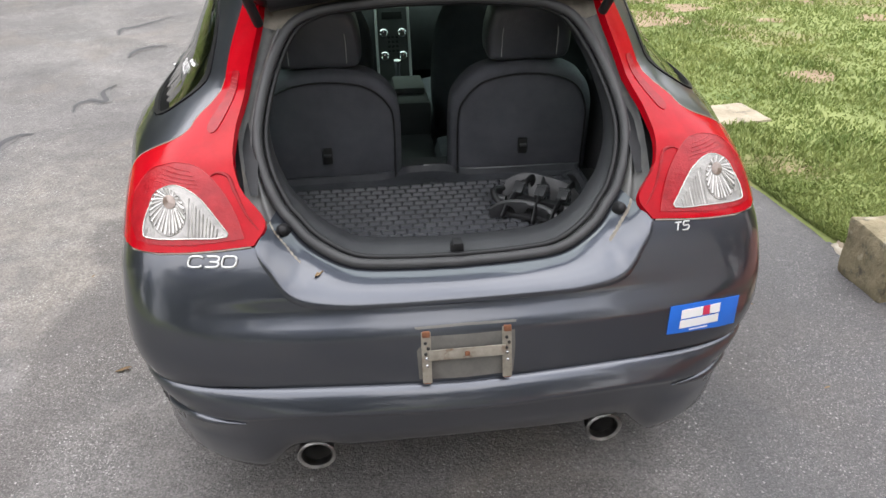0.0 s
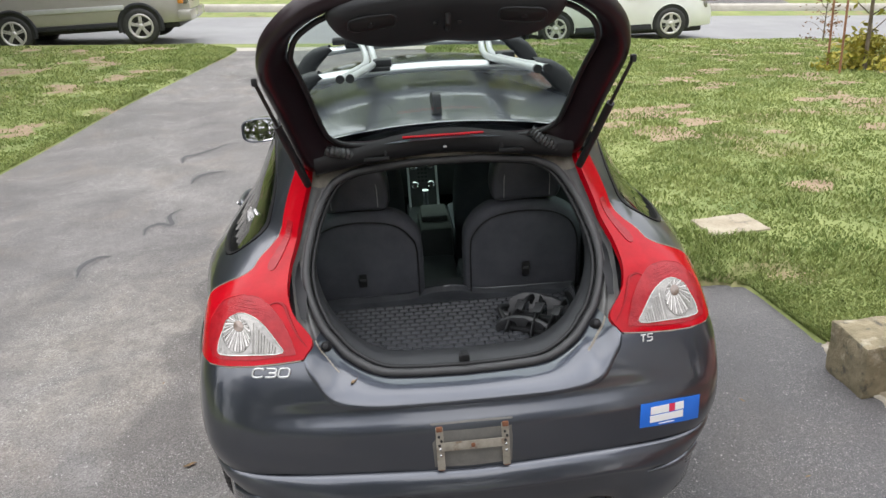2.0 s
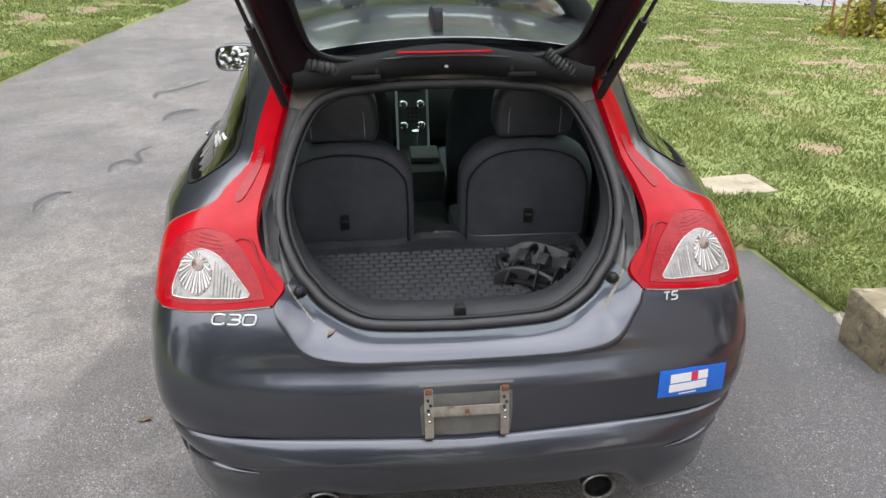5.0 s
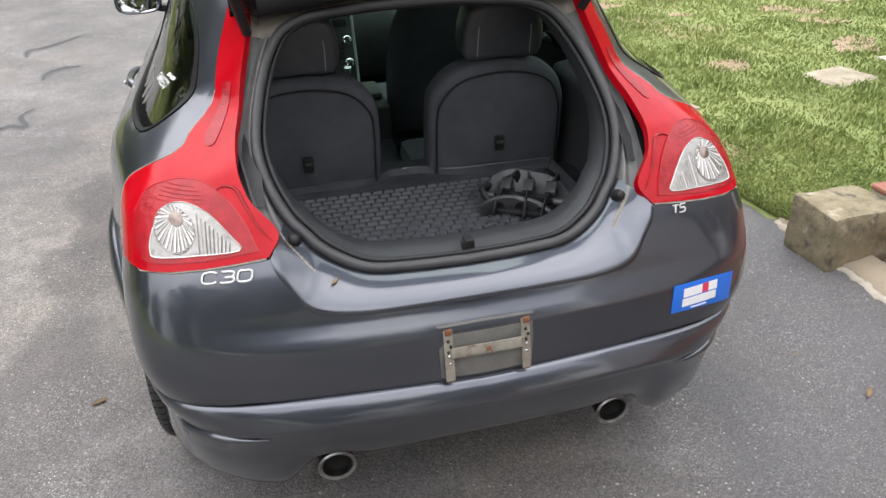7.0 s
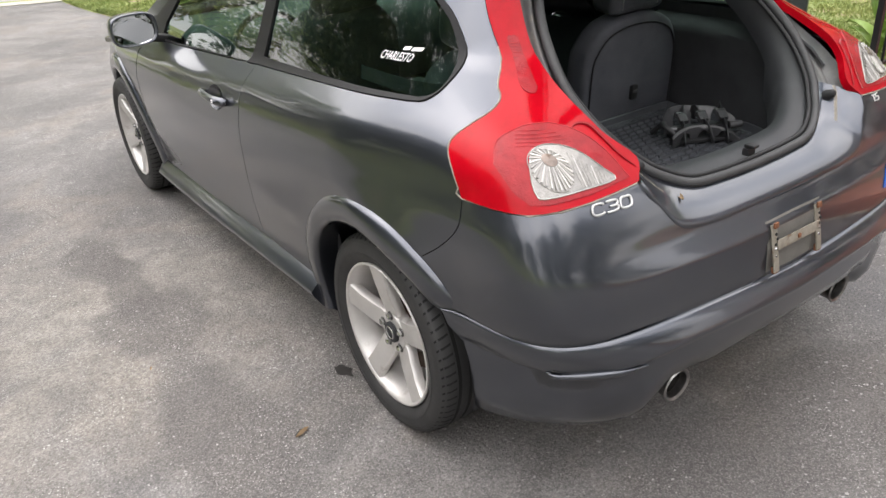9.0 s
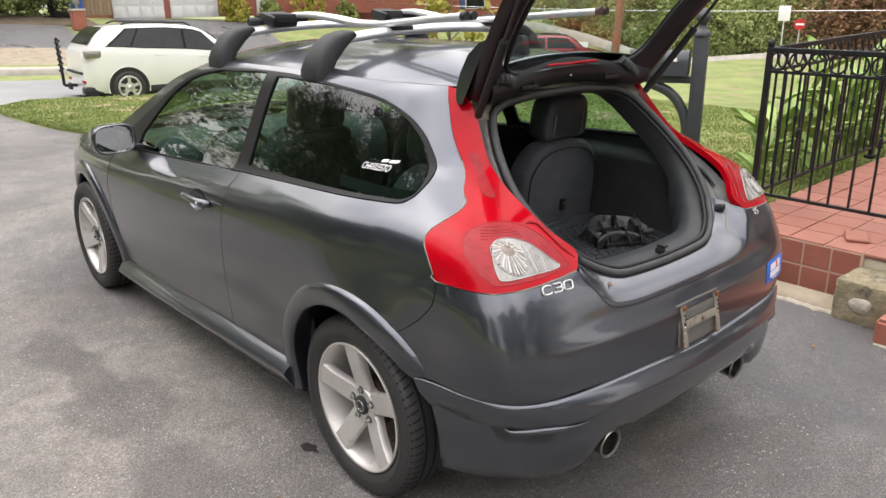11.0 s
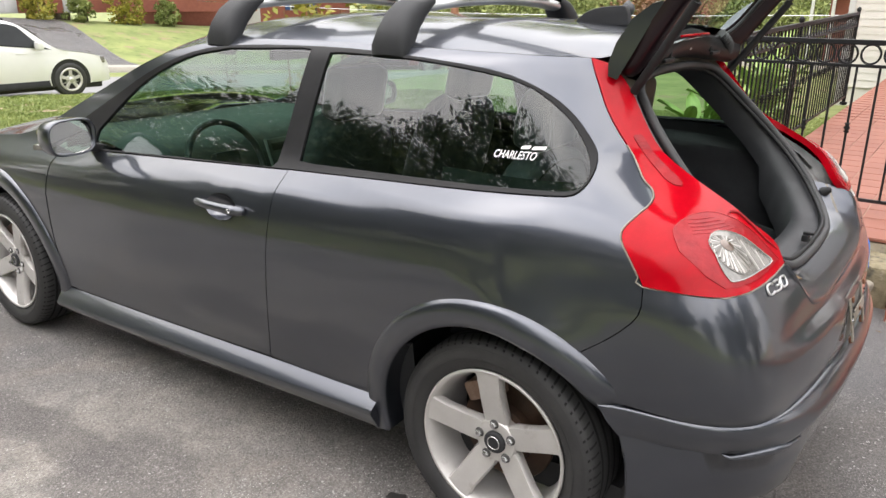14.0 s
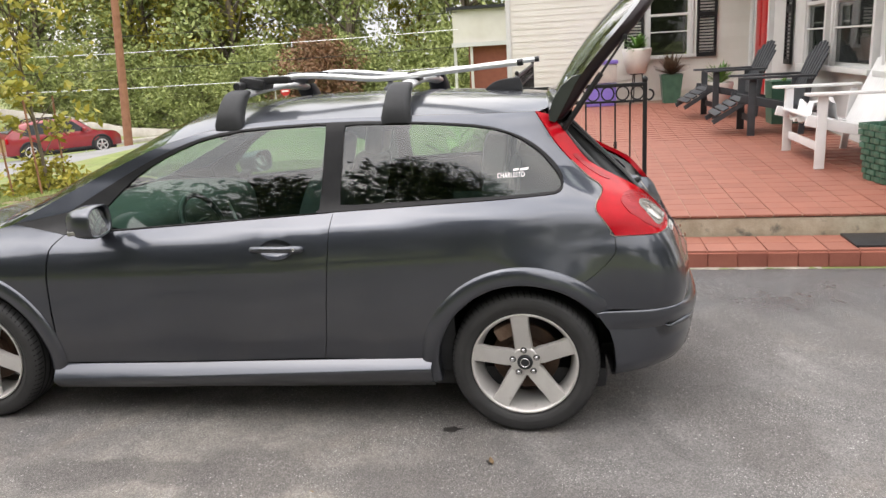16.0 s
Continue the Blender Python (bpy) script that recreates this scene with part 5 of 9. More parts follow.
for s_ in (-1, 1):
    rows_ = [[gate_at(s_ * 0.19 + 0.058 * t * ca, 0.585 + 0.026 * t * sa, o) for ca, sa in [(math.copysign(abs(math.cos(q)) ** 0.5, math.cos(q)), math.copysign(abs(math.sin(q)) ** 0.5, math.sin(q))) for q in np.linspace(0, 2 * math.pi, 24, endpoint=False)]] for t, o in ((1.0, -0.0745), (0.92, -0.077), (0.02, -0.0772))]
    v, f = grid(rows_, closed=True)
    mesh_part("pull_pocket", v, f, POCKET, trim, flip=True)
    tube("pocket_rim", [gate_at(s_ * 0.19 + 0.060 * math.copysign(abs(math.cos(q)) ** 0.5, math.cos(q)), 0.585 + 0.028 * math.copysign(abs(math.sin(q)) ** 0.5, math.sin(q)), -0.0745) for q in np.linspace(0, 2 * math.pi, 28, endpoint=False)], 0.0035, TRIMGREY, trim, 6, closed=True)
    vv, ff = lathe([(0.0, 0.009), (0.002, 0.008), (0.002, 0.004), (0.0005, 0.001)], 14, "z", Matrix.Translation(gate_at(s_ * 0.195, 0.582, -0.079)) @ Matrix.Rotation(radians(130), 4, "X"))
    mesh_part("pocket_screw", vv, ff, PLASTIC, trim)
    vv, ff = lathe([(0.0, 0.007), (0.003, 0.006), (0.003, 0.001)], 12, "z", Matrix.Translation(gate_at(s_ * 0.030, 0.562, -0.079)) @ Matrix.Rotation(radians(130), 4, "X"))
    mesh_part("trim_screw", vv, ff, POCKET, trim)
    # strut, hinge and cable sleeve
    a, b = Vector((s_ * 0.440, -0.175, 1.268)), gate_at(s_ * 0.520, 0.40, -0.030)
    tube("strut_body", [a, a.lerp(b, 0.62)], 0.0125, PLASTIC, gate, 10, label="black gas strut cylinder")
    tube("strut_rod", [a.lerp(b, 0.6), b], 0.0055, DARK, gate, 8)
    part("strut_joint", boxes(((0.016, 0.018, 0.022), b, 0.005)), PLASTIC, gate)
    sleeve = round_line([(s_ * 0.40, -0.13, 1.355), (s_ * 0.37, -0.185, 1.375), (s_ * 0.33, -0.20, 1.372), (s_ * 0.30, -0.17, 1.352), (s_ * 0.34, -0.15, 1.325)] if s_ < 0 else [(s_ * 0.28, -0.175, 1.395), (s_ * 0.31, -0.19, 1.37), (s_ * 0.35, -0.185, 1.345), (s_ * 0.385, -0.165, 1.318)], 12)
    tube("cable_sleeve", sleeve, [0.0145 if k % 3 else 0.0185 for k in range(len(sleeve))], RUBBER, gate, 10, label="ribbed rubber cable sleeve")
    hb = boxes(((0.012, 0.05, 0.02), (s_ * 0.215 - 0.03, -0.155, 1.352), 0.004), ((0.012, 0.05, 0.02), (s_ * 0.215 + 0.03, -0.155, 1.352), 0.004), ((0.08, 0.012, 0.012), (s_ * 0.215, -0.182, 1.338), 0.004), ((0.06, 0.03, 0.012), (s_ * 0.215, -0.15, 1.372), 0.004))
    part("hinge", hb, PLASTIC, gate, "black hinge bracket")
tube("latch_loop", [gate_at(0.0, 0.54, -0.078), gate_at(0.0, 0.555, -0.095), gate_at(0.0, 0.585, -0.098), gate_at(0.0, 0.60, -0.078)], 0.007, PLASTIC, gate, 8, label="black tailgate latch")
part("washer_nozzle", boxes(((0.012, 0.012, 0.012), (0.005, -0.165, 1.362), 0.003)), WHITE, gate)


# ---- cabin ----
def plate(outline, thick, bevel, m, seg=3):
    """An outline in x, z, made into a slab of that thickness along y with rounded rims."""
    bm = bmesh.new()
    vs = [bm.verts.new((x, -thick / 2, z)) for x, z in outline]
    fc = bm.faces.new(vs)
    got = bmesh.ops.extrude_face_region(bm, geom=[fc])["geom"]
    bmesh.ops.translate(bm, verts=[g for g in got if isinstance(g, bmesh.types.BMVert)], vec=(0, thick, 0))
    rims = [e for e in bm.edges if abs(e.verts[0].co.y - e.verts[1].co.y) < 1e-6]
    if bevel:
        bmesh.ops.bevel(bm, geom=rims, offset=bevel, segments=seg, profile=0.5, affect="EDGES", clamp_overlap=True)
    bmesh.ops.transform(bm, matrix=m, verts=bm.verts)
    return bm


CREAM = material("pale_stitching", (0.30, 0.30, 0.30), (0.42, 0.42, 0.42), 0.8, 30, 300)
LEATHER = material("black_leather", (0.056, 0.058, 0.067), (0.088, 0.091, 0.104), 0.28, 12, 260, bump=0.4)
seat_out = [(0.078, 0.0), (0.078, 0.23), (0.10, 0.295), (0.15, 0.345), (0.22, 0.368), (0.32, 0.376), (0.42, 0.362), (0.49, 0.325), (0.525, 0.26), (0.532, 0.18), (0.532, 0.0)]
for s_ in (-1, 1):
    rear_seat = new("rear_seat")
    rear_seat.parent = car
    rear_seat.empty_display_size = 0.1
    tagged(rear_seat, "black rear seat with a carpeted back")
    m0 = Matrix.Translation((0, 0.172, 0.69)) @ Matrix.Rotation(radians(5), 4, "X")
    ol = [(s_ * x, z) for x, z in round_line(seat_out, 3)]
    part("seat_back", plate(ol, 0.11, 0.03, m0), FABRIC, rear_seat)
    pip = [m0 @ Vector((s_ * (0.30 + (x - 0.30) * 0.90), -0.0575, z * 0.92)) for x, z in round_line(seat_out, 3)]
    tube("piping", pip, 0.0035, PLASTIC, rear_seat, 6)
    dome = round_line([(0.0, -0.086), (0.09, -0.088), (0.122, -0.074), (0.130, -0.03), (0.124, 0.03), (0.106, 0.074), (0.06, 0.096), (0.0, 0.100)], 3)
    dome = dome + [(-x, z) for x, z in dome[-2:0:-1]]
    hr = plate(dome, 0.11, 0.042, Matrix.Translation((s_ * 0.315, 0.14, 1.155)) @ Matrix.Rotation(radians(8), 4, "X"), 4)
    part("headrest", hr, LEATHER, rear_seat, "black leather headrest")
    for q in (-0.075, 0.075):
        tube("stitching", [Matrix.Translation((s_ * 0.315, 0.14, 1.155)) @ Matrix.Rotation(radians(8), 4, "X") @ Vector((q * (1.12 - 1.4 * max(0.0, z)), -0.0562 + 0.012 * max(0.0, z / 0.06) ** 2, z)) for z in (-0.066, -0.03, 0.0, 0.03, 0.06)], 0.0016, CREAM, rear_seat, 5)
        tube("headrest_post", [(s_ * 0.315 + q * 0.6, 0.15, 1.02), (s_ * 0.315 + q * 0.6, 0.14, 1.09)], 0.006, CHROME, rear_seat, 8)
    slot = Matrix.Translation((s_ * 0.310, 0.100, 0.79)) @ Matrix.Rotation(radians(5), 4, "X")
    part("release_slot", boxes(((0.030, 0.016, 0.052), slot, 0.006)), POCKET, rear_seat, "black seat release slot")
    part("release_tab", boxes(((0.022, 0.012, 0.010), slot @ Matrix.Translation((0, -0.008, 0.006)), 0.003)), RUBBER, rear_seat, "grey release tab")
    part("cushion", boxes(((0.44, 0.46, 0.16), (s_ * 0.31, 0.50, 0.52), 0.05)), FABRIC, rear_seat)
    front_seat = new("front_seat")
    front_seat.parent = car
    front_seat.empty_display_size = 0.1
    tagged(front_seat, "black cloth front seat with a tall headrest")
    fo = round_line([(-0.23, 0.0), (-0.25, 0.2), (-0.24, 0.45), (-0.19, 0.58), (-0.1, 0.63), (0.1, 0.63), (0.19, 0.58), (0.24, 0.45), (0.25, 0.2), (0.23, 0.0)], 3)
    m1 = Matrix.Translation((s_ * 0.37, 1.10, 0.50)) @ Matrix.Rotation(radians(17), 4, "X")
    part("seat_back", plate(fo, 0.15, 0.05, m1), FABRIC, front_seat)
    hr = bmesh.new()
    box(hr, (0.26, 0.10, 0.19), Matrix.Translation((s_ * 0.37, 0.885, 1.185)) @ Matrix.Rotation(radians(12), 4, "X"), 0.045, 4)
    part("headrest", hr, LEATHER, front_seat)
    for q in (-0.07, 0.07):
        tube("headrest_post", [(s_ * 0.37 + q, 0.93, 1.06), (s_ * 0.37 + q, 0.90, 1.12)], 0.006, CHROME, front_seat, 8)
    part("cushion", boxes(((0.50, 0.52, 0.17), (s_ * 0.37, 1.36, 0.48), 0.05)), FABRIC, front_seat)
    # door linings and headliner edge, a hand's width inside the skin
    rows_ = [[(lambda p: Vector((p.x * s_, p.y, p.z)))(skin(Y(y, z)[0] / SCALE_U, z, -0.065)) for y in np.linspace(0.30, 2.25, 24)] for z in (0.25, 0.4, 0.6, 0.8, 0.90, 0.925)]
    v, f = grid(rows_)
    mesh_part("door_lining", v, f, TRIMGREY, car, flip=s_ < 0)
rows_ = [[top(u, y, -0.045) for u in np.linspace(-0.97, 0.97, 21)] for y in np.linspace(-0.06, 1.66, 20)]
v, f = grid(rows_)
HEADLINER = material("pale_headliner", (0.30, 0.29, 0.27), (0.36, 0.35, 0.33), 0.95, 10, 300)
mesh_part("headliner", v, f, HEADLINER, car, "pale grey headliner", flip=True)
part("cabin_floor", boxes(((1.5, 2.2, 0.04), (0, 1.35, 0.27), 0.0), ((1.5, 0.04, 0.6), (0, 2.46, 0.55), 0.0)), CARPET, car)
# dashboard with centre stack, gear lever and wheel
dash_rows = [[Vector((x, 1.86 + 0.04 * math.cos(x * 2) + dy_, z_)) for x in np.linspace(-0.68, 0.68, 25)] for dy_, z_ in ((0.02, 0.5), (-0.04, 0.6), (-0.06, 0.72), (-0.05, 0.84), (0.0, 0.905), (0.12, 0.925), (0.35, 0.925), (0.62, 0.915))]
v, f = grid(dash_rows)
mesh_part("dashboard", v, f, material("grey_dash_plastic", (0.055, 0.058, 0.060), (0.085, 0.088, 0.092), 0.6, 8, 300, bump=0.3), car, "dark grey dashboard", flip=True)
stack = new("centre_console")
stack.parent = car
stack.empty_display_size = 0.1
tagged(stack, "slim black centre console with silver knobs")
ms = Matrix.Translation((0.0, 1.66, 0.71)) @ Matrix.Rotation(radians(-20), 4, "X")
part("stack_face", boxes(((0.155, 0.02, 0.36), ms, 0.012)), material("satin_stack_trim", (0.05, 0.052, 0.052), (0.08, 0.083, 0.083), 0.35, 12, 200), stack)
for q in (-1, 1):
    tube("stack_rim", [ms @ Vector((q * 0.08, -0.012, -0.18)), ms @ Vector((q * 0.08, -0.012, 0.18))], 0.007, ALU, stack, 6)
    for h in (0.055, -0.055):
        vv, ff = lathe([(0.0, 0.023), (-0.012, 0.022), (-0.016, 0.017), (-0.014, 0.013), (-0.014, 0.001)], 20, "y", ms @ Matrix.Translation((q * 0.045, -0.012, h)))
        sharp(mesh_part("knob", vv, ff, CHROME, stack, "silver rotary knob"), 40)
for r_ in range(4):
    for c_ in range(3):
        part("key", boxes(((0.014, 0.006, 0.012), ms @ Matrix.Translation((-0.02 + 0.02 * c_, -0.013, -0.03 + 0.022 * r_)), 0.002)), TRIMGREY, stack)
part("stack_screen", boxes(((0.10, 0.006, 0.035), ms @ Matrix.Translation((0, -0.012, 0.14)), 0.003)), POCKET, stack)
part("tunnel", boxes(((0.20, 1.3, 0.26), (0, 1.05, 0.42), 0.03)), TRIMGREY, stack)
part("armrest_box", boxes(((0.16, 0.30, 0.18), (0.02, 1.00, 0.60), 0.025)), TRIMGREY, stack)
part("armrest_lid", boxes(((0.13, 0.18, 0.03), (0.02, 1.05, 0.70), 0.012), ((0.13, 0.02, 0.03), (0.02, 0.87, 0.655), 0.008)), RUBBER, stack, "grey armrest lid")
tube("gear_lever", [(0.0, 1.40, 0.55), (0.0, 1.38, 0.66), (0.0, 1.375, 0.715)], [0.03, 0.012, 0.018], CHROME, stack, 12, label="silver gear lever")
steer = new("steering_wheel")
steer.parent = car
steer.empty_display_size = 0.1
tagged(steer, "black leather steering wheel")
mw = Matrix.Translation((-0.37, 1.62, 0.83)) @ Matrix.Rotation(radians(68), 4, "X")
tube("wheel_rim", [mw @ Vector((0.185 * math.cos(q), 0.185 * math.sin(q), 0)) for q in np.linspace(0, 2 * math.pi, 40, endpoint=False)], 0.015, LEATHER, steer, 10, closed=True)
for q in (200, 270, 340):
    tube("wheel_spoke", [mw @ Vector((0.04 * math.cos(radians(q)), 0.04 * math.sin(radians(q)), -0.02)), mw @ Vector((0.18 * math.cos(radians(q)), 0.18 * math.sin(radians(q)), 0))], 0.016, TRIMGREY, steer, 8)
part("wheel_boss", boxes(((0.13, 0.11, 0.05), mw, 0.02)), TRIMGREY, steer)
tube("steering_column", [mw @ Vector((0, 0, -0.02)), (-0.37, 1.95, 0.72)], 0.035, PLASTIC, steer, 10)
part("rear_view_mirror", boxes(((0.22, 0.03, 0.06), Matrix.Translation((0.0, 1.60, 1.27)) @ Matrix.Rotation(radians(8), 4, "X"), 0.012)), PLASTIC, car, "black rear view mirror")
part("mirror_stem", boxes(((0.025, 0.06, 0.025), (0.0, 1.64, 1.30), 0.006)), PLASTIC, car)

# ---- outside fittings ----
BADGE = material("bright_badge_metal", (0.55, 0.55, 0.55), (0.68, 0.68, 0.68), 0.28, 30, 200, metal=0.7)
SOOTY = material("sooty_chrome", (0.16, 0.155, 0.15), (0.42, 0.41, 0.40), 0.3, 40, 200, metal=1.0)
MIRROR = material("mirror_glass", (0.75, 0.76, 0.77), (0.8, 0.81, 0.82), 0.02, 5, 100, metal=1.0)
for s_ in (-1, 1):
    mir = new("door_mirror")
    mir.parent = car
    mir.empty_display_size = 0.1
    tagged(mir, "grey door mirror with a clear indicator lens")
    rows_ = []
    for yy, sc in ((0.095, 0.05), (0.085, 0.5), (0.06, 0.78), (0.02, 0.95), (-0.02, 1.0), (-0.05, 0.99), (-0.06, 0.95), (-0.056, 0.89), (-0.045, 0.88)):
        row = []
        for q in np.linspace(0, 2 * math.pi, 32, endpoint=False):
            ca, sa = math.copysign(abs(math.cos(q)) ** 0.62, math.cos(q)), math.copysign(abs(math.sin(q)) ** 0.62, math.sin(q))
            row.append(Vector((s_ * (0.905 + 0.105 * sc * ca + 0.015 * (1 - sc)), 1.89 + yy - 0.015 * ca, 0.994 + 0.070 * sc * sa)))
        rows_.append(row)
    v, f = grid(rows_, closed=True)
    mesh_part("mirror_shell", v, f, PAINT, mir, flip=s_ > 0)
    g = [Vector((s_ * (0.905 + 0.092 * math.copysign(abs(math.cos(q)) ** 0.62, math.cos(q))), 1.852 - 0.013 * math.cos(q) + 0.012 * math.sin(q), 0.994 + 0.061 * math.copysign(abs(math.sin(q)) ** 0.62, math.sin(q)))) for q in np.linspace(0, 2 * math.pi, 32, endpoint=False)]
    mesh_part("mirror_glass", g, [tuple(range(32))], MIRROR, mir, "silvered mirror glass", flat=True, flip=s_ < 0)
    part("mirror_foot", boxes(((0.09, 0.06, 0.035), Matrix.Translation((s_ * 0.79, 1.915, 0.932)) @ Matrix.Rotation(s_ * radians(-12), 4, "Y"), 0.012)), PLASTIC, mir)
    part("indicator_lens", boxes(((0.05, 0.05, 0.022), Matrix.Translation((s_ * 0.985, 1.915, 0.962)) @ Matrix.Rotation(s_ * radians(-35), 4, "Z"), 0.008)), WHITE_LENS, mir, "clear indicator lens")
    # door handle over its cup
    cup = []
    cy_, cz_ = 1.05, 0.842
    for t, o in ((1.0, 0.001), (0.96, -0.004), (0.75, -0.02), (0.4, -0.03), (0.03, -0.032)):
        row = []
        for q in np.linspace(0, 2 * math.pi, 28, endpoint=False):
            yy, zz = cy_ + 0.075 * t * math.cos(q), cz_ + 0.042 * t * math.sin(q)
            p = skin(Y(yy, zz)[0] / SCALE_U, zz, o + 0.002)
            row.append(Vector((p.x * -s_, p.y, p.z)))
        cup.append(row)
    v, f = grid(cup, closed=True)
    mesh_part("handle_cup", v, f, PAINT, car, flip=s_ < 0)
    bar = []
    for yy, o, r_ in ((1.165, 0.004, 0.009), (1.15, 0.018, 0.013), (1.10, 0.030, 0.014), (1.02, 0.032, 0.0145), (0.965, 0.026, 0.0165), (0.94, 0.014, 0.016), (0.932, 0.002, 0.012)):
        p = skin(Y(yy, 0.845)[0] / SCALE_U, 0.845, o)
        bar.append((Vector((p.x * -s_, p.y, p.z)), r_))
    pts = round_line([(*p, r_) for p, r_ in bar], 4)
    tube("door_handle", [p[:3] for p in pts], [p[3] for p in pts], PAINT, car, 10, label="grey painted pull handle")
    p = skin(Y(0.955, 0.845)[0] / SCALE_U, 0.845, 0.043)
    vv, ff = lathe([(-0.004, 0.008), (0.002, 0.008), (0.0025, 0.001)], 14, "x", Matrix.Translation((p.x * -s_, p.y, p.z)))
    mesh_part("door_lock", vv, ff, CHROME, car)
    # exhaust tip
    ex = Matrix.Translation((s_ * 0.374, -0.632, 0.318)) @ Matrix.Rotation(radians(4), 4, "X")
    vv, ff = lathe([(0.20, 0.040), (-0.055, 0.044), (-0.066, 0.049), (-0.070, 0.046), (-0.066, 0.039), (-0.04, 0.0365), (0.12, 0.036), (0.125, 0.001)], 28, "y", ex)
    sharp(mesh_part("exhaust_tip", vv, ff, SOOTY, car, "sooty chrome exhaust tip"), 50)
    vv, ff = lathe([(-0.045, 0.0365), (0.05, 0.0355), (0.055, 0.001)], 28, "y", ex)
    mesh_part("exhaust_bore", vv, ff, DARK, car)
    # dark slit in the lower bumper with its pale lip
    slit = [R(s_ * 0.704, 0.496), R(s_ * 0.65, 0.494), R(s_ * 0.585, 0.496), R(s_ * 0.52, 0.466), R(s_ * 0.585, 0.470), R(s_ * 0.65, 0.464), R(s_ * 0.694, 0.474)]
    panel("bumper_slit", slit, PLASTIC, car, step=0.03, gap=0.0, out=0.0365, depth=0.006, label="black slit in the lower bumper")
    lip = [lift(*R(s_ * x, z), o) for x, z, o in ((0.704, 0.486, 0.037), (0.68, 0.470, 0.044), (0.62, 0.462, 0.045), (0.57, 0.463, 0.042), (0.515, 0.462, 0.035))]
    tube("slit_lip", round_line(lip, 4), [0.002 + 0.009 * math.sin(math.pi * k / 16) for k in range(17)], PAINT, car, 8)
    # ribbed dark reflectors, and each lamp's fold with its shadow drawn in dark red
    lamps = [o for o in car.children if o.name.startswith("tail_lamp")]
    lamp = lamps[0] if s_ < 0 else lamps[1]
    edge_y, edge_x = curve((1.03, -0.325), (1.08, -0.275), (1.142, -0.205), (1.222, -0.135)), curve((1.03, -0.496), (1.06, -0.503), (1.15, -0.475), (1.265, -0.44))

    def across(q, z):
        """A place in the lamp's upright part: q goes from its outer edge to its inner one."""
        return (Y(edge_y(z), z)[0] * (1 - q) + R(edge_x(z), z)[0] * q, z)

    upper = round_line([across(0.34, 1.160), across(0.50, 1.164), across(0.66, 1.160), across(0.67, 1.125), across(0.67, 1.09), across(0.64, 1.066), across(0.55, 1.058), across(0.44, 1.062), across(0.38, 1.075), across(0.35, 1.10), across(0.34, 1.13)], 2, True)
    arched = [(-0.742, 0.950), (-0.706, 0.988), (-0.660, 1.006), (-0.631, 1.012), (-0.589, 1.012), (-0.552, 0.996), (-0.523, 0.970), (-0.499, 0.932), (-0.484, 0.893)]
    lower = round_line([R(*p) for p in arched], 3) + [R(-0.60, 0.882), R(-0.70, 0.879), R(-0.730, 0.880), R(-0.744, 0.905)]
    for poly in (upper, lower):
        panel("reflector", poly, DARK_RED, lamp, step=0.03, gap=0.0, out=0.0062, depth=0.003, mirror=s_ > 0, label="darker ribbed red reflector")
    rim_ = [lift(u, z, 0.0066) for u, z in lower[:25]]
    tube("reflector_rim", [Vector((p.x * -s_, p.y, p.z)) for p in rim_], 0.0011, RED_RIM, lamp, 5)
    for k in range(5):
        # moulded prisms across the tops of both reflectors
        z_ = 1.003 - 0.006 * k
        for line in ([across(q, 1.148 - 0.007 * k) for q in (0.36, 0.45, 0.55, 0.64)], [R(-0.665 - 0.006 * k + (0.062 + 0.012 * k) * q, z_) for q in (0.0, 0.33, 0.67, 1.0)]):
            row = [lift(*p, 0.0064) for p in line]
            tube("prism", [Vector((p.x * -s_, p.y, p.z)) for p in row], 0.0009, RED_RIM, lamp, 5)
    fold = [lift(*R(x, z), 0.0055) for x, z in ((-0.560, 0.999), (-0.540, 1.006), (-0.515, 1.001), (-0.502, 0.979), (-0.479, 0.938), (-0.452, 0.908))]
    fold = [Vector((p.x * -s_, p.y, p.z)) for p in fold]
    tube("lamp_fold", round_line(fold, 5), [0.0012 + 0.0034 * math.sin(math.pi * k / 25) for k in range(26)], DARK_RED, lamp, 6)

# bare plate mount
mount = new("plate_mount")
mount.parent = car
mount.empty_display_size = 0.1
tagged(mount, "bare corroded number plate mount with rusty bolts")


def tail_spot(x, z, out):
    return Matrix.Translation(lift(*R(x if abs(x) > 1e-4 else -1e-4, z), out)) @ Matrix.Rotation(radians(-12), 4, "X")


for x in (-0.094, 0.094):
    part("mount_strip", boxes(((0.022, 0.004, 0.128), tail_spot(x, 0.632, 0.008), 0.001)), BRACKET, mount)
    part("rust_bolt", boxes(((0.02, 0.012, 0.02), tail_spot(x, 0.575, 0.014), 0.005)), RUST, mount, "rusty bolt head")
    part("rust_bolt", boxes(((0.018, 0.006, 0.016), tail_spot(x, 0.692, 0.010), 0.003)), RUST, mount, "rusty bolt head")
    for dz in (-0.036, -0.02, 0.0, 0.012, 0.026, 0.04):
        vv, ff = lathe([(0.0, 0.004), (-0.003, 0.0035), (-0.003, 0.0004)], 10, "y", tail_spot(x + 0.004 * math.sin(dz * 300), 0.632 + dz, 0.0105))
        mesh_part("rivet" if dz in (0.0, -0.02) else "hole", vv, ff, CHROME if dz in (0.0, -0.02) else POCKET, mount)
part("mount_bar", boxes(((0.18, 0.004, 0.026), tail_spot(0, 0.640, 0.011), 0.001)), BRACKET, mount)
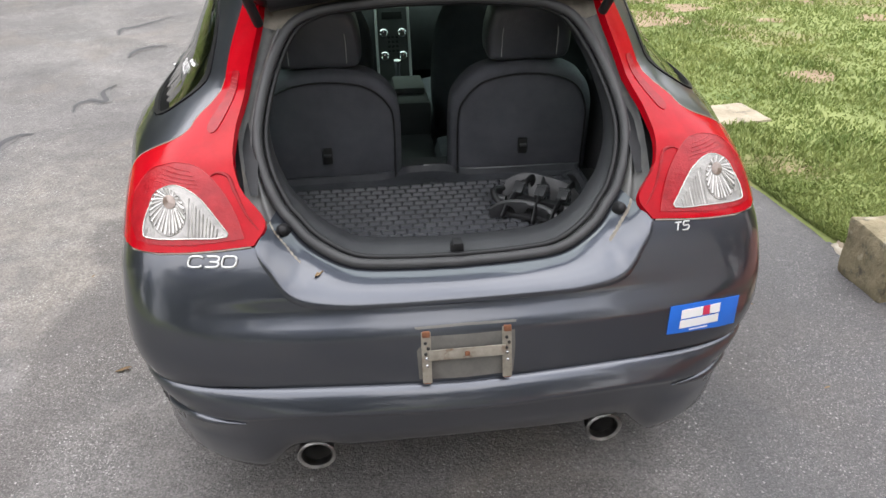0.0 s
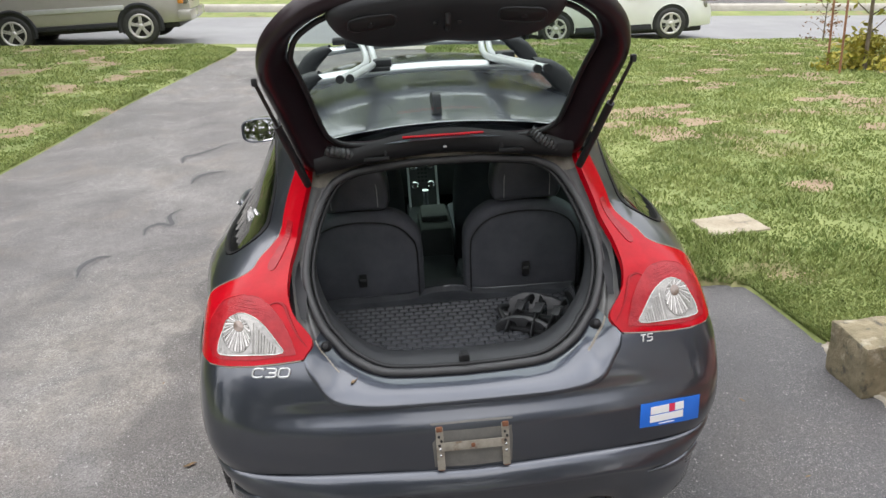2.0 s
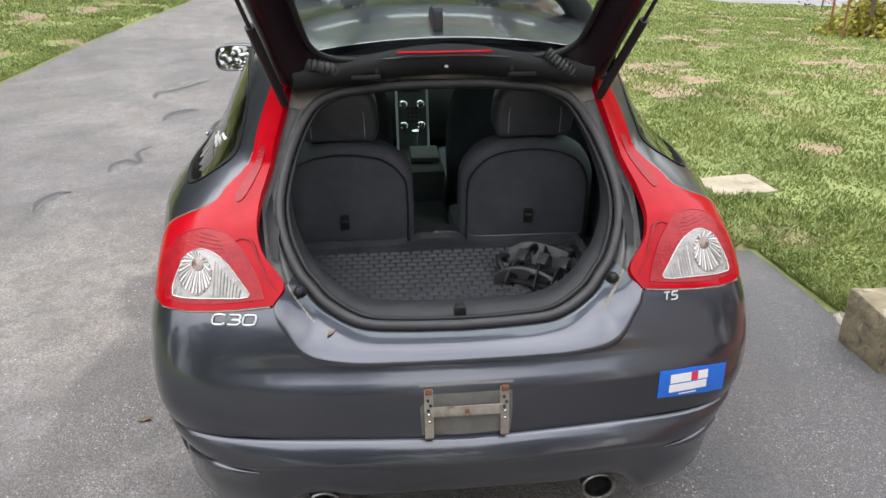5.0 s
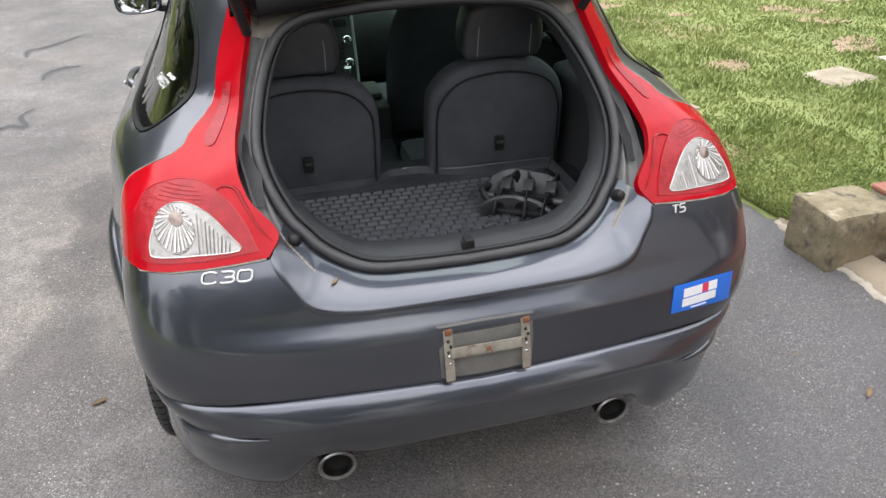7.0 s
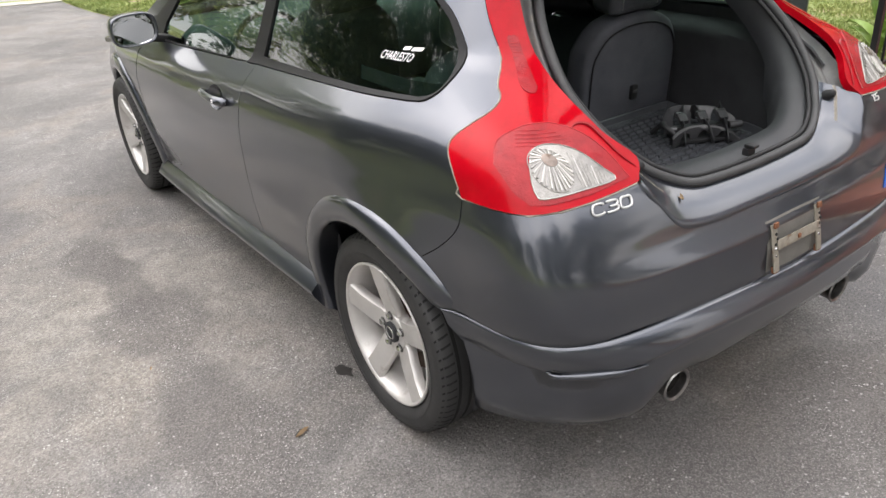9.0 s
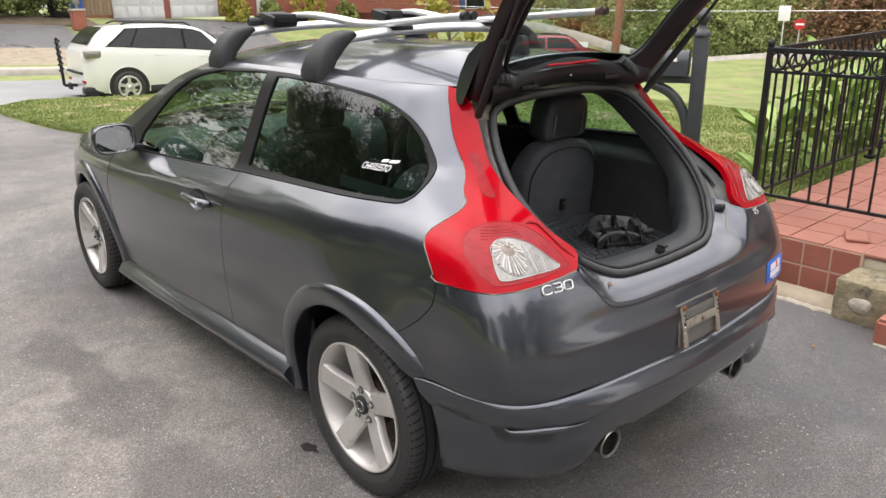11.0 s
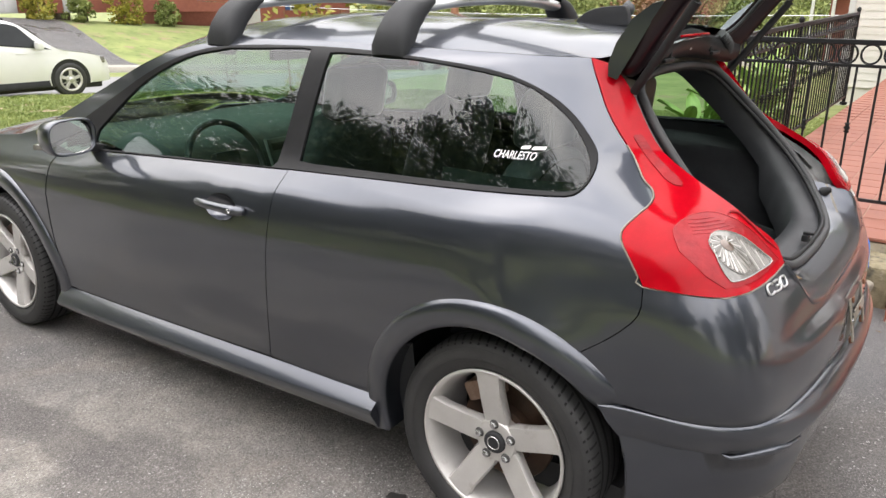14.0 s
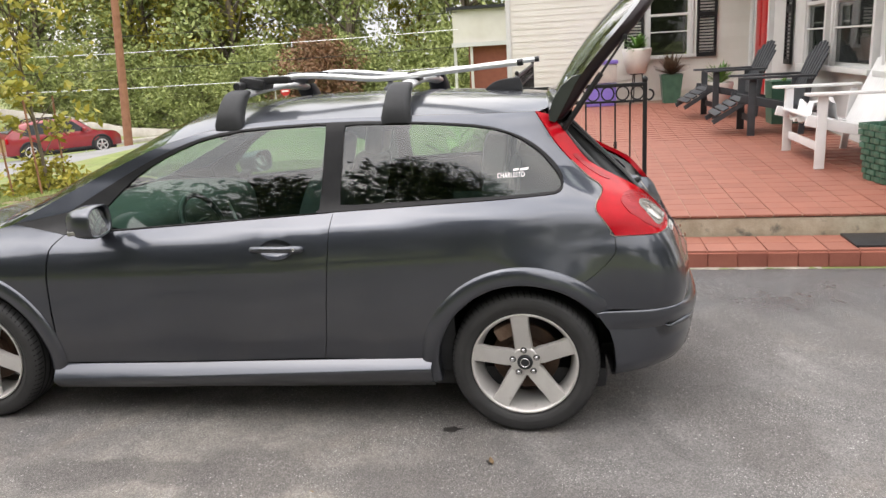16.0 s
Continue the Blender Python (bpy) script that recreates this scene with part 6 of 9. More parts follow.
part("mount_rivet", boxes(((0.012, 0.006, 0.012), tail_spot(0, 0.640, 0.014), 0.003)), RUST, mount)
PATCH = material("dusty_paint_patch", (0.10, 0.098, 0.092), (0.17, 0.162, 0.145), 0.6, 14, 200, bump=0.2)
panel("dust_patch", [R(-0.118, 0.705), R(-0.001, 0.707), R(0.118, 0.705), R(0.112, 0.567), R(-0.001, 0.563), R(-0.112, 0.567)], PATCH, mount, step=0.05, gap=0, out=0.0015, depth=0.002, label="dusty patch where the plate sat")


def words(text, size, mat_, where, parent, name, thick=0.003, label="", shear=0.0, thin=0.0):
    """Raised letters in the built-in font: where(x, y) puts a letter's point on the body."""
    cu = bpy.data.curves.new(name, "FONT")
    cu.body, cu.size, cu.align_x, cu.align_y, cu.extrude, cu.resolution_u, cu.shear = text, size, "CENTER", "CENTER", thick / 2, 3, shear
    cu.offset = thin
    tmp = new(name, cu)
    me = bpy.data.meshes.new_from_object(tmp.evaluated_get(bpy.context.evaluated_depsgraph_get()))
    bpy.data.objects.remove(tmp)
    for vt in me.vertices:
        vt.co = where(vt.co.x, vt.co.y, vt.co.z + thick / 2)
    me.materials.clear()
    me.materials.append(mat_)
    ob = new(name, me)
    ob.parent = parent
    return tagged(ob, label) if label else ob


GLYPHS = {
    "C": [[(1.0, 0.86), (0.8, 1.0), (0.3, 1.0), (0.04, 0.8), (0.0, 0.25), (0.2, 0.0), (0.75, 0.0), (0.97, 0.14)]],
    "3": [[(0.05, 1.0), (0.75, 1.0), (0.97, 0.86), (0.95, 0.62), (0.75, 0.5), (0.3, 0.5)], [(0.75, 0.5), (0.97, 0.38), (0.95, 0.14), (0.72, 0.0), (0.0, 0.0)]],
    "0": [[(0.5, 1.0), (0.2, 1.0), (0.04, 0.8), (0.0, 0.22), (0.18, 0.0), (0.75, 0.0), (0.96, 0.2), (1.0, 0.78), (0.82, 1.0), (0.5, 1.0)]],
    "T": [[(0.0, 1.0), (0.5, 1.0), (1.0, 1.0)], [(0.52, 1.0), (0.5, 0.5), (0.48, 0.0)]],
    "5": [[(1.0, 1.0), (0.6, 1.0), (0.18, 1.0), (0.12, 0.56), (0.75, 0.56), (0.97, 0.42), (0.94, 0.14), (0.72, 0.0), (0.0, 0.0)]],
}


def badge(letters, x0, z0, wide, high, step, r):
    """Squared, slanted chrome letters on the tail, each stroke a raised rod."""
    verts, faces = [], []
    for i, ch in enumerate(letters):
        for line in GLYPHS[ch]:
            pts = [lift(*R(x0 + i * step + a * wide + 0.22 * (b - 0.5) * high, z0 + b * high), 0.003) for a, b in round_line(line, 4)]
            vv, ff = tube_data(pts, r, 6)
            faces += [tuple(len(verts) + q for q in face) for face in ff]
            verts += list(vv)
    return mesh_part("model_badge", verts, faces, BADGE, car, "chrome badge letters")


badge("C30", -0.611, 0.8435, 0.031, 0.0195, 0.0375, 0.0030)
badge("T5", 0.517, 0.853, 0.0165, 0.0155, 0.0205, 0.0021)
sticker = panel("bumper_sticker", [R(0.50, 0.690), R(0.60, 0.688), R(0.692, 0.680), R(0.690, 0.602), R(0.60, 0.610), R(0.497, 0.614)], BLUE, car, step=0.04, gap=0, out=0.003, depth=0.002, label="blue bumper sticker with two rows of white bars")
for x0, x1, z0, z1, mt in ((0.530, 0.588, 0.652, 0.676, WHITE), (0.589, 0.607, 0.652, 0.676, PINK), (0.608, 0.636, 0.652, 0.676, WHITE), (0.528, 0.634, 0.626, 0.648, WHITE), (0.556, 0.606, 0.617, 0.620, WHITE)):
    k = (0.002, 0.0) if x0 < 0.58 else (0.0, 0.0)
    panel("sticker_bar", [R(x0, z1), R((x0 + x1) / 2, z1), R(x1, z1), R(x1, z0), R((x0 + x1) / 2, z0), R(x0, z0)], mt, sticker, step=0.03, gap=0, out=0.0045, depth=0.001, label="pink bar" if mt is PINK else "white bar")
decal = words("CHARLESTO", 0.026, WHITE, lambda a, b, o: lift(*Y(0.045 - a * 0.80, 1.108 + b), o * 0.3 + 0.0005), car, "window_decal", 0.001, "white lettered decal on the glass")
for y0_, y1_ in ((0.035, 0.012), (0.006, -0.028)):
    panel("decal_bar", [Y(y0_, 1.131), Y(y1_, 1.133), Y(y1_ + 0.003, 1.125), Y(y0_ + 0.003, 1.123)], WHITE, decal, step=0.02, gap=0, out=0.0008, depth=0.0005)
# fin aerial on the roof
fin = plate(round_line([(-0.10, 0.0), (-0.09, 0.02), (-0.04, 0.05), (0.05, 0.062), (0.075, 0.055), (0.09, 0.0)], 4), 0.03, 0.008, Matrix.Translation((0, 0.12, 1.422)) @ Matrix.Rotation(radians(-90), 4, "Z"))
part("roof_aerial", fin, TRIMGREY, car, "grey shark-fin aerial")
# underbody so that no light passes under the cabin
part("underbody", boxes(((1.44, 3.6, 0.10), (0, 1.45, 0.21), 0.03), ((1.10, 0.16, 0.08), (0, -0.40, 0.27), 0.03)), PLASTIC, car)


# ---- on and in the car ----
mat_thing = thing("boot_mat", "black moulded rubber boot mat with raised chips", "car mat")
lip = round_line([(0.0, 0.150), (0.06, 0.146), (0.13, 0.108), (0.2, 0.100), (0.47, 0.095), (0.485, 0.06), (0.478, -0.2), (0.44, -0.35), (0.36, -0.44), (0.2, -0.475), (0.0, -0.48)], 4)
lip = lip + [(-x, y) for x, y in lip[-2:0:-1]]
rows_ = [[Vector((x * t, -0.16 + (y + 0.16) * t, z)) for x, y in lip] for t, z in ((1.0, 0.678), (1.0, 0.715), (0.985, 0.718), (0.965, 0.700), (0.93, 0.697), (0.5, 0.697), (0.02, 0.697))]
v, f = grid(rows_, closed=True)
MATR = material("black_mat_rubber", (0.036, 0.038, 0.044), (0.060, 0.063, 0.071), 0.26, 12, 240, bump=0.25, spec=0.7)
sharp(mesh_part("mat_tray", v, f, MATR, mat_thing, flip=True), 50)
tube("mat_rim", [(x, y, 0.7165) for x, y in lip], 0.0055, MATR, mat_thing, 6, closed=True)
cv, cf = [], []
for r_ in range(17):
    for c_ in range(25):
        x, y = -0.430 + c_ * 0.0352 + (0.0176 if r_ % 2 else 0), -0.425 + r_ * 0.0290
        if not within((x, y), [(a * 0.91, -0.16 + (b + 0.16) * 0.91) for a, b in lip]):
            continue
        k = len(cv)
        for dx, dy, z in ((-0.016, -0.0128, 0.697), (0.016, -0.0128, 0.697), (0.016, 0.0140, 0.697), (-0.016, 0.0140, 0.697), (-0.0125, -0.0095, 0.7045), (0.0125, -0.0095, 0.7045), (0.0142, 0.009, 0.6990), (-0.0142, 0.009, 0.6990)):
            cv.append((x + dx, y + dy, z))
        cf += [tuple(k + i for i in q) for q in ((4, 5, 6, 7), (0, 1, 5, 4), (1, 2, 6, 5), (2, 3, 7, 6), (3, 0, 4, 7))]
tagged(mesh_part("chip_relief", cv, cf, MATR, mat_thing, "rows of raised rubber chips", flat=True), kind="stuff")

cleat = thing("bike_cradle", "scuffed black plastic strap cradle lying on the boot mat", "bike cradle", (0.30, -0.20, 0.699))
CLEAT = material("scuffed_black_plastic", (0.022, 0.022, 0.024), (0.06, 0.06, 0.063), 0.38, 25, 200, bump=0.2)
mc = Matrix.Rotation(radians(-30), 4, "Z")


def arch_shell(name, long, high, thick, tilt, off, label):
    """A bowed plastic shell whose lower edge is cut by three arches."""
    m, rows_ = mc @ Matrix.Translation(off) @ Matrix.Rotation(radians(tilt), 4, "X"), []
    for u in np.linspace(-1, 1, 61):
        top = high * (1 - 0.55 * abs(u) ** 3.5) - 0.012 * u
        near = min(abs(u - c) for c in (-0.56, 0.0, 0.56))
        low = high * 0.74 * math.sqrt(max(0.0, 1 - (near / 0.17) ** 2)) if near < 0.17 else 0.0
        low = min(low, top - 0.008)
        bow = 0.035 * (1 - u * u)
        x = u * long / 2
        rows_.append([m @ Vector((x, bow + d, z)) for d, z in ((-thick, low), (-thick * 1.1, (low + top) / 2), (-thick * 0.8, top - 0.003), (0, top), (thick * 0.8, top - 0.004), (thick, (low + top) / 2), (thick, low))])
    v, f = grid(rows_, closed=True)
    return sharp(mesh_part(name, v, f, CLEAT, cleat, label, flip=True), 40)


arch_shell("upper_shell", 0.235, 0.085, 0.007, -32, (0.0, 0.005, 0.030), "grey scuffed shell with three arches")
arch_shell("lower_shell", 0.225, 0.050, 0.010, 14, (-0.012, -0.075, 0.002), "black lower shell")
part("cradle_base", boxes(((0.20, 0.10, 0.014), mc @ Matrix.Translation((0, -0.02, 0.012)), 0.006), ((0.19, 0.026, 0.022), mc @ Matrix.Translation((0, 0.0, 0.034)), 0.008)), PLASTIC, cleat)
for x, lean in ((-0.066, -0.02), (0.0, 0.006), (0.066, -0.012)):
    pts = [mc @ Vector(p) for p in ((x + lean, -0.095, 0.012), (x + lean * 0.6, -0.055, 0.050), (x, -0.01, 0.064), (x - lean, 0.045, 0.086), (x - lean * 1.4, 0.060, 0.05))]
    v, f = tube_data(round_line(pts, 6), 0.013, 8, False, 0.3)
    mesh_part("strap", v, f, PLASTIC, cleat, flip=True)
    part("buckle", boxes(((0.030, 0.036, 0.016), mc @ Matrix.Translation((x, -0.008, 0.070)) @ Matrix.Rotation(radians(25), 4, "X"), 0.005), ((0.034, 0.012, 0.02), mc @ Matrix.Translation((x, 0.012, 0.076)), 0.004)), CLEAT, cleat)
for x0_ in (-0.115, 0.10):
    tube("hinge_pin", [mc @ Vector((x0_ - 0.02, -0.035, 0.045)), mc @ Vector((x0_ + 0.02, -0.035, 0.045))], 0.011, CLEAT, cleat, 10)
tube("loose_strap", round_line([mc @ Vector(p) for p in ((-0.10, -0.06, 0.03), (-0.135, -0.03, 0.06), (-0.12, 0.02, 0.05), (-0.145, 0.05, 0.012))], 5), 0.009, PLASTIC, cleat, 8)

# roof bars
BARS = (0.545, 1.325)
for yb in BARS:
    bar = thing("roof_bar", "silver roof bar on black plastic feet", "roof rack", (0, yb, 1.35), group="roof bars")
    sec = [(math.cos(q) * 0.042, math.sin(q) * 0.019) for q in np.linspace(0, 2 * math.pi, 16, endpoint=False)]
    rows_ = [[Vector((x, a, 0.150 - 0.03 * (x / 0.5) ** 2 + b)) for a, b in sec] for x in np.linspace(-0.475, 0.475, 15)]
    v, f = grid(rows_, closed=True)
    mesh_part("bar", v, f, ALU, bar, "silver aluminium bar")
    for s_ in (-1, 1):
        secs = []
        for x, z, w, th in ((0.588, -0.028, 0.066, 0.026), (0.582, 0.0, 0.068, 0.036), (0.560, 0.04, 0.062, 0.042), (0.525, 0.085, 0.056, 0.042), (0.485, 0.118, 0.053, 0.036), (0.445, 0.138, 0.051, 0.024), (0.42, 0.146, 0.048, 0.016)):
            row = []
            for q in np.linspace(0, 2 * math.pi, 20, endpoint=False):
                ca, sa = math.copysign(abs(math.cos(q)) ** 0.5, math.cos(q)), math.copysign(abs(math.sin(q)) ** 0.7, math.sin(q))
                row.append(Vector((s_ * (x + th * sa * 0.72), w * ca, z + th * sa * 0.70)))
            secs.append(row)
        v, f = grid(secs, closed=True)
        mesh_part("foot", v, f, TRIMGREY, bar, "black plastic foot", flip=s_ > 0)
        part("foot_mark", boxes(((0.004, 0.012, 0.006), (s_ * 0.535, 0.008, 0.115), 0.001)), WHITE, bar)
for s_, path in ((-1, [(-0.285, 1.22, 1.540), (-0.265, 1.08, 1.552), (-0.24, 0.92, 1.540), (-0.225, 0.75, 1.521), (-0.225, 0.6, 1.520), (-0.235, 0.45, 1.530), (-0.262, 0.25, 1.545), (-0.30, 0.02, 1.560)]), (1, [(0.335, 1.22, 1.540), (0.31, 1.08, 1.552), (0.285, 0.92, 1.540), (0.268, 0.75, 1.521), (0.265, 0.6, 1.520), (0.28, 0.42, 1.530), (0.31, 0.22, 1.545), (0.35, -0.02, 1.560)])):
    rack = thing("bike_carrier", "silver roof bike carrier with twin bent tubes and a black clamp", "bike carrier", (0, 0, 0), group="bike carriers")
    line = round_line(path, 6)
    for d in (-0.0165, 0.0165):
        tube("carrier_tube", [(x + d, y, z) for x, y, z in line], 0.0128, ALU, rack, 10)
        tube("end_cap", [(path[-1][0] + d, path[-1][1] + 0.012, path[-1][2] - 0.001), (path[-1][0] + d * 1.02, path[-1][1] - 0.012, path[-1][2] + 0.001)], 0.0145, PLASTIC, rack, 10, label="black end cap")
    hx = path[0][0]
    part("clamp_head", boxes(((0.13, 0.13, 0.05), Matrix.Translation((hx, 1.30, 1.530)) @ Matrix.Rotation(radians(10), 4, "X"), 0.016), ((0.10, 0.20, 0.035), Matrix.Translation((hx, 1.22, 1.540)), 0.012)), PLASTIC, rack, "black plastic clamp head")
    tube("clamp_knob", [(hx + s_ * 0.05, 1.34, 1.522), (hx + s_ * 0.085, 1.345, 1.522), (hx + s_ * 0.09, 1.345, 1.522), (hx + s_ * 0.125, 1.35, 1.522)], [0.016, 0.018, 0.02, 0.018], PLASTIC, rack, 12, label="black clamp knob")
    part("bar_clamp", boxes(((0.075, 0.05, 0.04), (path[4][0] + 0.05, 0.545, 1.522), 0.01), ((0.10, 0.09, 0.016), (path[4][0] + 0.03, 0.545, 1.507), 0.005)), PLASTIC, rack)
leaf_cu = material("dry_leaf", (0.15, 0.095, 0.05), (0.27, 0.19, 0.10), 0.8, 40, 200, spread=0.6)


def dry_leaf(place, size, turn, label="dry brown leaf lying on the asphalt"):
    v, f = grid([[Vector((a * size, b * size * 0.30 * math.sin(math.pi * (a + 1) / 2) ** 0.7 if abs(a) < 1 else 0.0, 0.12 * size * (b * b) + 0.06 * size * math.sin(a * 3))) for b in (-1, -0.5, 0, 0.5, 1)] for a in np.linspace(-1, 1, 9)])
    ob = mesh_part("fallen_leaf", v, f, leaf_cu)
    ob.matrix_world = pose(*place, 0, 0, turn)
    return tagged(ob, label, "leaf", group="fallen leaves")


for x, y, s_, q in ((-1.098, 0.126, 0.028, 20), (-1.374, 0.796, 0.012, 70), (1.42, -0.55, 0.03, 40), (1.50, -0.72, 0.014, 80), (1.32, -0.30, 0.012, 10), (1.30, 0.22, 0.016, 120), (-1.09, 0.13, 0.014, 150)):
    dry_leaf((x, y, 0.006), s_, q)
dry_leaf((-0.325, -0.622, 0.806), 0.02, 60, "curled yellow leaf resting on the bumper shelf")
OIL = material("oil_stain", (0.018, 0.016, 0.015), (0.035, 0.032, 0.03), 0.5, 20, 200)


def stain(cx, cy, rx, ry, turn, seed):
    rnd = random.Random(seed)
    k = [1 + rnd.uniform(-0.3, 0.3) for _ in range(14)]
    pts = round_line([(rx * k[i] * math.cos(2 * math.pi * i / 14), ry * k[i] * math.sin(2 * math.pi * i / 14)) for i in range(14)], 3, True)
    ob = mesh_part("oil_stain", [(x, y, 0) for x, y in pts], [tuple(range(len(pts)))], OIL)
    ob.matrix_world = pose(cx, cy, terrain(cx, cy) + 0.0035, 0, 0, turn)
    tagged(ob, "dark oil spot on the asphalt", "stain", kind="structure")


stain(-0.84, 0.33, 0.045, 0.022, 100, 3)
stain(-1.10, 0.135, 0.02, 0.012, 30, 4)
CRACK = material("dark_crack_seal", (0.055, 0.055, 0.057), (0.085, 0.085, 0.087), 0.8, 6, 120)


SMEAR = material("dark_smear_edge", (0.105, 0.102, 0.100), (0.165, 0.158, 0.152), 0.85, 14, 90)


def crack(points, w, seed):
    """A hand-drawn dark sealing line on the asphalt, thinning at its ends."""
    ln = round_line(points, 8)
    rnd = random.Random(seed)
    rows_, soft_rows = [], []
    for i, (x, y) in enumerate(ln):
        a, b = ln[max(0, i - 1)], ln[min(len(ln) - 1, i + 1)]
        t = Vector((b[0] - a[0], b[1] - a[1])).normalized()
        ww = w * (0.15 + math.sin(math.pi * i / (len(ln) - 1))) * rnd.uniform(0.7, 1.2)
        rows_.append([(x - t.y * ww, y + t.x * ww, terrain(x, y) + 0.0065), (x + t.y * ww, y - t.x * ww, terrain(x, y) + 0.0065)])
        wa, wb = ww * rnd.uniform(1.5, 2.4) + 0.006, ww * rnd.uniform(1.5, 2.6) + 0.006
        soft_rows.append([(x - t.y * wa, y + t.x * wa, terrain(x, y) + 0.003), (x + t.y * wb, y - t.x * wb, terrain(x, y) + 0.003)])
    tagged(mesh_part("smear_mark", *grid(soft_rows), SMEAR), "soft dark smear round the looping mark", "mark", kind="structure")
    tagged(mesh_part("crack_seal", *grid(rows_), CRACK), "dark looping mark on the asphalt", "mark", kind="structure")


crack([(-2.06, 2.95), (-2.08, 3.11), (-2.01, 3.19), (-1.90, 3.15), (-1.97, 3.36), (-1.915, 3.53)], 0.019, 1)
crack([(-1.99, 4.24), (-1.985, 4.42), (-1.89, 4.555), (-1.76, 4.58)], 0.019, 2)
crack([(-2.245, 5.0), (-2.27, 5.23), (-2.14, 5.33), (-1.9, 5.7)], 0.019, 3)
crack([(-2.30, 2.23), (-2.335, 2.42), (-2.28, 2.56), (-2.19, 2.585)], 0.019, 4)


# ---- railing round the porch ----
def railing(name, a, b, z0f, z1f, posts, label):
    """A wrought iron railing from a to b (x, y): rails, a row of rings, square bars and posts."""
    ob = thing(name, label, "railing", (a[0], a[1], z0f))
    av, bv = Vector((a[0], a[1], z0f)), Vector((b[0], b[1], z1f))
    run = bv - av
    n = run.length
    d = run / n
    turn = Matrix.Rotation(math.atan2(run.y, run.x), 4, "Z")
    inv = Matrix.Translation(av).inverted()

    def bar_(nm, p, q, w):
        p, q = Vector(p), Vector(q)
        m = Matrix.Translation((p + q) / 2) @ (q - p).to_track_quat("Z", "X").to_matrix().to_4x4()
        return part(nm, boxes(((w, w, (q - p).length), inv @ m, w * 0.15)), BLACK_PAINT, ob, flat=True)

    for h, w in ((0.985, 0.030), (0.855, 0.018), (0.085, 0.020)):
        bar_("rail", av + Vector((0, 0, h)), bv + Vector((0, 0, h)), w)
    for t in posts:
        p = av + run * t
        bar_("post", p + Vector((0, 0, -0.01)), p + Vector((0, 0, 1.0)), 0.034)
        vv, ff = lathe([(0.0, 0.012), (0.012, 0.02), (0.03, 0.024), (0.046, 0.018), (0.055, 0.004)], 12, "z", inv @ Matrix.Translation(p + Vector((0, 0, 0.995))))
        mesh_part("finial", vv, ff, BLACK_PAINT, ob)
        part("post_base", boxes(((0.07, 0.07, 0.03), inv @ Matrix.Translation(p + Vector((0, 0, 0.012))), 0.008)), BLACK_PAINT, ob)
    k = int(n / 0.112)
    step_ = n / k
    for i in range(1, k):
        p = av + d * (i * step_)
        bar_("baluster", p + Vector((0, 0, 0.085)), p + Vector((0, 0, 0.855)), 0.013)
        if i % 2 == 0:
            vv, ff = lathe([(-0.03, 0.008), (-0.024, 0.017), (-0.014, 0.010), (0.0, 0.019), (0.014, 0.010), (0.024, 0.017), (0.03, 0.008)], 10, "z", inv @ Matrix.Translation(p + Vector((0, 0, 0.50))))
            mesh_part("collar", vv, ff, BLACK_PAINT, ob)
    for i in range(k):
        c = av + d * ((i + 0.5) * step_) + Vector((0, 0, 0.92))
        pts = [inv @ (c + d * (0.05 * math.cos(q)) + Vector((0, 0, 0.054 * math.sin(q)))) for q in np.linspace(0, 2 * math.pi, 18, endpoint=False)]
        tube("ring", pts, 0.0065, BLACK_PAINT, ob, 6, closed=True)
    return ob


RX, RY = 2.60, 0.42
railing("iron_railing", (RX, RY), (RX, -0.76), porch_z(RX), porch_z(RX), (0.0, 1.0), "black wrought iron railing with rings along the porch front")
railing("iron_railing", (RX, RY), (7.3, RY), porch_z(RX), porch_z(7.3), (0.40, 1.0), "long black wrought iron railing along the porch side")
scroll = thing("railing_scroll", "small black iron scroll at the railing's end post", "railing", (RX, -0.79, porch_z(RX) + 0.9))
tube("scroll_bar", [(0, -0.045 * math.sin(q) * (1 - 0.1 * q), 0.04 * math.cos(q)) for q in np.linspace(0, 4.2, 18)], 0.008, BLACK_PAINT, scroll, 6)

# ---- porch surfaces ----
def tile_mesh(name, sx, sy, h, mt, b=0.004):
    bm = boxes(((sx, sy, h), (0, 0, 0), b))
    me = bpy.data.meshes.new(name)
    bm.to_mesh(me)
    bm.free()
    me.materials.append(mt)
    return me


def rough_block(name, size, place, mt, label, category, amp=0.012, seed=0, turn=0):
    """A hewn block: a cube with a fine, uneven surface."""
    bm = bmesh.new()
    bmesh.ops.create_cube(bm, size=1.0, matrix=Matrix.Diagonal((*size, 1)))
    bmesh.ops.bevel(bm, geom=list(bm.edges), offset=0.014, segments=2, profile=0.6, affect="EDGES")
    bmesh.ops.subdivide_edges(bm, edges=list(bm.edges), cuts=5, use_grid_fill=True)
    for vt in bm.verts:
        q = vt.co * 9 + Vector((seed * 7.1, 0, 0))
        vt.co += Vector((noise.noise(q), noise.noise(q + Vector((5, 0, 0))), noise.noise(q + Vector((0, 5, 0))))) * amp
    ob = part(name, bm, mt)
    ob.matrix_world = pose(*place, 0, 0, turn)
    return tagged(ob, label, category)


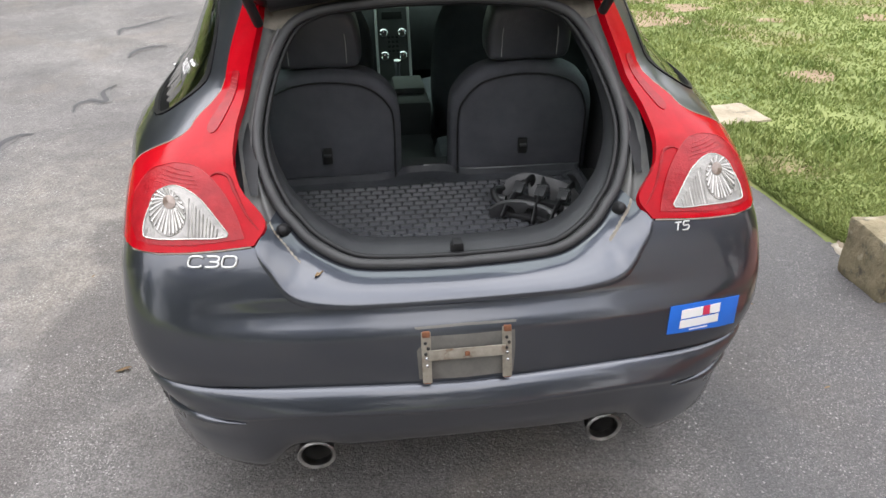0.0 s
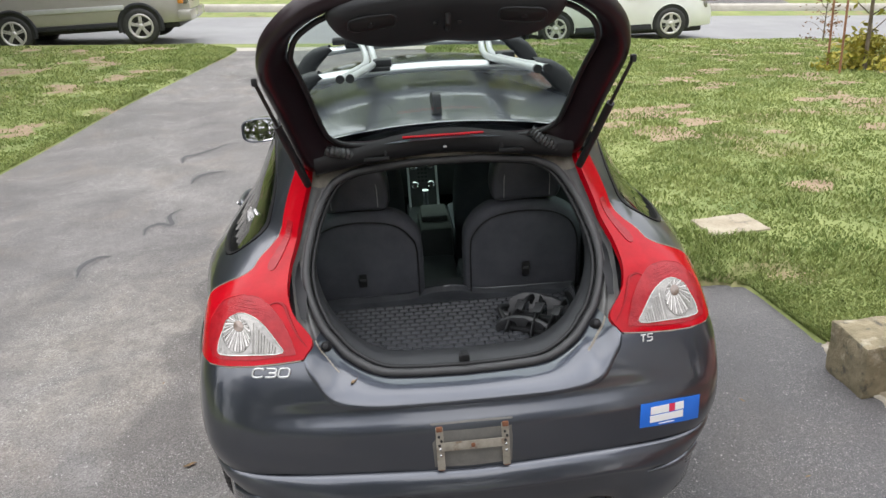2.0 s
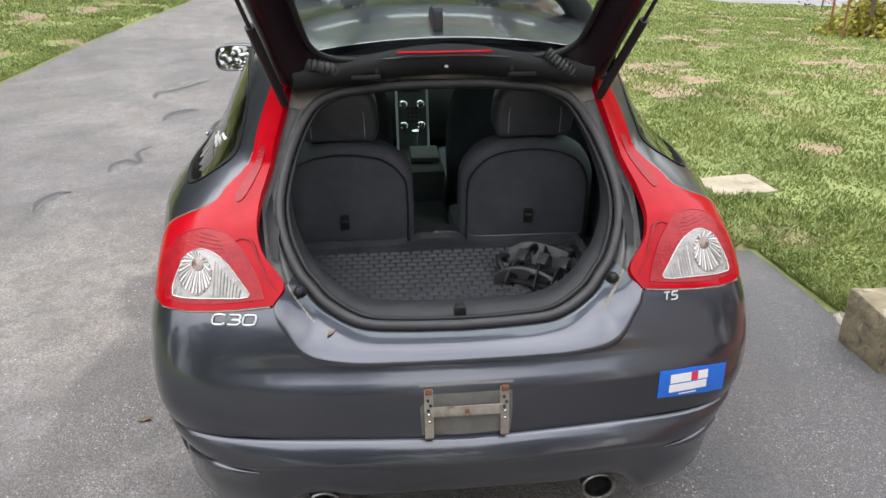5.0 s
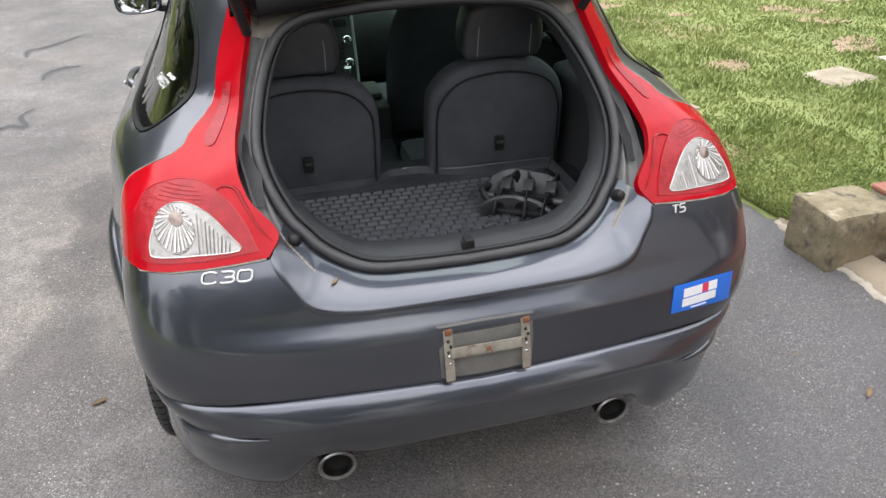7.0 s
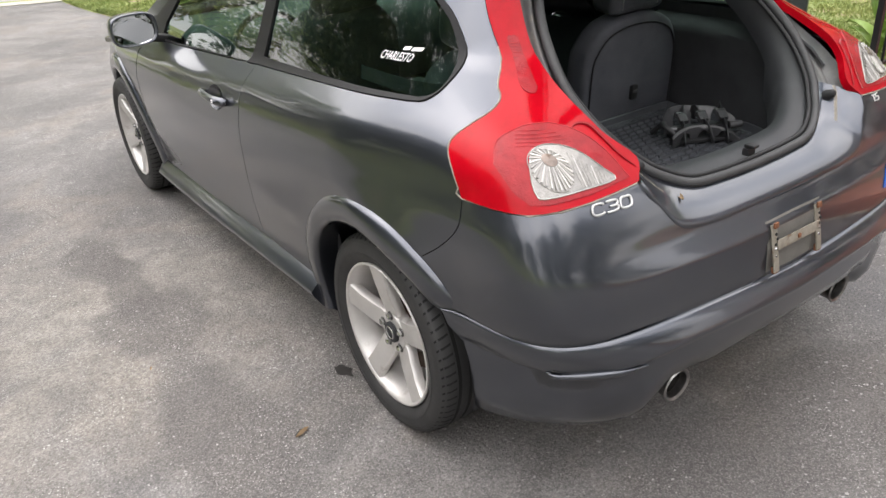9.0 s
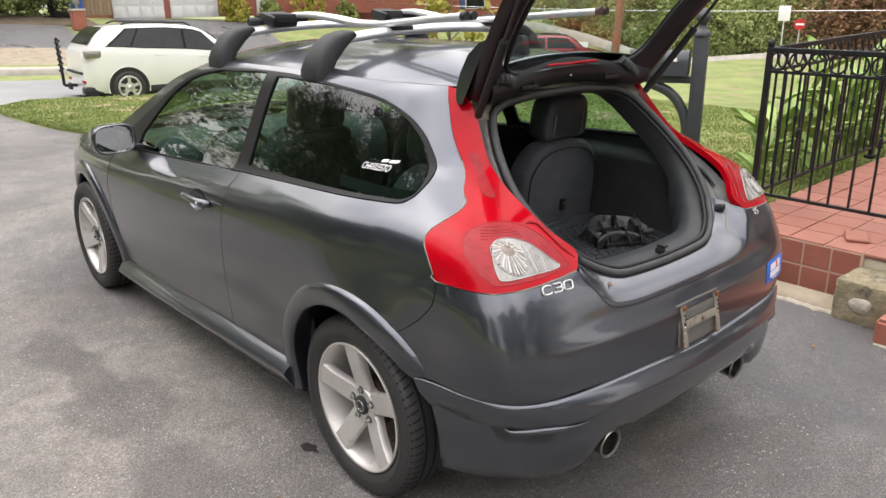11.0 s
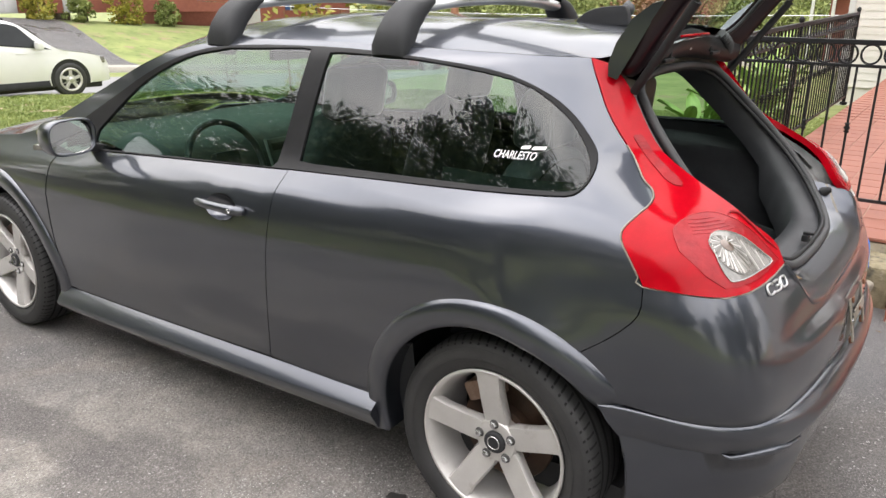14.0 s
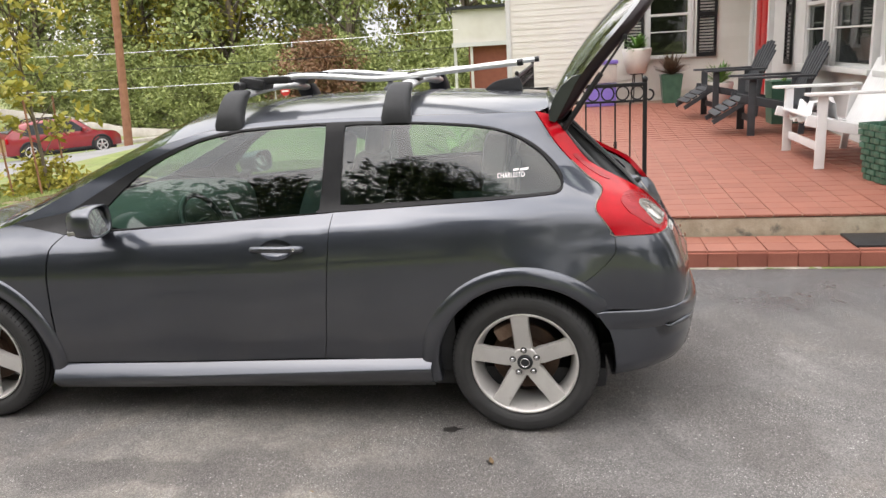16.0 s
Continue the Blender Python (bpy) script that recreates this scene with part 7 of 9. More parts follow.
rough_block("stone_block", (0.33, 0.27, 0.26), (1.965, 0.295, 0.122), MOSSY, "rough pale stone block at the porch corner", "stone block", seed=1, turn=2)
rough_block("stone_block", (0.28, 0.27, 0.23), (1.985, -0.585, 0.100), MOSSY, "rough mottled stone block beside the brick step", "stone block", seed=2, turn=-3)
sv_ = round_line([(0.055 * (1 + 0.25 * math.sin(3 * q + 1)) * math.cos(q), 0.05 * (1 + 0.2 * math.cos(2 * q)) * math.sin(q)) for q in np.linspace(0, 2 * math.pi, 9, endpoint=False)], 2, True)
chip = mesh_part("broken_patch", [(0.0, a, b) for a, b in sv_] + [(-0.009, a * 0.8, b * 0.8) for a, b in sv_], [tuple(len(sv_) + i for i in range(len(sv_)))] + [(i, (i + 1) % len(sv_), len(sv_) + (i + 1) % len(sv_), len(sv_) + i) for i in range(len(sv_))], FLAKE, bpy.data.objects["stone_block.001"], "pale broken patch on the stone", flip=True)
chip.matrix_parent_inverse = Matrix()
chip.matrix_local = Matrix.Translation((-0.143, -0.01, 0.0))
rough_block("broken_tile", (0.20, 0.12, 0.02), (2.36, -0.33, 0.30), TILE, "broken red tile lying on the porch edge", "tile", 0.004, 3, 25)
rough_block("garden_slab", (0.40, 0.32, 0.06), (2.03, 2.02, terrain(2.03, 2.02) + lawn_lift(2.03, 2.02) - 0.014), STONE, "pale concrete stepping slab in the lawn", "slab", 0.008, 4, 8)
rough_block("garden_slab", (0.42, 0.34, 0.06), (3.50, 2.18, terrain(3.5, 2.18) + lawn_lift(3.5, 2.18) - 0.016), STONE, "weathered concrete stepping slab in the grass", "slab", 0.008, 5, 15)
rough_block("garden_slab", (0.42, 0.34, 0.06), (4.30, 2.35, terrain(4.3, 2.35) + lawn_lift(4.3, 2.35) - 0.016), CONCRETE, "far concrete stepping slab in the grass", "slab", 0.008, 6, 5)

# ---- mailbox on its post ----
MBOX = material("charcoal_mailbox", (0.030, 0.034, 0.040), (0.050, 0.055, 0.062), 0.45, 6, 150, bump=0.1)
mail = thing("mailbox", "charcoal mailbox on a bracketed post with a ball finial", "mailbox", (3.88, 1.66, terrain(3.88, 1.66) + 0.05), 26)
part("post", boxes(((0.115, 0.115, 1.24), (0, 0, 0.60), 0.008)), MBOX, mail)
vv, ff = lathe([(1.22, 0.075), (1.25, 0.075), (1.265, 0.05), (1.30, 0.028), (1.315, 0.03), (1.34, 0.052), (1.37, 0.060), (1.40, 0.05), (1.425, 0.028), (1.44, 0.012), (1.445, 0.001)], 20, "z")
mesh_part("finial", vv, ff, MBOX, mail)
part("arm", boxes(((0.10, 0.62, 0.06), (-0.0, 0.33, 0.86), 0.008)), MBOX, mail)
v, f = tube_data(round_line([(0, 0.05, 0.36), (0, 0.10, 0.58), (0, 0.22, 0.74), (0, 0.42, 0.83)], 6), 0.045, 10)
mesh_part("brace", v, f, MBOX, mail, flip=True)
prof_m = [(0.10 * math.cos(q), 0.11 + 0.10 * math.sin(q)) for q in np.linspace(0, math.pi, 14)] + [(-0.10, 0.0), (0.10, 0.0)]
bm = plate(prof_m, 0.50, 0.006, Matrix.Translation((0, 0.33, 0.893)))
part("box", bm, MBOX, mail, "charcoal arched letter box")
part("box_label", boxes(((0.002, 0.05, 0.03), (-0.101, 0.20, 1.03), 0.0)), WHITE, mail, "small white label")

# ---- broad-leaved plants behind the railing ----
def broad_leaf(length, width):
    rows_ = [[Vector((width * b * math.sin(math.pi * min(1, a * 0.97 + 0.03)) ** 0.8, length * a, length * (0.35 * a - 0.55 * a * a) + abs(b) * width * 0.35)) for b in (-1, -0.5, 0, 0.5, 1)] for a in np.linspace(0, 1, 8)]
    v, f = grid(rows_)
    me = bpy.data.meshes.new("leaf")
    me.from_pydata(v, [], f)
    me.polygons.foreach_set("use_smooth", [True] * len(me.polygons))
    me.materials.append(LEAF_BROAD)
    return me


leaf_shapes = [broad_leaf(0.42, 0.085), broad_leaf(0.34, 0.075), broad_leaf(0.50, 0.10)]


def canna(x, y, high, n, seed):
    rnd = random.Random(seed)
    ob = thing("canna_plant", "leafy green garden plant with broad upright leaves", "plant", (x, y, terrain(x, y) + 0.04), group="garden plants")
    for s_ in range(n):
        bx, by = rnd.uniform(-0.14, 0.14), rnd.uniform(-0.14, 0.14)
        h = high * rnd.uniform(0.7, 1.0)
        tube("stem", [(bx, by, 0), (bx * 1.4, by * 1.4, h)], [0.012, 0.007], LEAF_BROAD, ob, 6)
        for k in range(6):
            lf = new("leaf", rnd.choice(leaf_shapes))
            lf.parent = ob
            t = 0.2 + 0.8 * k / 5
            lf.matrix_local = Matrix.Translation((bx * (1 + 0.4 * t), by * (1 + 0.4 * t), h * t)) @ Matrix.Rotation(rnd.uniform(0, 6.28), 4, "Z") @ Matrix.Rotation(radians(rnd.uniform(25, 65)), 4, "X") @ Matrix.Diagonal((0.62, 0.85, 1, 1))


for i, (x, y, h, n) in enumerate(((3.75, 0.95, 0.5, 2), (4.2, 0.85, 0.75, 3), (4.6, 0.95, 0.9, 3), (5.1, 0.8, 0.95, 4), (5.7, 0.95, 0.9, 3), (6.3, 0.85, 0.85, 3))):
    canna(x, y, h, n, i)

# ---- the house's front: boards, window, door, shutters ----
def siding(wall_name, x, y0, y1, z0, n):
    me = wall_board(y1 - y0)
    host = bpy.data.objects[wall_name]
    for k in range(n):
        ob = new("siding_board", me)
        ob.parent = host
        ob.matrix_world = Matrix.Translation((x, y0, z0 + 0.118 * k))


siding("wall_east_a", WX, W_Y1 + 0.09, 1.10, Z0 - 0.3, 30)
siding("wall_east_b", WX, WY, W_Y0 - 0.09, Z0 - 0.3, 30)
siding("wall_east_c", WX, W_Y0 - 0.09, W_Y1 + 0.09, Z0 - 0.3, 9)
tagged(part("corner_board", boxes(((0.09, 0.09, 3.8), (WX + 0.01, 1.13, Z0 + 1.3), 0.004)), WHITE_PAINT), "white corner board of the house", "trim", kind="structure")
tagged(part("wall_south", boxes(((WX - 2.0, 0.2, 3.6), ((WX + 2.0) / 2, WY - 0.1, Z0 + 1.2), 0.0)), WHITE_PAINT, flat=True), "white painted house wall along the porch", "house wall", kind="structure")
ROOM_SHADE = material("unlit_room_shade", (0.035, 0.033, 0.032), (0.07, 0.065, 0.06), 0.9, 2, 60)
BLIND = material("pale_blind", (0.45, 0.45, 0.44), (0.6, 0.6, 0.58), 0.7, 20, 90)


def sash_window(name, m, w, h, label, blind=0.0):
    """A double-hung window in a local frame: x across, z up, facing -y."""
    ob = tagged(new(name), label, "window", kind="structure")
    ob.matrix_world = m
    t = 0.07
    for nm, size, c in (("window_frame", (t, 0.08, h + 2 * t), (-w / 2 - t / 2, 0, h / 2)), ("window_frame", (t, 0.08, h + 2 * t), (w / 2 + t / 2, 0, h / 2)), ("window_frame", (w + 2 * t, 0.08, t), (0, 0, h + t / 2)), ("window_sill", (w + 0.26, 0.14, 0.06), (0, -0.03, -0.03)), ("meeting_rail", (w, 0.05, 0.045), (0, 0.0, h * 0.52)), ("sash_stile", (0.035, 0.04, h), (-w / 2 + 0.017, 0.0, h / 2)), ("sash_stile", (0.035, 0.04, h), (w / 2 - 0.017, 0.0, h / 2)), ("glazing_bar", (w, 0.03, 0.02), (0, 0.0, h * 0.30))):
        part(nm, boxes((size, c, 0.004)), WHITE_PAINT, ob)
    for z in (h * 0.26, h * 0.76):
        part("pane", boxes(((w - 0.06, 0.006, h * 0.46), (0, 0.02, z), 0.0)), PANE, ob, flat=True)
    # a dark board puts the unlit room's shade behind the panes
    part("room_back", boxes(((w, 0.02, h), (0, 0.5, h / 2), 0.0)), ROOM_SHADE, ob, flat=True)
    if blind:
        for k in range(int(h * blind / 0.04)):
            part("blind_slat", boxes(((w - 0.08, 0.004, 0.028), Matrix.Translation((0, 0.07, h - 0.04 - 0.04 * k)) @ Matrix.Rotation(radians(30), 4, "X"), 0.0)), BLIND, ob, flat=True)
    return ob


def shutter(m, w, h):
    ob = thing("window_shutter", "black louvred window shutter", "shutter", group="window shutters")
    ob.matrix_world = m
    for s_ in (-1, 1):
        part("stile", boxes(((0.05, 0.035, h), (s_ * (w / 2 - 0.025), 0, h / 2), 0.003)), BLACK_PAINT, ob)
    for z in (0.04, h / 2, h - 0.04):
        part("cross_rail", boxes(((w - 0.1, 0.035, 0.08), (0, 0, z), 0.003)), BLACK_PAINT, ob)
    k = int((h - 0.16) / 0.055)
    me = tile_mesh("louvre", w - 0.1, 0.03, 0.008, BLACK_PAINT, 0.0)
    for i in range(k):
        lv = new("louvre", me)
        lv.parent = ob
        lv.matrix_local = Matrix.Translation((0, 0, 0.1 + i * (h - 0.2) / k)) @ Matrix.Rotation(radians(-35), 4, "X")


EAST = Matrix.Rotation(radians(-90), 4, "Z")
win_y = (W_Y0 + W_Y1) / 2
sash_window("window_1", Matrix.Translation((WX + 0.01, win_y, W_Z0)) @ EAST, W_Y1 - W_Y0, W_Z1 - W_Z0, "white double-hung window in the sided wall")
for y in (W_Y1 + 0.27, W_Y0 - 0.31):
    shutter(Matrix.Translation((WX - 0.045, y, W_Z0 - 0.06)) @ EAST, 0.36, W_Z1 - W_Z0 + 0.12)
SOUTH = Matrix.Rotation(radians(180), 4, "Z")


def on_south(x, z):
    return Matrix.Translation((x, WY + 0.035, z)) @ SOUTH


door_ = tagged(new("door_1"), "red panelled front door with white casing", "door", kind="structure")
door_.matrix_world = on_south(10.3, porch_z(10.3))
part("door_leaf", boxes(((0.9, 0.06, 2.05), (0, 0, 1.03), 0.006)), RED_PAINT, door_)
for x in (-0.2, 0.2):
    for z, h in ((0.5, 0.6), (1.35, 0.8)):
        part("door_panel", boxes(((0.28, 0.02, h), (x, -0.035, z), 0.01)), RED_PAINT, door_)
for x in (-0.5, 0.5):
    part("door_casing", boxes(((0.1, 0.09, 2.15), (x, 0, 1.07), 0.006)), WHITE_PAINT, door_)
part("door_casing", boxes(((1.1, 0.09, 0.1), (0, 0, 2.13), 0.006)), WHITE_PAINT, door_)
tube("downspout", [(WX - 0.5, WY + 0.06, porch_z(11) + 0.02), (WX - 0.5, WY + 0.06, Z0 + 2.7)], 0.045, WHITE_PAINT).parent = None
tagged(bpy.data.objects["downspout"], "white downspout on the house wall", "downspout")
for i, (x, w) in enumerate(((7.25, 0.85), (5.82, 1.35), (4.35, 0.75))):
    sash_window("window_%d" % (i + 2), on_south(x, porch_z(6) + 0.82), w, 1.5, "white window with a half-drawn blind on the porch wall", blind=0.9 if i else 0.3)
shutter(on_south(8.65, porch_z(6) + 0.78), 0.36, 1.6)
shutter(on_south(3.85, porch_z(6) + 0.78), 0.36, 1.6)


# ---- porch furniture ----
def garden_chair(name, mt, label, place, turn, high=1.12, wide=0.56, back_n=7, group="", rest=True):
    """A slatted garden armchair with a fanned, leaning back; it faces its -y."""
    ob = thing(name, label, "chair", place, turn, group)
    k = high / 0.95
    w = wide * k
    for s_ in (-1, 1):
        part("front_leg", boxes(((0.035, 0.09, 0.58 * k), (s_ * w / 2, -0.26 * k, 0.29 * k), 0.006)), mt, ob)
        part("back_leg", boxes(((0.035, 0.07, 0.56 * k), Matrix.Translation((s_ * w / 2, 0.26 * k, 0.28 * k)) @ Matrix.Rotation(radians(-6), 4, "X"), 0.006)), mt, ob)
        part("armrest", boxes(((0.13, 0.74 * k, 0.028), (s_ * (w / 2 + 0.02), -0.03, 0.595 * k), 0.01)), mt, ob)
        part("side_rail", boxes(((0.03, 0.80 * k, 0.10), Matrix.Translation((s_ * (w / 2 - 0.03), 0.02, 0.30 * k)) @ Matrix.Rotation(radians(-13), 4, "X"), 0.006)), mt, ob)
    for i in range(6):
        part("seat_slat", boxes(((w - 0.04, 0.075 * k, 0.022), Matrix.Translation((0, (-0.28 + 0.085 * i) * k, (0.395 - 0.02 * i) * k)) @ Matrix.Rotation(radians(-13), 4, "X"), 0.006)), mt, ob)
    for i in range(back_n):
        q = (i - (back_n - 1) / 2) / ((back_n - 1) / 2)
        h = (0.72 - 0.12 * q * q) * k
        m = Matrix.Translation((0.36 * w * q, 0.20 * k, 0.27 * k)) @ Matrix.Rotation(radians(-24), 4, "X") @ Matrix.Rotation(radians((9 if rest else 3) * q), 4, "Y") @ Matrix.Translation((0, 0, h / 2))
        part("back_slat", boxes(((0.068 * k, 0.02, h), m, 0.008)), mt, ob)
    for z in (0.35, 0.62):
        part("back_rail", boxes(((w * 0.86, 0.022, 0.05), Matrix.Translation((0, 0.20 * k + math.tan(radians(24)) * (z - 0.27) * k + 0.02, z * k)) @ Matrix.Rotation(radians(-24), 4, "X"), 0.005)), mt, ob)
    part("stretcher", boxes(((w, 0.025, 0.08), (0, -0.24 * k, 0.16 * k), 0.005)), mt, ob)
    if rest:
        for i in range(4):
            part("leg_rest_slat", boxes(((w - 0.04, 0.07 * k, 0.022), Matrix.Translation((0, (-0.36 - 0.075 * i) * k, (0.37 - 0.045 * i) * k)) @ Matrix.Rotation(radians(32), 4, "X"), 0.006)), mt, ob)
        for s_ in (-1, 1):
            part("runner", boxes(((0.03, 0.42 * k, 0.06), Matrix.Translation((s_ * (w / 2 - 0.05), -0.46 * k, 0.26 * k)) @ Matrix.Rotation(radians(32), 4, "X"), 0.006)), mt, ob)
    return ob


CHARCOAL = material("charcoal_painted_wood", (0.028, 0.032, 0.038), (0.05, 0.055, 0.062), 0.55, 5, 120, bump=0.2)
WHITE_PLASTIC = material("white_plastic", (0.70, 0.70, 0.70), (0.80, 0.80, 0.80), 0.45, 5, 120)
garden_chair("garden_chair", CHARCOAL, "charcoal slatted garden chair by the house wall", (8.58, -2.50, porch_z(8.58)), 186, 1.12, group="charcoal garden chairs")
garden_chair("garden_chair", CHARCOAL, "charcoal slatted garden chair facing the railing", (6.63, -2.66, porch_z(6.63)), 180, 1.14, group="charcoal garden chairs")
garden_chair("garden_bench", WHITE_PLASTIC, "white slatted two-seat garden bench with a cloth on its seat", (4.49, -2.79, porch_z(4.49)), 180, 1.13, 1.02, 15, rest=False)
cloth = thing("folded_cloth", "crumpled pale cloth draped over the white bench", "cloth", (4.70, -2.66, porch_z(4.7) + 0.45))
rows_ = [[Vector((-0.26 + 0.52 * a, -0.22 + 0.44 * b, 0.07 * math.sin(5 * a + 2 * b) * (1 - abs(2 * b - 1)) + 0.06 * noise.noise(Vector((a * 5, b * 5, 1))) + (0.10 if 0.2 < b < 0.8 else -0.06))) for a in np.linspace(0, 1, 20)] for b in np.linspace(0, 1, 16)]
mesh_part("cloth_sheet", *grid(rows_), WHITE_PLASTIC, cloth)

GREEN_GLAZE = material("green_glazed_pot", (0.03, 0.09, 0.06), (0.07, 0.16, 0.11), 0.35, 8, 60, bump=0.4)
WHITE_POT = material("white_pot", (0.62, 0.60, 0.56), (0.75, 0.73, 0.69), 0.6, 6, 80)
FROND = material("fern_frond", (0.05, 0.13, 0.02), (0.16, 0.30, 0.06), 0.6, 9, 60, spread=0.5, island=True)
DRYPLANT = material("dried_plant", (0.07, 0.05, 0.035), (0.16, 0.11, 0.07), 0.8, 9, 60, spread=0.5, island=True)


def tuft(n, length, seed, droop=0.6, wide=0.02):
    """Points and faces of many arching fronds from one crown."""
    rnd = random.Random(seed)
    v, f = [], []
    for _ in range(n):
        a, e, ln = rnd.uniform(0, 6.28), rnd.uniform(0.3, 1.35), length * rnd.uniform(0.6, 1.0)
        d, up = Vector((math.cos(a), math.sin(a), 0)), Vector((0, 0, 1))
        s_ = Vector((-math.sin(a), math.cos(a), 0))
        k0 = len(v)
        for i in range(6):
            t = i / 5
            p = d * (ln * t * math.cos(e)) + up * (ln * (t * math.sin(e) - droop * t * t * 0.6))
            w = wide * math.sin(math.pi * (0.12 + 0.86 * t)) 
            v += [p - s_ * w, p + s_ * w]
        f += [(k0 + 2 * i, k0 + 2 * i + 1, k0 + 2 * i + 3, k0 + 2 * i + 2) for i in range(5)]
    return v, f


def potted(name, place, profile, pot_mt, leaf_mt, n, length, label, seg=24, seed=0, droop=0.6, square=False):
    ob = thing(name, label, "potted plant", place)
    v, f = lathe(profile, 4 if square else seg, "z", Matrix.Rotation(radians(45), 4, "Z") if square else None)
    mesh_part("pot", v, f, pot_mt, ob, flat=square)
    v, f = tuft(n, length, seed, droop)
    z = profile[-2][0] - 0.02
    mesh_part("foliage", [p + Vector((0, 0, z)) for p in v], f, leaf_mt, ob)
    return ob


pz = porch_z(11.0)
stand = thing("plant_stand", "slim black plant stand by the house wall", "stand", (11.1, -1.28, pz))
for q in (0.3, 2.4, 4.5):
    tube("stand_leg", [(0.16 * math.cos(q), 0.16 * math.sin(q), 0.0), (0.10 * math.cos(q), 0.10 * math.sin(q), 0.55)], 0.011, BLACK_PAINT, stand, 6)
tube("stand_ring", [(0.12 * math.cos(q), 0.12 * math.sin(q), 0.55) for q in np.linspace(0, 6.28, 16, endpoint=False)], 0.010, BLACK_PAINT, stand, 6, closed=True)
potted("potted_fern", (11.1, -1.28, pz + 0.56), [(0.0, 0.001), (0.0, 0.17), (0.30, 0.25), (0.42, 0.27), (0.45, 0.27), (0.43, 0.24), (0.38, 0.02)], WHITE_POT, FROND, 110, 0.55, "arching green fern in a white pot on a stand", seed=1)
potted("potted_shrub", (11.0, -1.89, pz), [(0.0, 0.001), (0.0, 0.20), (0.5, 0.27), (0.52, 0.28), (0.52, 0.24), (0.44, 0.02)], GREEN_GLAZE, DRYPLANT, 120, 0.50, "dry brown shrub in a square green pot", seed=2, droop=0.1, square=True)
potted("potted_grass", (10.4, -2.65, pz), [(0.0, 0.001), (0.0, 0.18), (0.34, 0.23), (0.36, 0.23), (0.36, 0.2), (0.32, 0.02)], WHITE_POT, FROND, 70, 0.55, "spiky green plant in a pale pot", seed=3, droop=0.3)
potted("square_planter", (7.5, -3.0, porch_z(7.5)), [(0.0, 0.001), (0.0, 0.24), (0.55, 0.28), (0.58, 0.29), (0.58, 0.25), (0.5, 0.02)], GREEN_GLAZE, FROND, 20, 0.12, "square green planter between the chairs", seed=4, square=True)
basket = thing("woven_planter", "dark green woven planter beside the white bench", "planter", (3.28, -2.92, porch_z(3.3)), 10)
for zi in range(9):
    for fi in range(4):
        q = fi * math.pi / 2
        for xi in range(5):
            w = 0.17 + 0.006 * zi
            part("strand", boxes(((2 * w / 5 * 1.02, 0.022, 0.050), Matrix.Rotation(q, 4, "Z") @ Matrix.Translation((-w + (xi + 0.5) * 2 * w / 5, -w - (0.004 if (xi + zi) % 2 else -0.004), 0.03 + 0.056 * zi)), 0.008)), GREEN_GLAZE, basket)
part("liner", boxes(((0.30, 0.30, 0.45), (0, 0, 0.24), 0.01)), BLACK_PAINT, basket)
PURPLE = material("purple_plastic", (0.16, 0.11, 0.42), (0.24, 0.17, 0.55), 0.4, 5, 80)
CLEARBIN = material("cloudy_plastic", (0.38, 0.35, 0.32), (0.55, 0.50, 0.45), 0.35, 6, 60)
for k in range(2):
    bin_ = thing("storage_box", "cloudy plastic storage box with a purple lid", "storage box", (11.0, -0.62, pz + 0.42 * k), 4 * k, "stacked storage boxes")
    part("tub", boxes(((0.42, 0.56, 0.34), (0, 0, 0.17), 0.03)), PURPLE if k == 0 else CLEARBIN, bin_)
    part("lid", boxes(((0.46, 0.60, 0.07), (0, 0, 0.375), 0.02)), PURPLE, bin_, "purple snap-on lid")
tagged(part("door_mat", boxes(((0.36, 0.62, 0.02), (1.90, -2.45, 0.138), 0.006))
                       , PLASTIC), "black ribbed rubber mat lying on the step", "mat")
lant = thing("wall_lantern", "small black wall lantern beside the door", "lantern", (WX - 0.1, -3.05, Z0 + 2.1))
part("lantern_body", boxes(((0.12, 0.12, 0.24), (0, 0, 0), 0.01), ((0.15, 0.15, 0.03), (0, 0, 0.13), 0.01), ((0.15, 0.15, 0.02), (0, 0, -0.12), 0.008)), BLACK_PAINT, lant)
part("lantern_arm", boxes(((0.10, 0.03, 0.03), (0.08, 0, 0.06), 0.005)), BLACK_PAINT, lant)

# the neighbour's low brick and white building past the wall
shed = thing("neighbour_house", "far low house with white upper siding and brick below", "house", (27.0, 3.4, terrain(27, 3.4) + 0.6))
part("brick_wall", boxes(((4.0, 2.2, 2.6), (2.0, -0.4, 1.3), 0.0)), BRICK, shed, flat=True)
part("upper_wall", boxes(((4.4, 2.9, 1.3), (1.9, -0.2, 3.0), 0.0)), SIDING, shed, flat=True)
part("fascia", boxes(((4.6, 3.0, 0.16), (1.9, -0.2, 2.32), 0.0)), WHITE_PAINT, shed)
for y in (1.2, 0.55):
    part("porch_post", boxes(((0.10, 0.10, 2.3), (-0.25, y, 1.15), 0.0)), WHITE_PAINT, shed)
part("roof", boxes(((4.8, 3.3, 0.12), (1.9, -0.2, 3.7), 0.0)), TRIMGREY, shed)


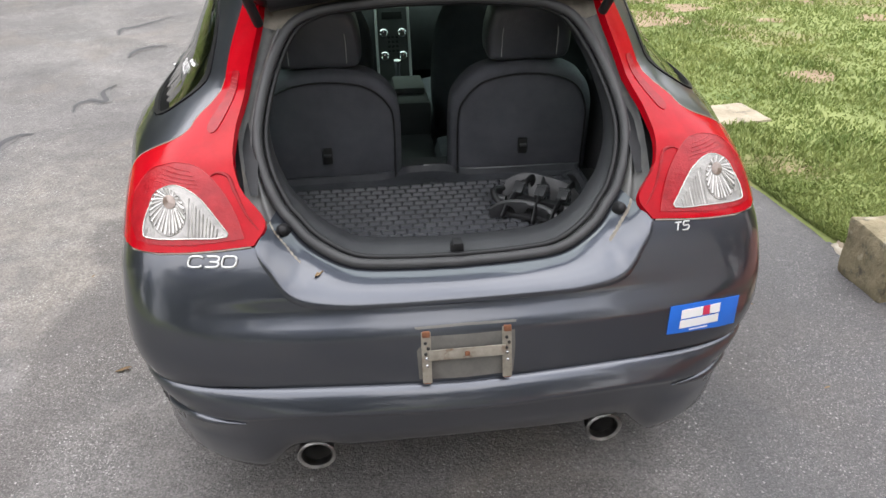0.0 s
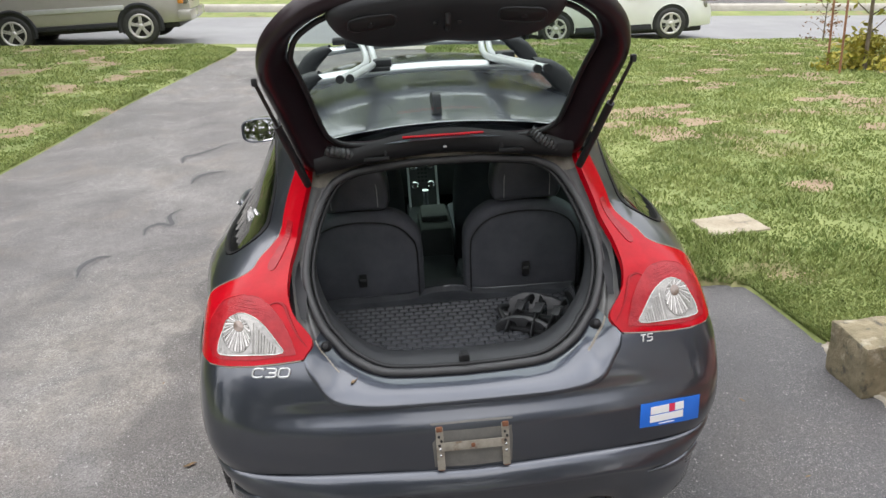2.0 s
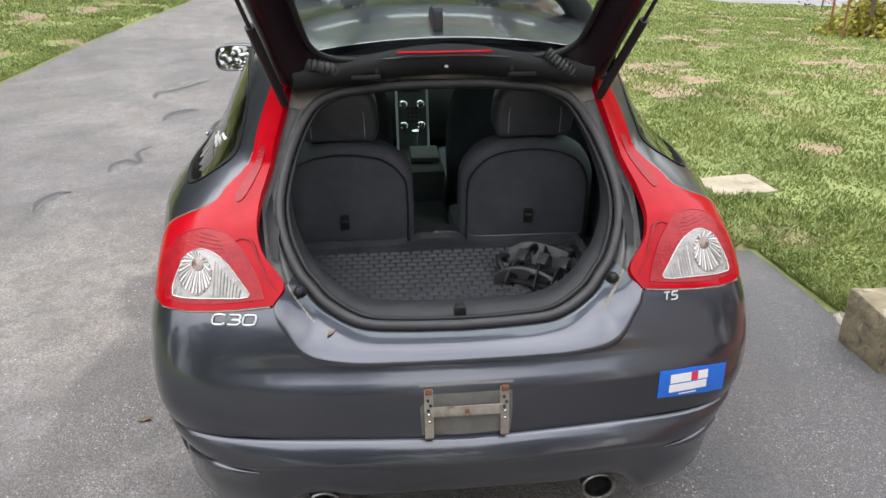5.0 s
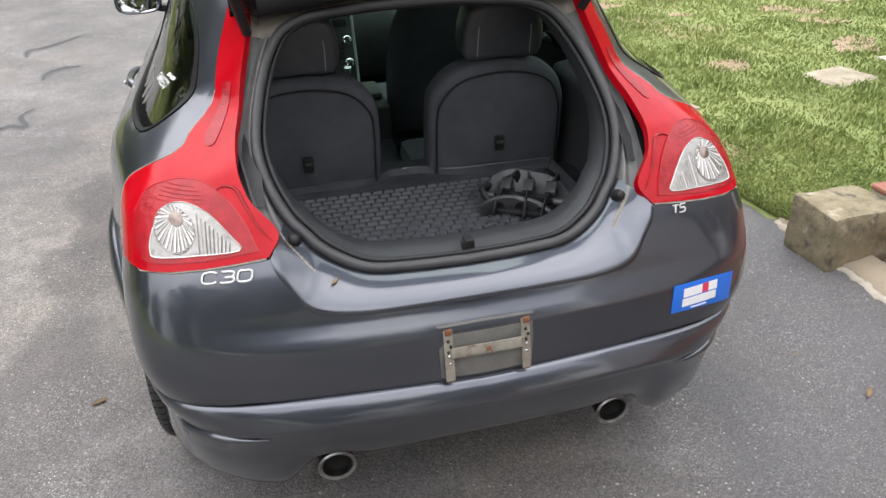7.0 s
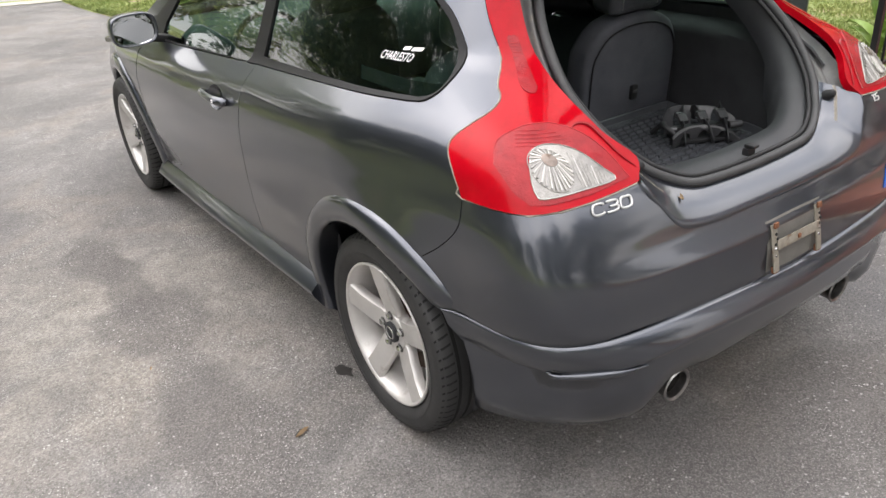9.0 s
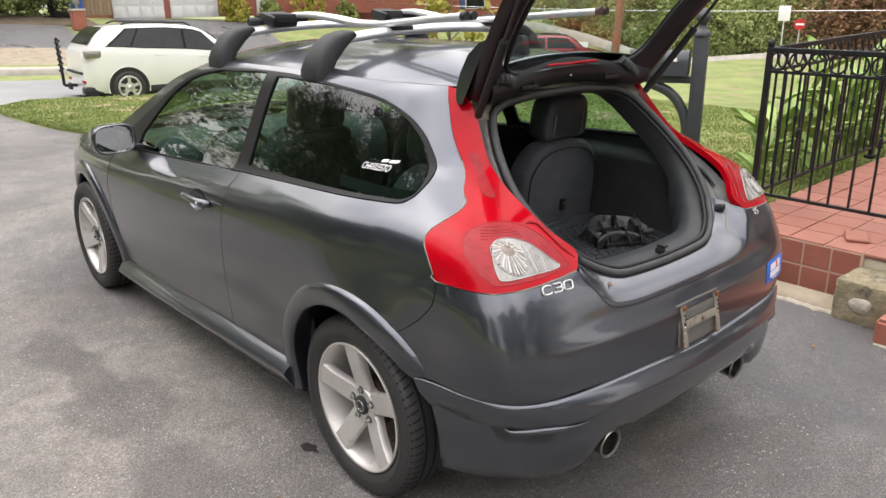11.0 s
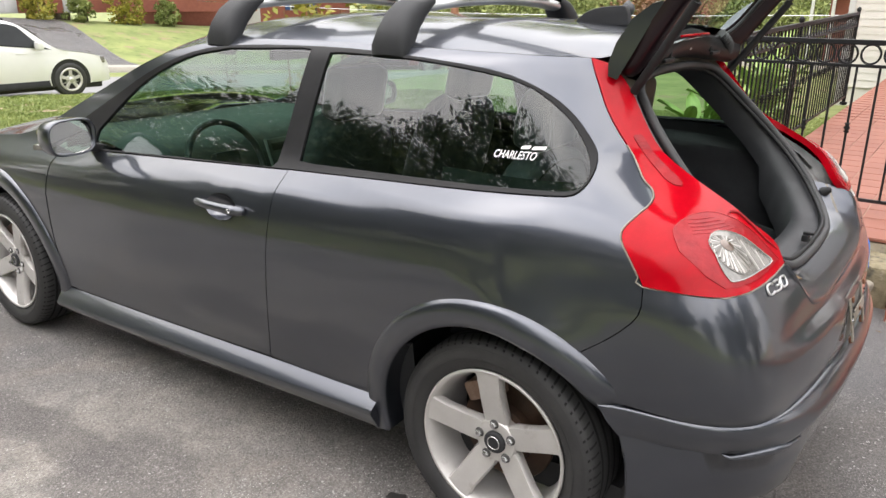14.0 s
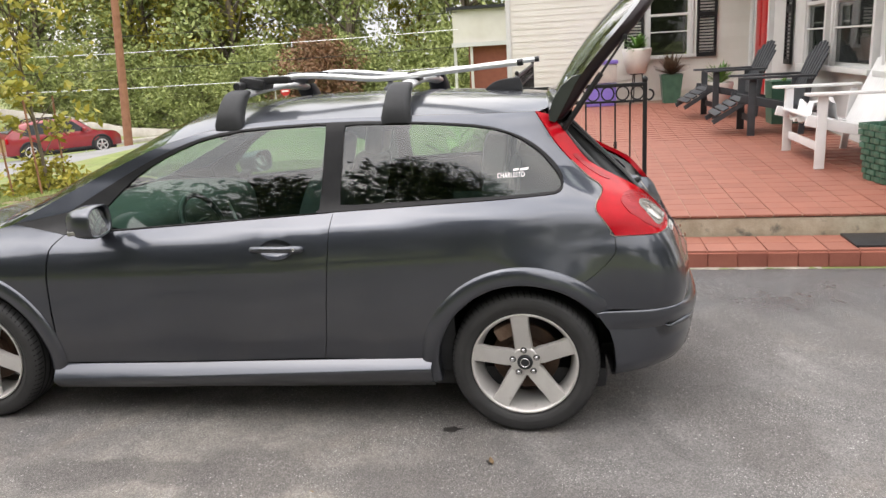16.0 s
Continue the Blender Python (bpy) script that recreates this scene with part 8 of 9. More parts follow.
# ---- parked vehicles on the street ----
def far_wheel(parent, x, y, r):
    ob = new("wheel")
    ob.parent = parent
    ob.empty_display_size = 0.1
    ob.matrix_local = Matrix.Translation((x, y, r))
    s_ = -1 if y < 0 else 1
    v, f = lathe([(-0.11 * s_, r * 0.62), (-0.11 * s_, r * 0.9), (-0.08 * s_, r), (0.08 * s_, r), (0.11 * s_, r * 0.93), (0.115 * s_, r * 0.78), (0.10 * s_, r * 0.62)], 36, "y")
    mesh_part("tyre", v, f, TYRE, ob, flip=s_ > 0)
    v, f = lathe([(0.10 * s_, r * 0.64), (0.112 * s_, r * 0.62), (0.095 * s_, r * 0.57), (0.04 * s_, r * 0.52), (0.03 * s_, 0.01)], 36, "y")
    mesh_part("rim", v, f, DARK, ob, flip=s_ > 0)
    v, f = lathe([(0.10 * s_, r * 0.70), (0.120 * s_, r * 0.68), (0.118 * s_, r * 0.60), (0.09 * s_, r * 0.56)], 36, "y")
    mesh_part("rim_edge", v, f, SILVER, ob, flip=s_ > 0)
    for k in range(5):
        a = 2 * math.pi * k / 5 + 0.3
        for d in (-0.13, 0.13):
            part("spoke", boxes(((r * 0.56, 0.03, r * 0.10), Matrix.Translation((r * 0.33 * math.cos(a + d), 0.09 * s_, r * 0.33 * math.sin(a + d))) @ Matrix.Rotation(-a - d * 0.4, 4, "Y"), 0.008)), SILVER, ob)
    v, f = lathe([(0.085 * s_, r * 0.17), (0.112 * s_, r * 0.15), (0.115 * s_, 0.004)], 20, "y")
    mesh_part("hub_cap", v, f, SILVER, ob, flip=s_ > 0)
    return ob


def far_car(name, label, place, turn, paint, belt_k, roof_k, low, width, wheels, r, side_glass, lamps, group="", screen=(0.5, 1.0), band=()):
    """A parked car that faces +x: the hull is lofted through stations along x; belt_k, roof_k: heights along x."""
    ob = thing(name, label, "car", place, turn, group)
    bz, rz = curve(*belt_k), curve(*roof_k)
    x0, x1 = belt_k[0][0], belt_k[-1][0]
    plan = curve((x0, 0.80), (x0 + 0.25, 0.94), (x0 + 0.9, 1.0), (x1 - 1.0, 0.99), (x1 - 0.35, 0.90), (x1, 0.68))

    def section(x):
        b, t = bz(x), max(rz(x), bz(x) + 0.01)
        w = width / 2 * plan(x)
        up = (t - b) / 0.62
        wt = w - 0.16 * min(1.0, up) - 0.02
        return [(w * 0.93, low), (w * 0.985, low + 0.10), (w, (low + b) / 2), (w * 0.995, b - 0.10), (w * 0.965, b), (w * 0.965 + (wt - w * 0.965) * 0.5, b + (t - b) * 0.48), (wt, b + (t - b) * 0.88), (wt * 0.90, b + (t - b) * 0.975), (wt * 0.45, t), (0.0, t + 0.012 * up)]

    rows_ = []
    xs = np.linspace(x0, x1, 70)
    for x in xs:
        sec = section(x)
        rows_.append([Vector((x, -a, z)) for a, z in sec] + [Vector((x, a, z)) for a, z in sec[-2::-1]])
    v, f = grid(rows_)
    k = len(rows_[0])
    f = list(f) + [tuple(range(k))[::-1], tuple((len(rows_) - 1) * k + i for i in range(k))]
    sharp(mesh_part("body", v, f, paint, ob, flip=True), 45)

    def side_at(x, t, s_, out=0.018):
        sec = section(x)
        (a0, z0), (a1, z1) = sec[4], sec[6]
        return Vector((x, s_ * (a0 + (a1 - a0) * t + out), z0 + (z1 - z0) * t))

    for s_ in (-1, 1):
        for poly in side_glass:
            rows2 = []
            for t in np.linspace(0, 1, 4):
                a, b = poly
                xl, xr = a[0] + (b[0] - a[0]) * t, a[1] + (b[1] - a[1]) * t
                rows2.append([side_at(xl + (xr - xl) * q, 0.08 + 0.86 * t, s_) for q in np.linspace(0, 1, 8)])
            v, f = grid(rows2)
            mesh_part("side_window", v, f, GLASSFAR, ob, flip=s_ > 0)
        if band:
            (b0, b1), (t0, t1) = band
            v, f = grid([[side_at(b0 + (t0 - b0) * t + (b1 + (t1 - b1) * t - b0 - (t0 - b0) * t) * q, 0.04 + 0.94 * t, s_, 0.010) for q in np.linspace(0, 1, 20)] for t in np.linspace(0, 1, 6)])
            mesh_part("window_surround", v, f, GLOSS_BLACK, ob, flip=s_ > 0)
            part("sill_cladding", boxes(((wheels[1] - wheels[0] - 2.5 * r, 0.05, 0.13), ((wheels[0] + wheels[1]) / 2, s_ * width * 0.485, low + 0.05), 0.02)), TRIMGREY, ob)
        for wx in wheels:
            far_wheel(ob, wx, s_ * (width / 2 - 0.10), r)
            v, f = grid([[Vector((wx + rr * math.cos(q), s_ * (width / 2 * plan(wx) * 1.004 + o), r + rr * math.sin(q))) for q in np.linspace(-0.25, math.pi + 0.25, 26)] for rr, o in (((1.30 * r, -0.004), (1.27 * r, 0.014), (1.10 * r, 0.016), (1.07 * r, -0.02)) if not band else ((1.26 * r, -0.004), (1.25 * r, 0.006), (1.20 * r, 0.007), (1.19 * r, -0.02)))])
            mesh_part("wheel_arch", v, f, TRIMGREY if paint is not WHITE_CAR else WHITE_CAR, ob, flip=s_ < 0)
            # a black sheet round the wheel stands for the shade in the arch
            v, f = grid([[Vector((wx + rr * math.cos(q), s_ * (width / 2 * plan(wx) * 1.004), r + rr * math.sin(q))) for q in np.linspace(-0.35, math.pi + 0.35, 26)] for rr in (r * (1.22 if band else 1.09), r * 0.3)])
            mesh_part("arch_shadow", v, f, POCKET, ob, flip=s_ < 0)
        for nm, size, c, mt in lamps:
            part(nm, boxes((size, (c[0], s_ * c[1], c[2]), min(size) * 0.3)), mt, ob)
        for xh in (wheels[0] + 0.75, wheels[0] + 1.75):
            p = side_at(xh, -0.05, s_, 0.0)
            part("door_handle", boxes(((0.20, 0.03, 0.03), (xh, s_ * (width / 2 * plan(xh) * 0.99), bz(xh) - 0.12), 0.008)), paint, ob)
        xm = wheels[1] - 0.62
        part("door_mirror", boxes(((0.14, 0.22, 0.16), (xm, s_ * (width / 2 + 0.10), bz(xm) + 0.08), 0.05)), paint, ob)
        part("side_step", boxes(((wheels[1] - wheels[0] - 2.4 * r, 0.10, 0.10), ((wheels[0] + wheels[1]) / 2, s_ * (width / 2 * 0.95), low + 0.02), 0.02)), TRIMGREY, ob)
        tube("roof_rail", [(x0 + 0.95, s_ * width * 0.33, rz(x0 + 0.95) + 0.01), (x0 + 1.1, s_ * width * 0.33, rz(x0 + 1.1) + 0.055), (x0 + 2.35, s_ * width * 0.33, rz(x0 + 2.35) + 0.055), (x0 + 2.5, s_ * width * 0.33, rz(x0 + 2.5) + 0.01)], 0.022, PLASTIC, ob, 8)
    slope = [x0 + q for q in ((0.16, 0.27, 0.40, 0.55) if rz(x0 + 0.1) < rz(x0 + 0.6) - 0.3 else (0.02, 0.05, 0.09, 0.13))]
    v, f = grid([[Vector((x - 0.012, y * (width * 0.40 - 0.12 * i / 3), rz(x) + 0.016)) for y in np.linspace(-1, 1, 9)] for i, x in enumerate(slope)])
    mesh_part("rear_window", v, f, GLASSFAR, ob)
    v, f = grid([[Vector((x + 0.015, y * (width * 0.37 + 0.06 * i / 4), rz(x) + 0.014)) for y in np.linspace(-1, 1, 9)] for i, x in enumerate(np.linspace(screen[0], screen[1], 5))])
    mesh_part("windscreen", v, f, GLASSFAR, ob)
    part("rear_valance", boxes(((0.10, width * 0.76, 0.16), (x0 + 0.06, 0, low + 0.12), 0.03)), TRIMGREY, ob)
    part("chassis", boxes(((x1 - x0 - 0.5, width * 0.8, 0.24), ((x0 + x1) / 2, 0, low), 0.04)), PLASTIC, ob)
    return ob


GLASSFAR = material("dark_car_glass", (0.012, 0.014, 0.015), (0.025, 0.028, 0.03), 0.12, 2, 60, spec=0.35)
WHITE_CAR = material("pearl_white_paint", (0.70, 0.70, 0.68), (0.76, 0.76, 0.74), 0.3, 2, 200, coat=1.0)
BEIGE_CAR = material("champagne_silver_paint", (0.36, 0.345, 0.315), (0.44, 0.42, 0.385), 0.32, 2, 300, metal=0.35, coat=1.0)
RED_CAR = material("red_car_paint", (0.24, 0.012, 0.018), (0.30, 0.018, 0.024), 0.3, 2, 200, coat=1.0)
AMBER = material("amber_lens", (0.55, 0.20, 0.03), (0.65, 0.26, 0.05), 0.2, 9, 60, coat=1.0)
wz = terrain(5.2, 16.5) + 0.014
far_car("white_suv", "pearl white sport utility car parked on the street", (5.34, 16.6, wz), -3.5, WHITE_CAR,
        [(-2.22, 1.08), (-2.1, 1.20), (-1.7, 1.235), (-0.9, 1.17), (0.0, 1.11), (0.6, 1.05), (1.2, 0.99), (1.9, 0.88), (2.35, 0.72), (2.42, 0.62)],
        [(-2.22, 1.12), (-2.08, 1.27), (-1.82, 1.55), (-1.62, 1.655), (-1.3, 1.69), (-0.6, 1.70), (0.2, 1.64), (0.55, 1.52), (1.15, 1.05), (1.35, 0.98), (2.42, 0.62)], 0.26, 1.84, (-1.34, 1.375), 0.365,
        [((-1.66, -1.22), (-1.22, -1.0)), ((-1.18, -0.02), (-0.96, -0.02)), ((0.04, 1.0), (0.04, 0.44))],
        [("tail_lamp", (0.36, 0.24, 0.17), (-2.00, 0.765, 1.10), WHITE_LENS), ("head_lamp", (0.36, 0.22, 0.16), (2.10, 0.66, 0.74), WHITE_LENS), ("rear_reflector", (0.05, 0.26, 0.06), (-2.21, 0.62, 0.52), RED_LENS), ("bumper_step", (0.16, 0.66, 0.05), (-2.19, 0.34, 0.70), TRIMGREY), ("bumper_cladding", (0.50, 0.30, 0.16), (-2.02, 0.68, 0.33), TRIMGREY)], screen=(0.60, 1.10), band=((-1.74, 1.06), (-1.26, 0.46)))
rackb = thing("hitch_rack", "folded black bike rack on the tow bar of the white car", "bike rack", (2.85, 16.75, wz), -3.5)
tube("mast", [(0, 0, 0.42), (-0.02, 0, 1.45)], 0.035, PLASTIC, rackb, 8)
tube("tow_arm", [(0.45, 0, 0.40), (0, 0, 0.42)], 0.035, PLASTIC, rackb, 8)
for k in range(6):
    tube("cradle", [(-0.06, -0.09, 0.75 + 0.12 * k), (0.05, 0.09, 0.78 + 0.12 * k)], 0.03, PLASTIC, rackb, 6)
bz_ = terrain(-6.8, 15.9) + 0.014
far_car("beige_suv", "champagne silver off-road car parked at the kerb", (-6.85, 16.15, bz_), 2.5, BEIGE_CAR,
        [(-2.35, 1.05), (-2.2, 1.12), (-1.0, 1.13), (0.6, 1.12), (1.1, 1.11), (1.9, 1.05), (2.35, 0.98), (2.45, 0.86)],
        [(-2.35, 1.3), (-2.2, 1.72), (-2.0, 1.84), (-0.6, 1.88), (0.1, 1.86), (0.42, 1.74), (0.95, 1.19), (1.1, 1.13), (2.45, 0.86)], 0.42, 1.90, (-1.27, 1.40), 0.385,
        [((-2.05, -1.2), (-1.95, -1.2)), ((-1.12, -0.18), (-1.12, -0.18)), ((-0.1, 0.80), (-0.1, 0.38))],
        [("tail_lamp", (0.08, 0.18, 0.35), (-2.32, 0.78, 1.0), RED_LENS), ("head_lamp", (0.16, 0.40, 0.20), (2.36, 0.55, 0.88), WHITE_LENS), ("indicator", (0.12, 0.16, 0.16), (2.30, 0.80, 0.88), AMBER), ("bumper", (0.30, 0.95, 0.22), (2.36, 0.45, 0.56), BEIGE_CAR), ("side_moulding", (2.1, 0.03, 0.10), (0.06, 0.95, 0.80), ALU), ("grille_half", (0.06, 0.30, 0.18), (2.44, 0.15, 0.90), POCKET)], screen=(0.46, 0.90))
far_car("red_car", "red hatchback parked by the far road, half hidden by leaves", (23.2, 20.0, terrain(23.2, 20.0) + 0.02), -38, RED_CAR,
        [(-2.1, 0.80), (-2.0, 0.92), (-1.0, 0.92), (0.6, 0.90), (1.2, 0.88), (1.9, 0.78), (2.15, 0.6)],
        [(-2.1, 0.9), (-1.9, 1.1), (-1.4, 1.38), (-0.4, 1.47), (0.4, 1.40), (1.1, 0.93), (2.15, 0.6)], 0.25, 1.76, (-1.3, 1.3), 0.32,
        [((-1.6, -0.6), (-1.2, -0.6)), ((-0.5, 0.9), (-0.5, 0.35))], [("tail_lamp", (0.08, 0.2, 0.2), (-2.04, 0.7, 0.8), RED_LENS)])


# ---- trees ----
def leaf_cloud(clumps, per, size, rnd):
    """Points and faces of many small leaf sprays, gathered in clumps (centre, radius)."""
    v, f = [], []
    for c, r in clumps:
        for _ in range(per):
            d = Vector((rnd.gauss(0, 1), rnd.gauss(0, 1), rnd.gauss(0, 0.8)))
            p = Vector(c) + d.normalized() * r * rnd.random() ** 0.4
            a, b = Vector((rnd.gauss(0, 1), rnd.gauss(0, 1), rnd.gauss(0, 0.7))).normalized(), Vector((rnd.gauss(0, 1), rnd.gauss(0, 1), rnd.gauss(0, 1))).normalized()
            b = (b - a * b.dot(a)).normalized()
            s_ = size * rnd.uniform(0.6, 1.4)
            k = len(v)
            v += [p - a * s_, p + b * s_ * 0.45, p + a * s_, p - b * s_ * 0.45]
            f.append((k, k + 1, k + 2, k + 3))
    return v, f


def limb_data(limbs, seg=7):
    v, f = [], []
    for pts, radii in limbs:
        a, b = tube_data(pts, radii, seg)
        k = len(v)
        v += a
        f += [tuple(k + i for i in q) for q in b]
    return v, f


def tree(name, label, place, high, spread_, leaf_mt, seed, clumps_n=26, per=120, leaf=0.22, trunk=0.2, bare=0.3, group="", category="tree"):
    rnd = random.Random(seed)
    ob = thing(name, label, category, place, rnd.uniform(0, 360), group)
    lean = rnd.uniform(-0.05, 0.05) * high
    axis_ = [(0, 0, -0.2), (lean * 0.3, 0, high * 0.3), (lean, 0, high * 0.65), (lean * 1.4, lean * 0.4, high * 0.95)]
    ln = round_line(axis_, 5)
    limbs = [(ln, [trunk * (1 - 0.9 * i / (len(ln) - 1)) for i in range(len(ln))])]
    clumps = []
    for i in range(clumps_n):
        h = bare + (1 - bare) * ((i + 0.5) / clumps_n)
        a = i * 2.4 + rnd.uniform(-0.4, 0.4)
        reach = spread_ * math.sin(math.pi * min(0.98, 0.18 + 0.80 * (h - bare) / (1 - bare))) ** 0.7 * rnd.uniform(0.45, 1.0)
        root = Vector(ln[int((len(ln) - 1) * min(0.95, h * 0.85))])
        tip = Vector((lean * h + reach * math.cos(a), reach * math.sin(a), high * h + rnd.uniform(-0.03, 0.06) * high))
        mid = root.lerp(tip, 0.5) + Vector((0, 0, 0.05 * high * rnd.random()))
        limbs.append(([root, mid, tip], [trunk * 0.30, trunk * 0.16, trunk * 0.04]))
        clumps.append((tip, spread_ * rnd.uniform(0.22, 0.38)))
        if rnd.random() < 0.6:
            clumps.append((mid, spread_ * 0.22))
    v, f = limb_data(limbs, 7)
    mesh_part("trunk", v, f, BARK, ob, flip=True)
    v, f = leaf_cloud(clumps, per, leaf, rnd)
    mesh_part("crown", v, f, leaf_mt, ob, flat=True)
    return ob


wood_a = tree("woodland_tree", "tall green woodland tree beyond the road", (46, 30, terrain(46, 30)), 15, 5.2, WOOD_LEAF, 1, 32, 230, 0.155, 0.28, 0.12, "woodland trees")
wood_b = tree("woodland_tree", "tall dark green tree in the wood's edge", (52, 18, terrain(52, 18)), 17, 4.6, WOOD_LEAF, 2, 32, 230, 0.155, 0.30, 0.10, "woodland trees")
wood_c = tree("woodland_tree", "yellowing tree in the wood's edge", (47, 24, terrain(47, 24)), 13, 4.4, LEAF_YELLOW, 3, 28, 220, 0.15, 0.25, 0.12, "woodland trees")
wood_d = tree("woodland_shrub", "low bushy undergrowth along the far road", (41, 20, terrain(41, 20)), 4.2, 3.2, WOOD_LEAF, 4, 20, 210, 0.095, 0.1, 0.05, "undergrowth", "shrub")
rnd_w = random.Random(11)
spots = []
for k in range(27):
    y = 46 - 2.6 * k + rnd_w.uniform(-1, 1)
    x = 46 + 7 * (k % 3) + rnd_w.uniform(-1.5, 1.5)
    if k % 3 < 2:
        spots.append((x, y))
for k in range(16):
    spots.append((-16 + 4.6 * k + rnd_w.uniform(-1, 1), 52 + 5 * (k % 3) + rnd_w.uniform(-1.5, 1.5)))
for i, (x, y) in enumerate(spots):
    src = (wood_a, wood_b, wood_a, wood_b, wood_c)[i % 5]
    cp = copy_thing(src, pose(x, y, terrain(x, y) - 0.3, 0, 0, rnd_w.uniform(0, 360)))
    s_ = rnd_w.uniform(0.85, 1.25)
    cp.scale = (s_, s_, s_ * rnd_w.uniform(1.2, 1.55))
for k in range(22):
    y = 34 - 2.2 * k + rnd_w.uniform(-0.6, 0.6)
    x = 40.5 + rnd_w.uniform(0, 1.5)
    cp = copy_thing(wood_d, pose(x, y, terrain(x, y) - 0.2, 0, 0, rnd_w.uniform(0, 360)))
    cp.scale = (1.0, 1.0, rnd_w.uniform(0.7, 1.2))
# trees along the driveway's other side, seen in the glass; those behind are added to block low sky
side_a = tree("garden_tree", "spreading dark green tree beside the driveway", (-12.2, 6.8, terrain(-12.2, 6.8)), 8.6, 4.2, LEAF_DARK, 21, 34, 300, 0.12, 0.26, 0.16, "garden trees")
for x, y, s_ in ((-10, 10.5, 0.9), (-17.5, -2.5, 0.75), (-12.3, 16.5, 1.2), (-11.5, 2.2, 1.12), (-22, -12, 0.9), (-15, 20, 0.8), (-9, -13, 1.0), (-3, -15, 1.1), (3.5, -14, 0.95), (-24, -4, 1.0)):
    cp = copy_thing(side_a, pose(x, y, -0.2, 0, 0, 40 * x))
    cp.scale = (s_, s_, s_)
# unseen trees added behind the house to close off the low sky
for x, y, s_ in ((25, -7, 1.0), (27, -13, 1.1), (24, -2.5, 0.8)):
    cp = copy_thing(wood_a, pose(x, y, -1.2, 0, 0, 50 * y))
    cp.scale = (s_, s_, s_)
# tall trees added out of view across the street, to darken the roof's reflection
for x, y, s_ in ((-30, 58, 1.5), (-19, 64, 1.7), (-9, 60, 1.5), (1, 66, 1.8), (11, 61, 1.6), (21, 65, 1.7), (31, 60, 1.5)):
    cp = copy_thing(wood_b, pose(x, y, terrain(x, y) - 0.3, 0, 0, 70 * x))
    cp.scale = (s_ * 1.3, s_ * 1.3, s_)
# young staked tree on the lawn, with rough growth round its foot
tree("young_tree", "young staked tree with sparse yellow-green leaves", (6.7, 8.0, terrain(6.7, 8.0) + 0.03), 3.6, 0.95, LEAF_YELLOW, 31, 22, 26, 0.075, 0.035, 0.28)
for i, (dx, dy) in enumerate(((-0.55, -0.3), (-0.35, 0.35), (0.55, 0.1))):
    st = thing("tree_stake", "thin dark stake beside the young tree", "stake", (6.7 + dx, 8.0 + dy, terrain(6.7 + dx, 8.0 + dy)), group="tree stakes")
    tube("stake_rod", [(0, 0, -0.1), (0.12 * dx, 0.1 * dy, 1.55)], 0.016, POLE_WOOD, st, 6)
tree("rough_shrub", "rough weedy growth round the young tree", (6.9, 8.2, terrain(6.9, 8.2)), 0.55, 0.8, LEAF_YELLOW, 33, 16, 60, 0.05, 0.01, 0.1, category="shrub")
tree("twiggy_shrub", "nearly bare twiggy shrub at the lawn's edge", (9.3, 13.6, terrain(9.3, 13.6)), 1.3, 0.6, LEAF_RUSSET, 34, 18, 5, 0.04, 0.02, 0.1, category="shrub")
tree("russet_shrub", "large russet bush beyond the railing", (38.6, 14.2, terrain(38.6, 14.2)), 4.5, 3.1, LEAF_RUSSET, 35, 30, 190, 0.11, 0.05, 0.05, category="shrub")
tree("lawn_sapling", "slender sapling on the far lawn", (7.5, 26.5, terrain(7.5, 26.5)), 1.1, 0.4, LEAF_YELLOW, 36, 14, 24, 0.06, 0.03, 0.4)

# utility pole, wires, signs
pole = thing("utility_pole", "tall leaning brown wooden utility pole", "utility pole", (24.0, 17.6, terrain(24, 17.6) - 0.3))
tube("pole_shaft", [(0, 0, 0), (0.15, -0.55, 9.5)], [0.17, 0.12], POLE_WOOD, pole, 14)
for k, z in enumerate((3.4, 2.75, 2.1, 1.35)):
    wire = thing("overhead_wire", "thin overhead wire crossing before the woods", "wire", (0, 0, 0), group="overhead wires")
    a, b = Vector((30, -26, z + 1.5)), Vector((22.0, 48, z + 0.8))
    tube("wire_strand", [a.lerp(b, t) - Vector((0, 0, 1.6 * (1 - (2 * t - 1) ** 2))) for t in np.linspace(0, 1, 16)], 0.012, CHROME if k % 2 else TRIMGREY, wire, 5)


def sign_post(name, place, turn, high, face, label):
    ob = thing(name, label, "road sign", place, turn)
    tube("sign_pole", [(0, 0, 0), (0, 0, high)], 0.03, ALU, ob, 8)
    face(ob, high)


def stop_face(ob, h):
    pts = [(0.25 * math.cos(radians(22.5 + 45 * k)), h + 0.2 + 0.25 * math.sin(radians(22.5 + 45 * k))) for k in range(8)]
    part("sign_plate", plate(pts, 0.02, 0.0, Matrix.Translation((0, -0.04, 0))), RED_PAINT, ob, "red octagonal plate", flat=True)
    part("sign_bar", boxes(((0.34, 0.006, 0.08), (0, -0.054, h + 0.2), 0.0)), WHITE, ob, flat=True)


def white_face(ob, h):
    part("sign_plate", boxes(((0.46, 0.02, 0.60), (0, -0.04, h + 0.2), 0.01)), WHITE, ob, "white rectangular plate")


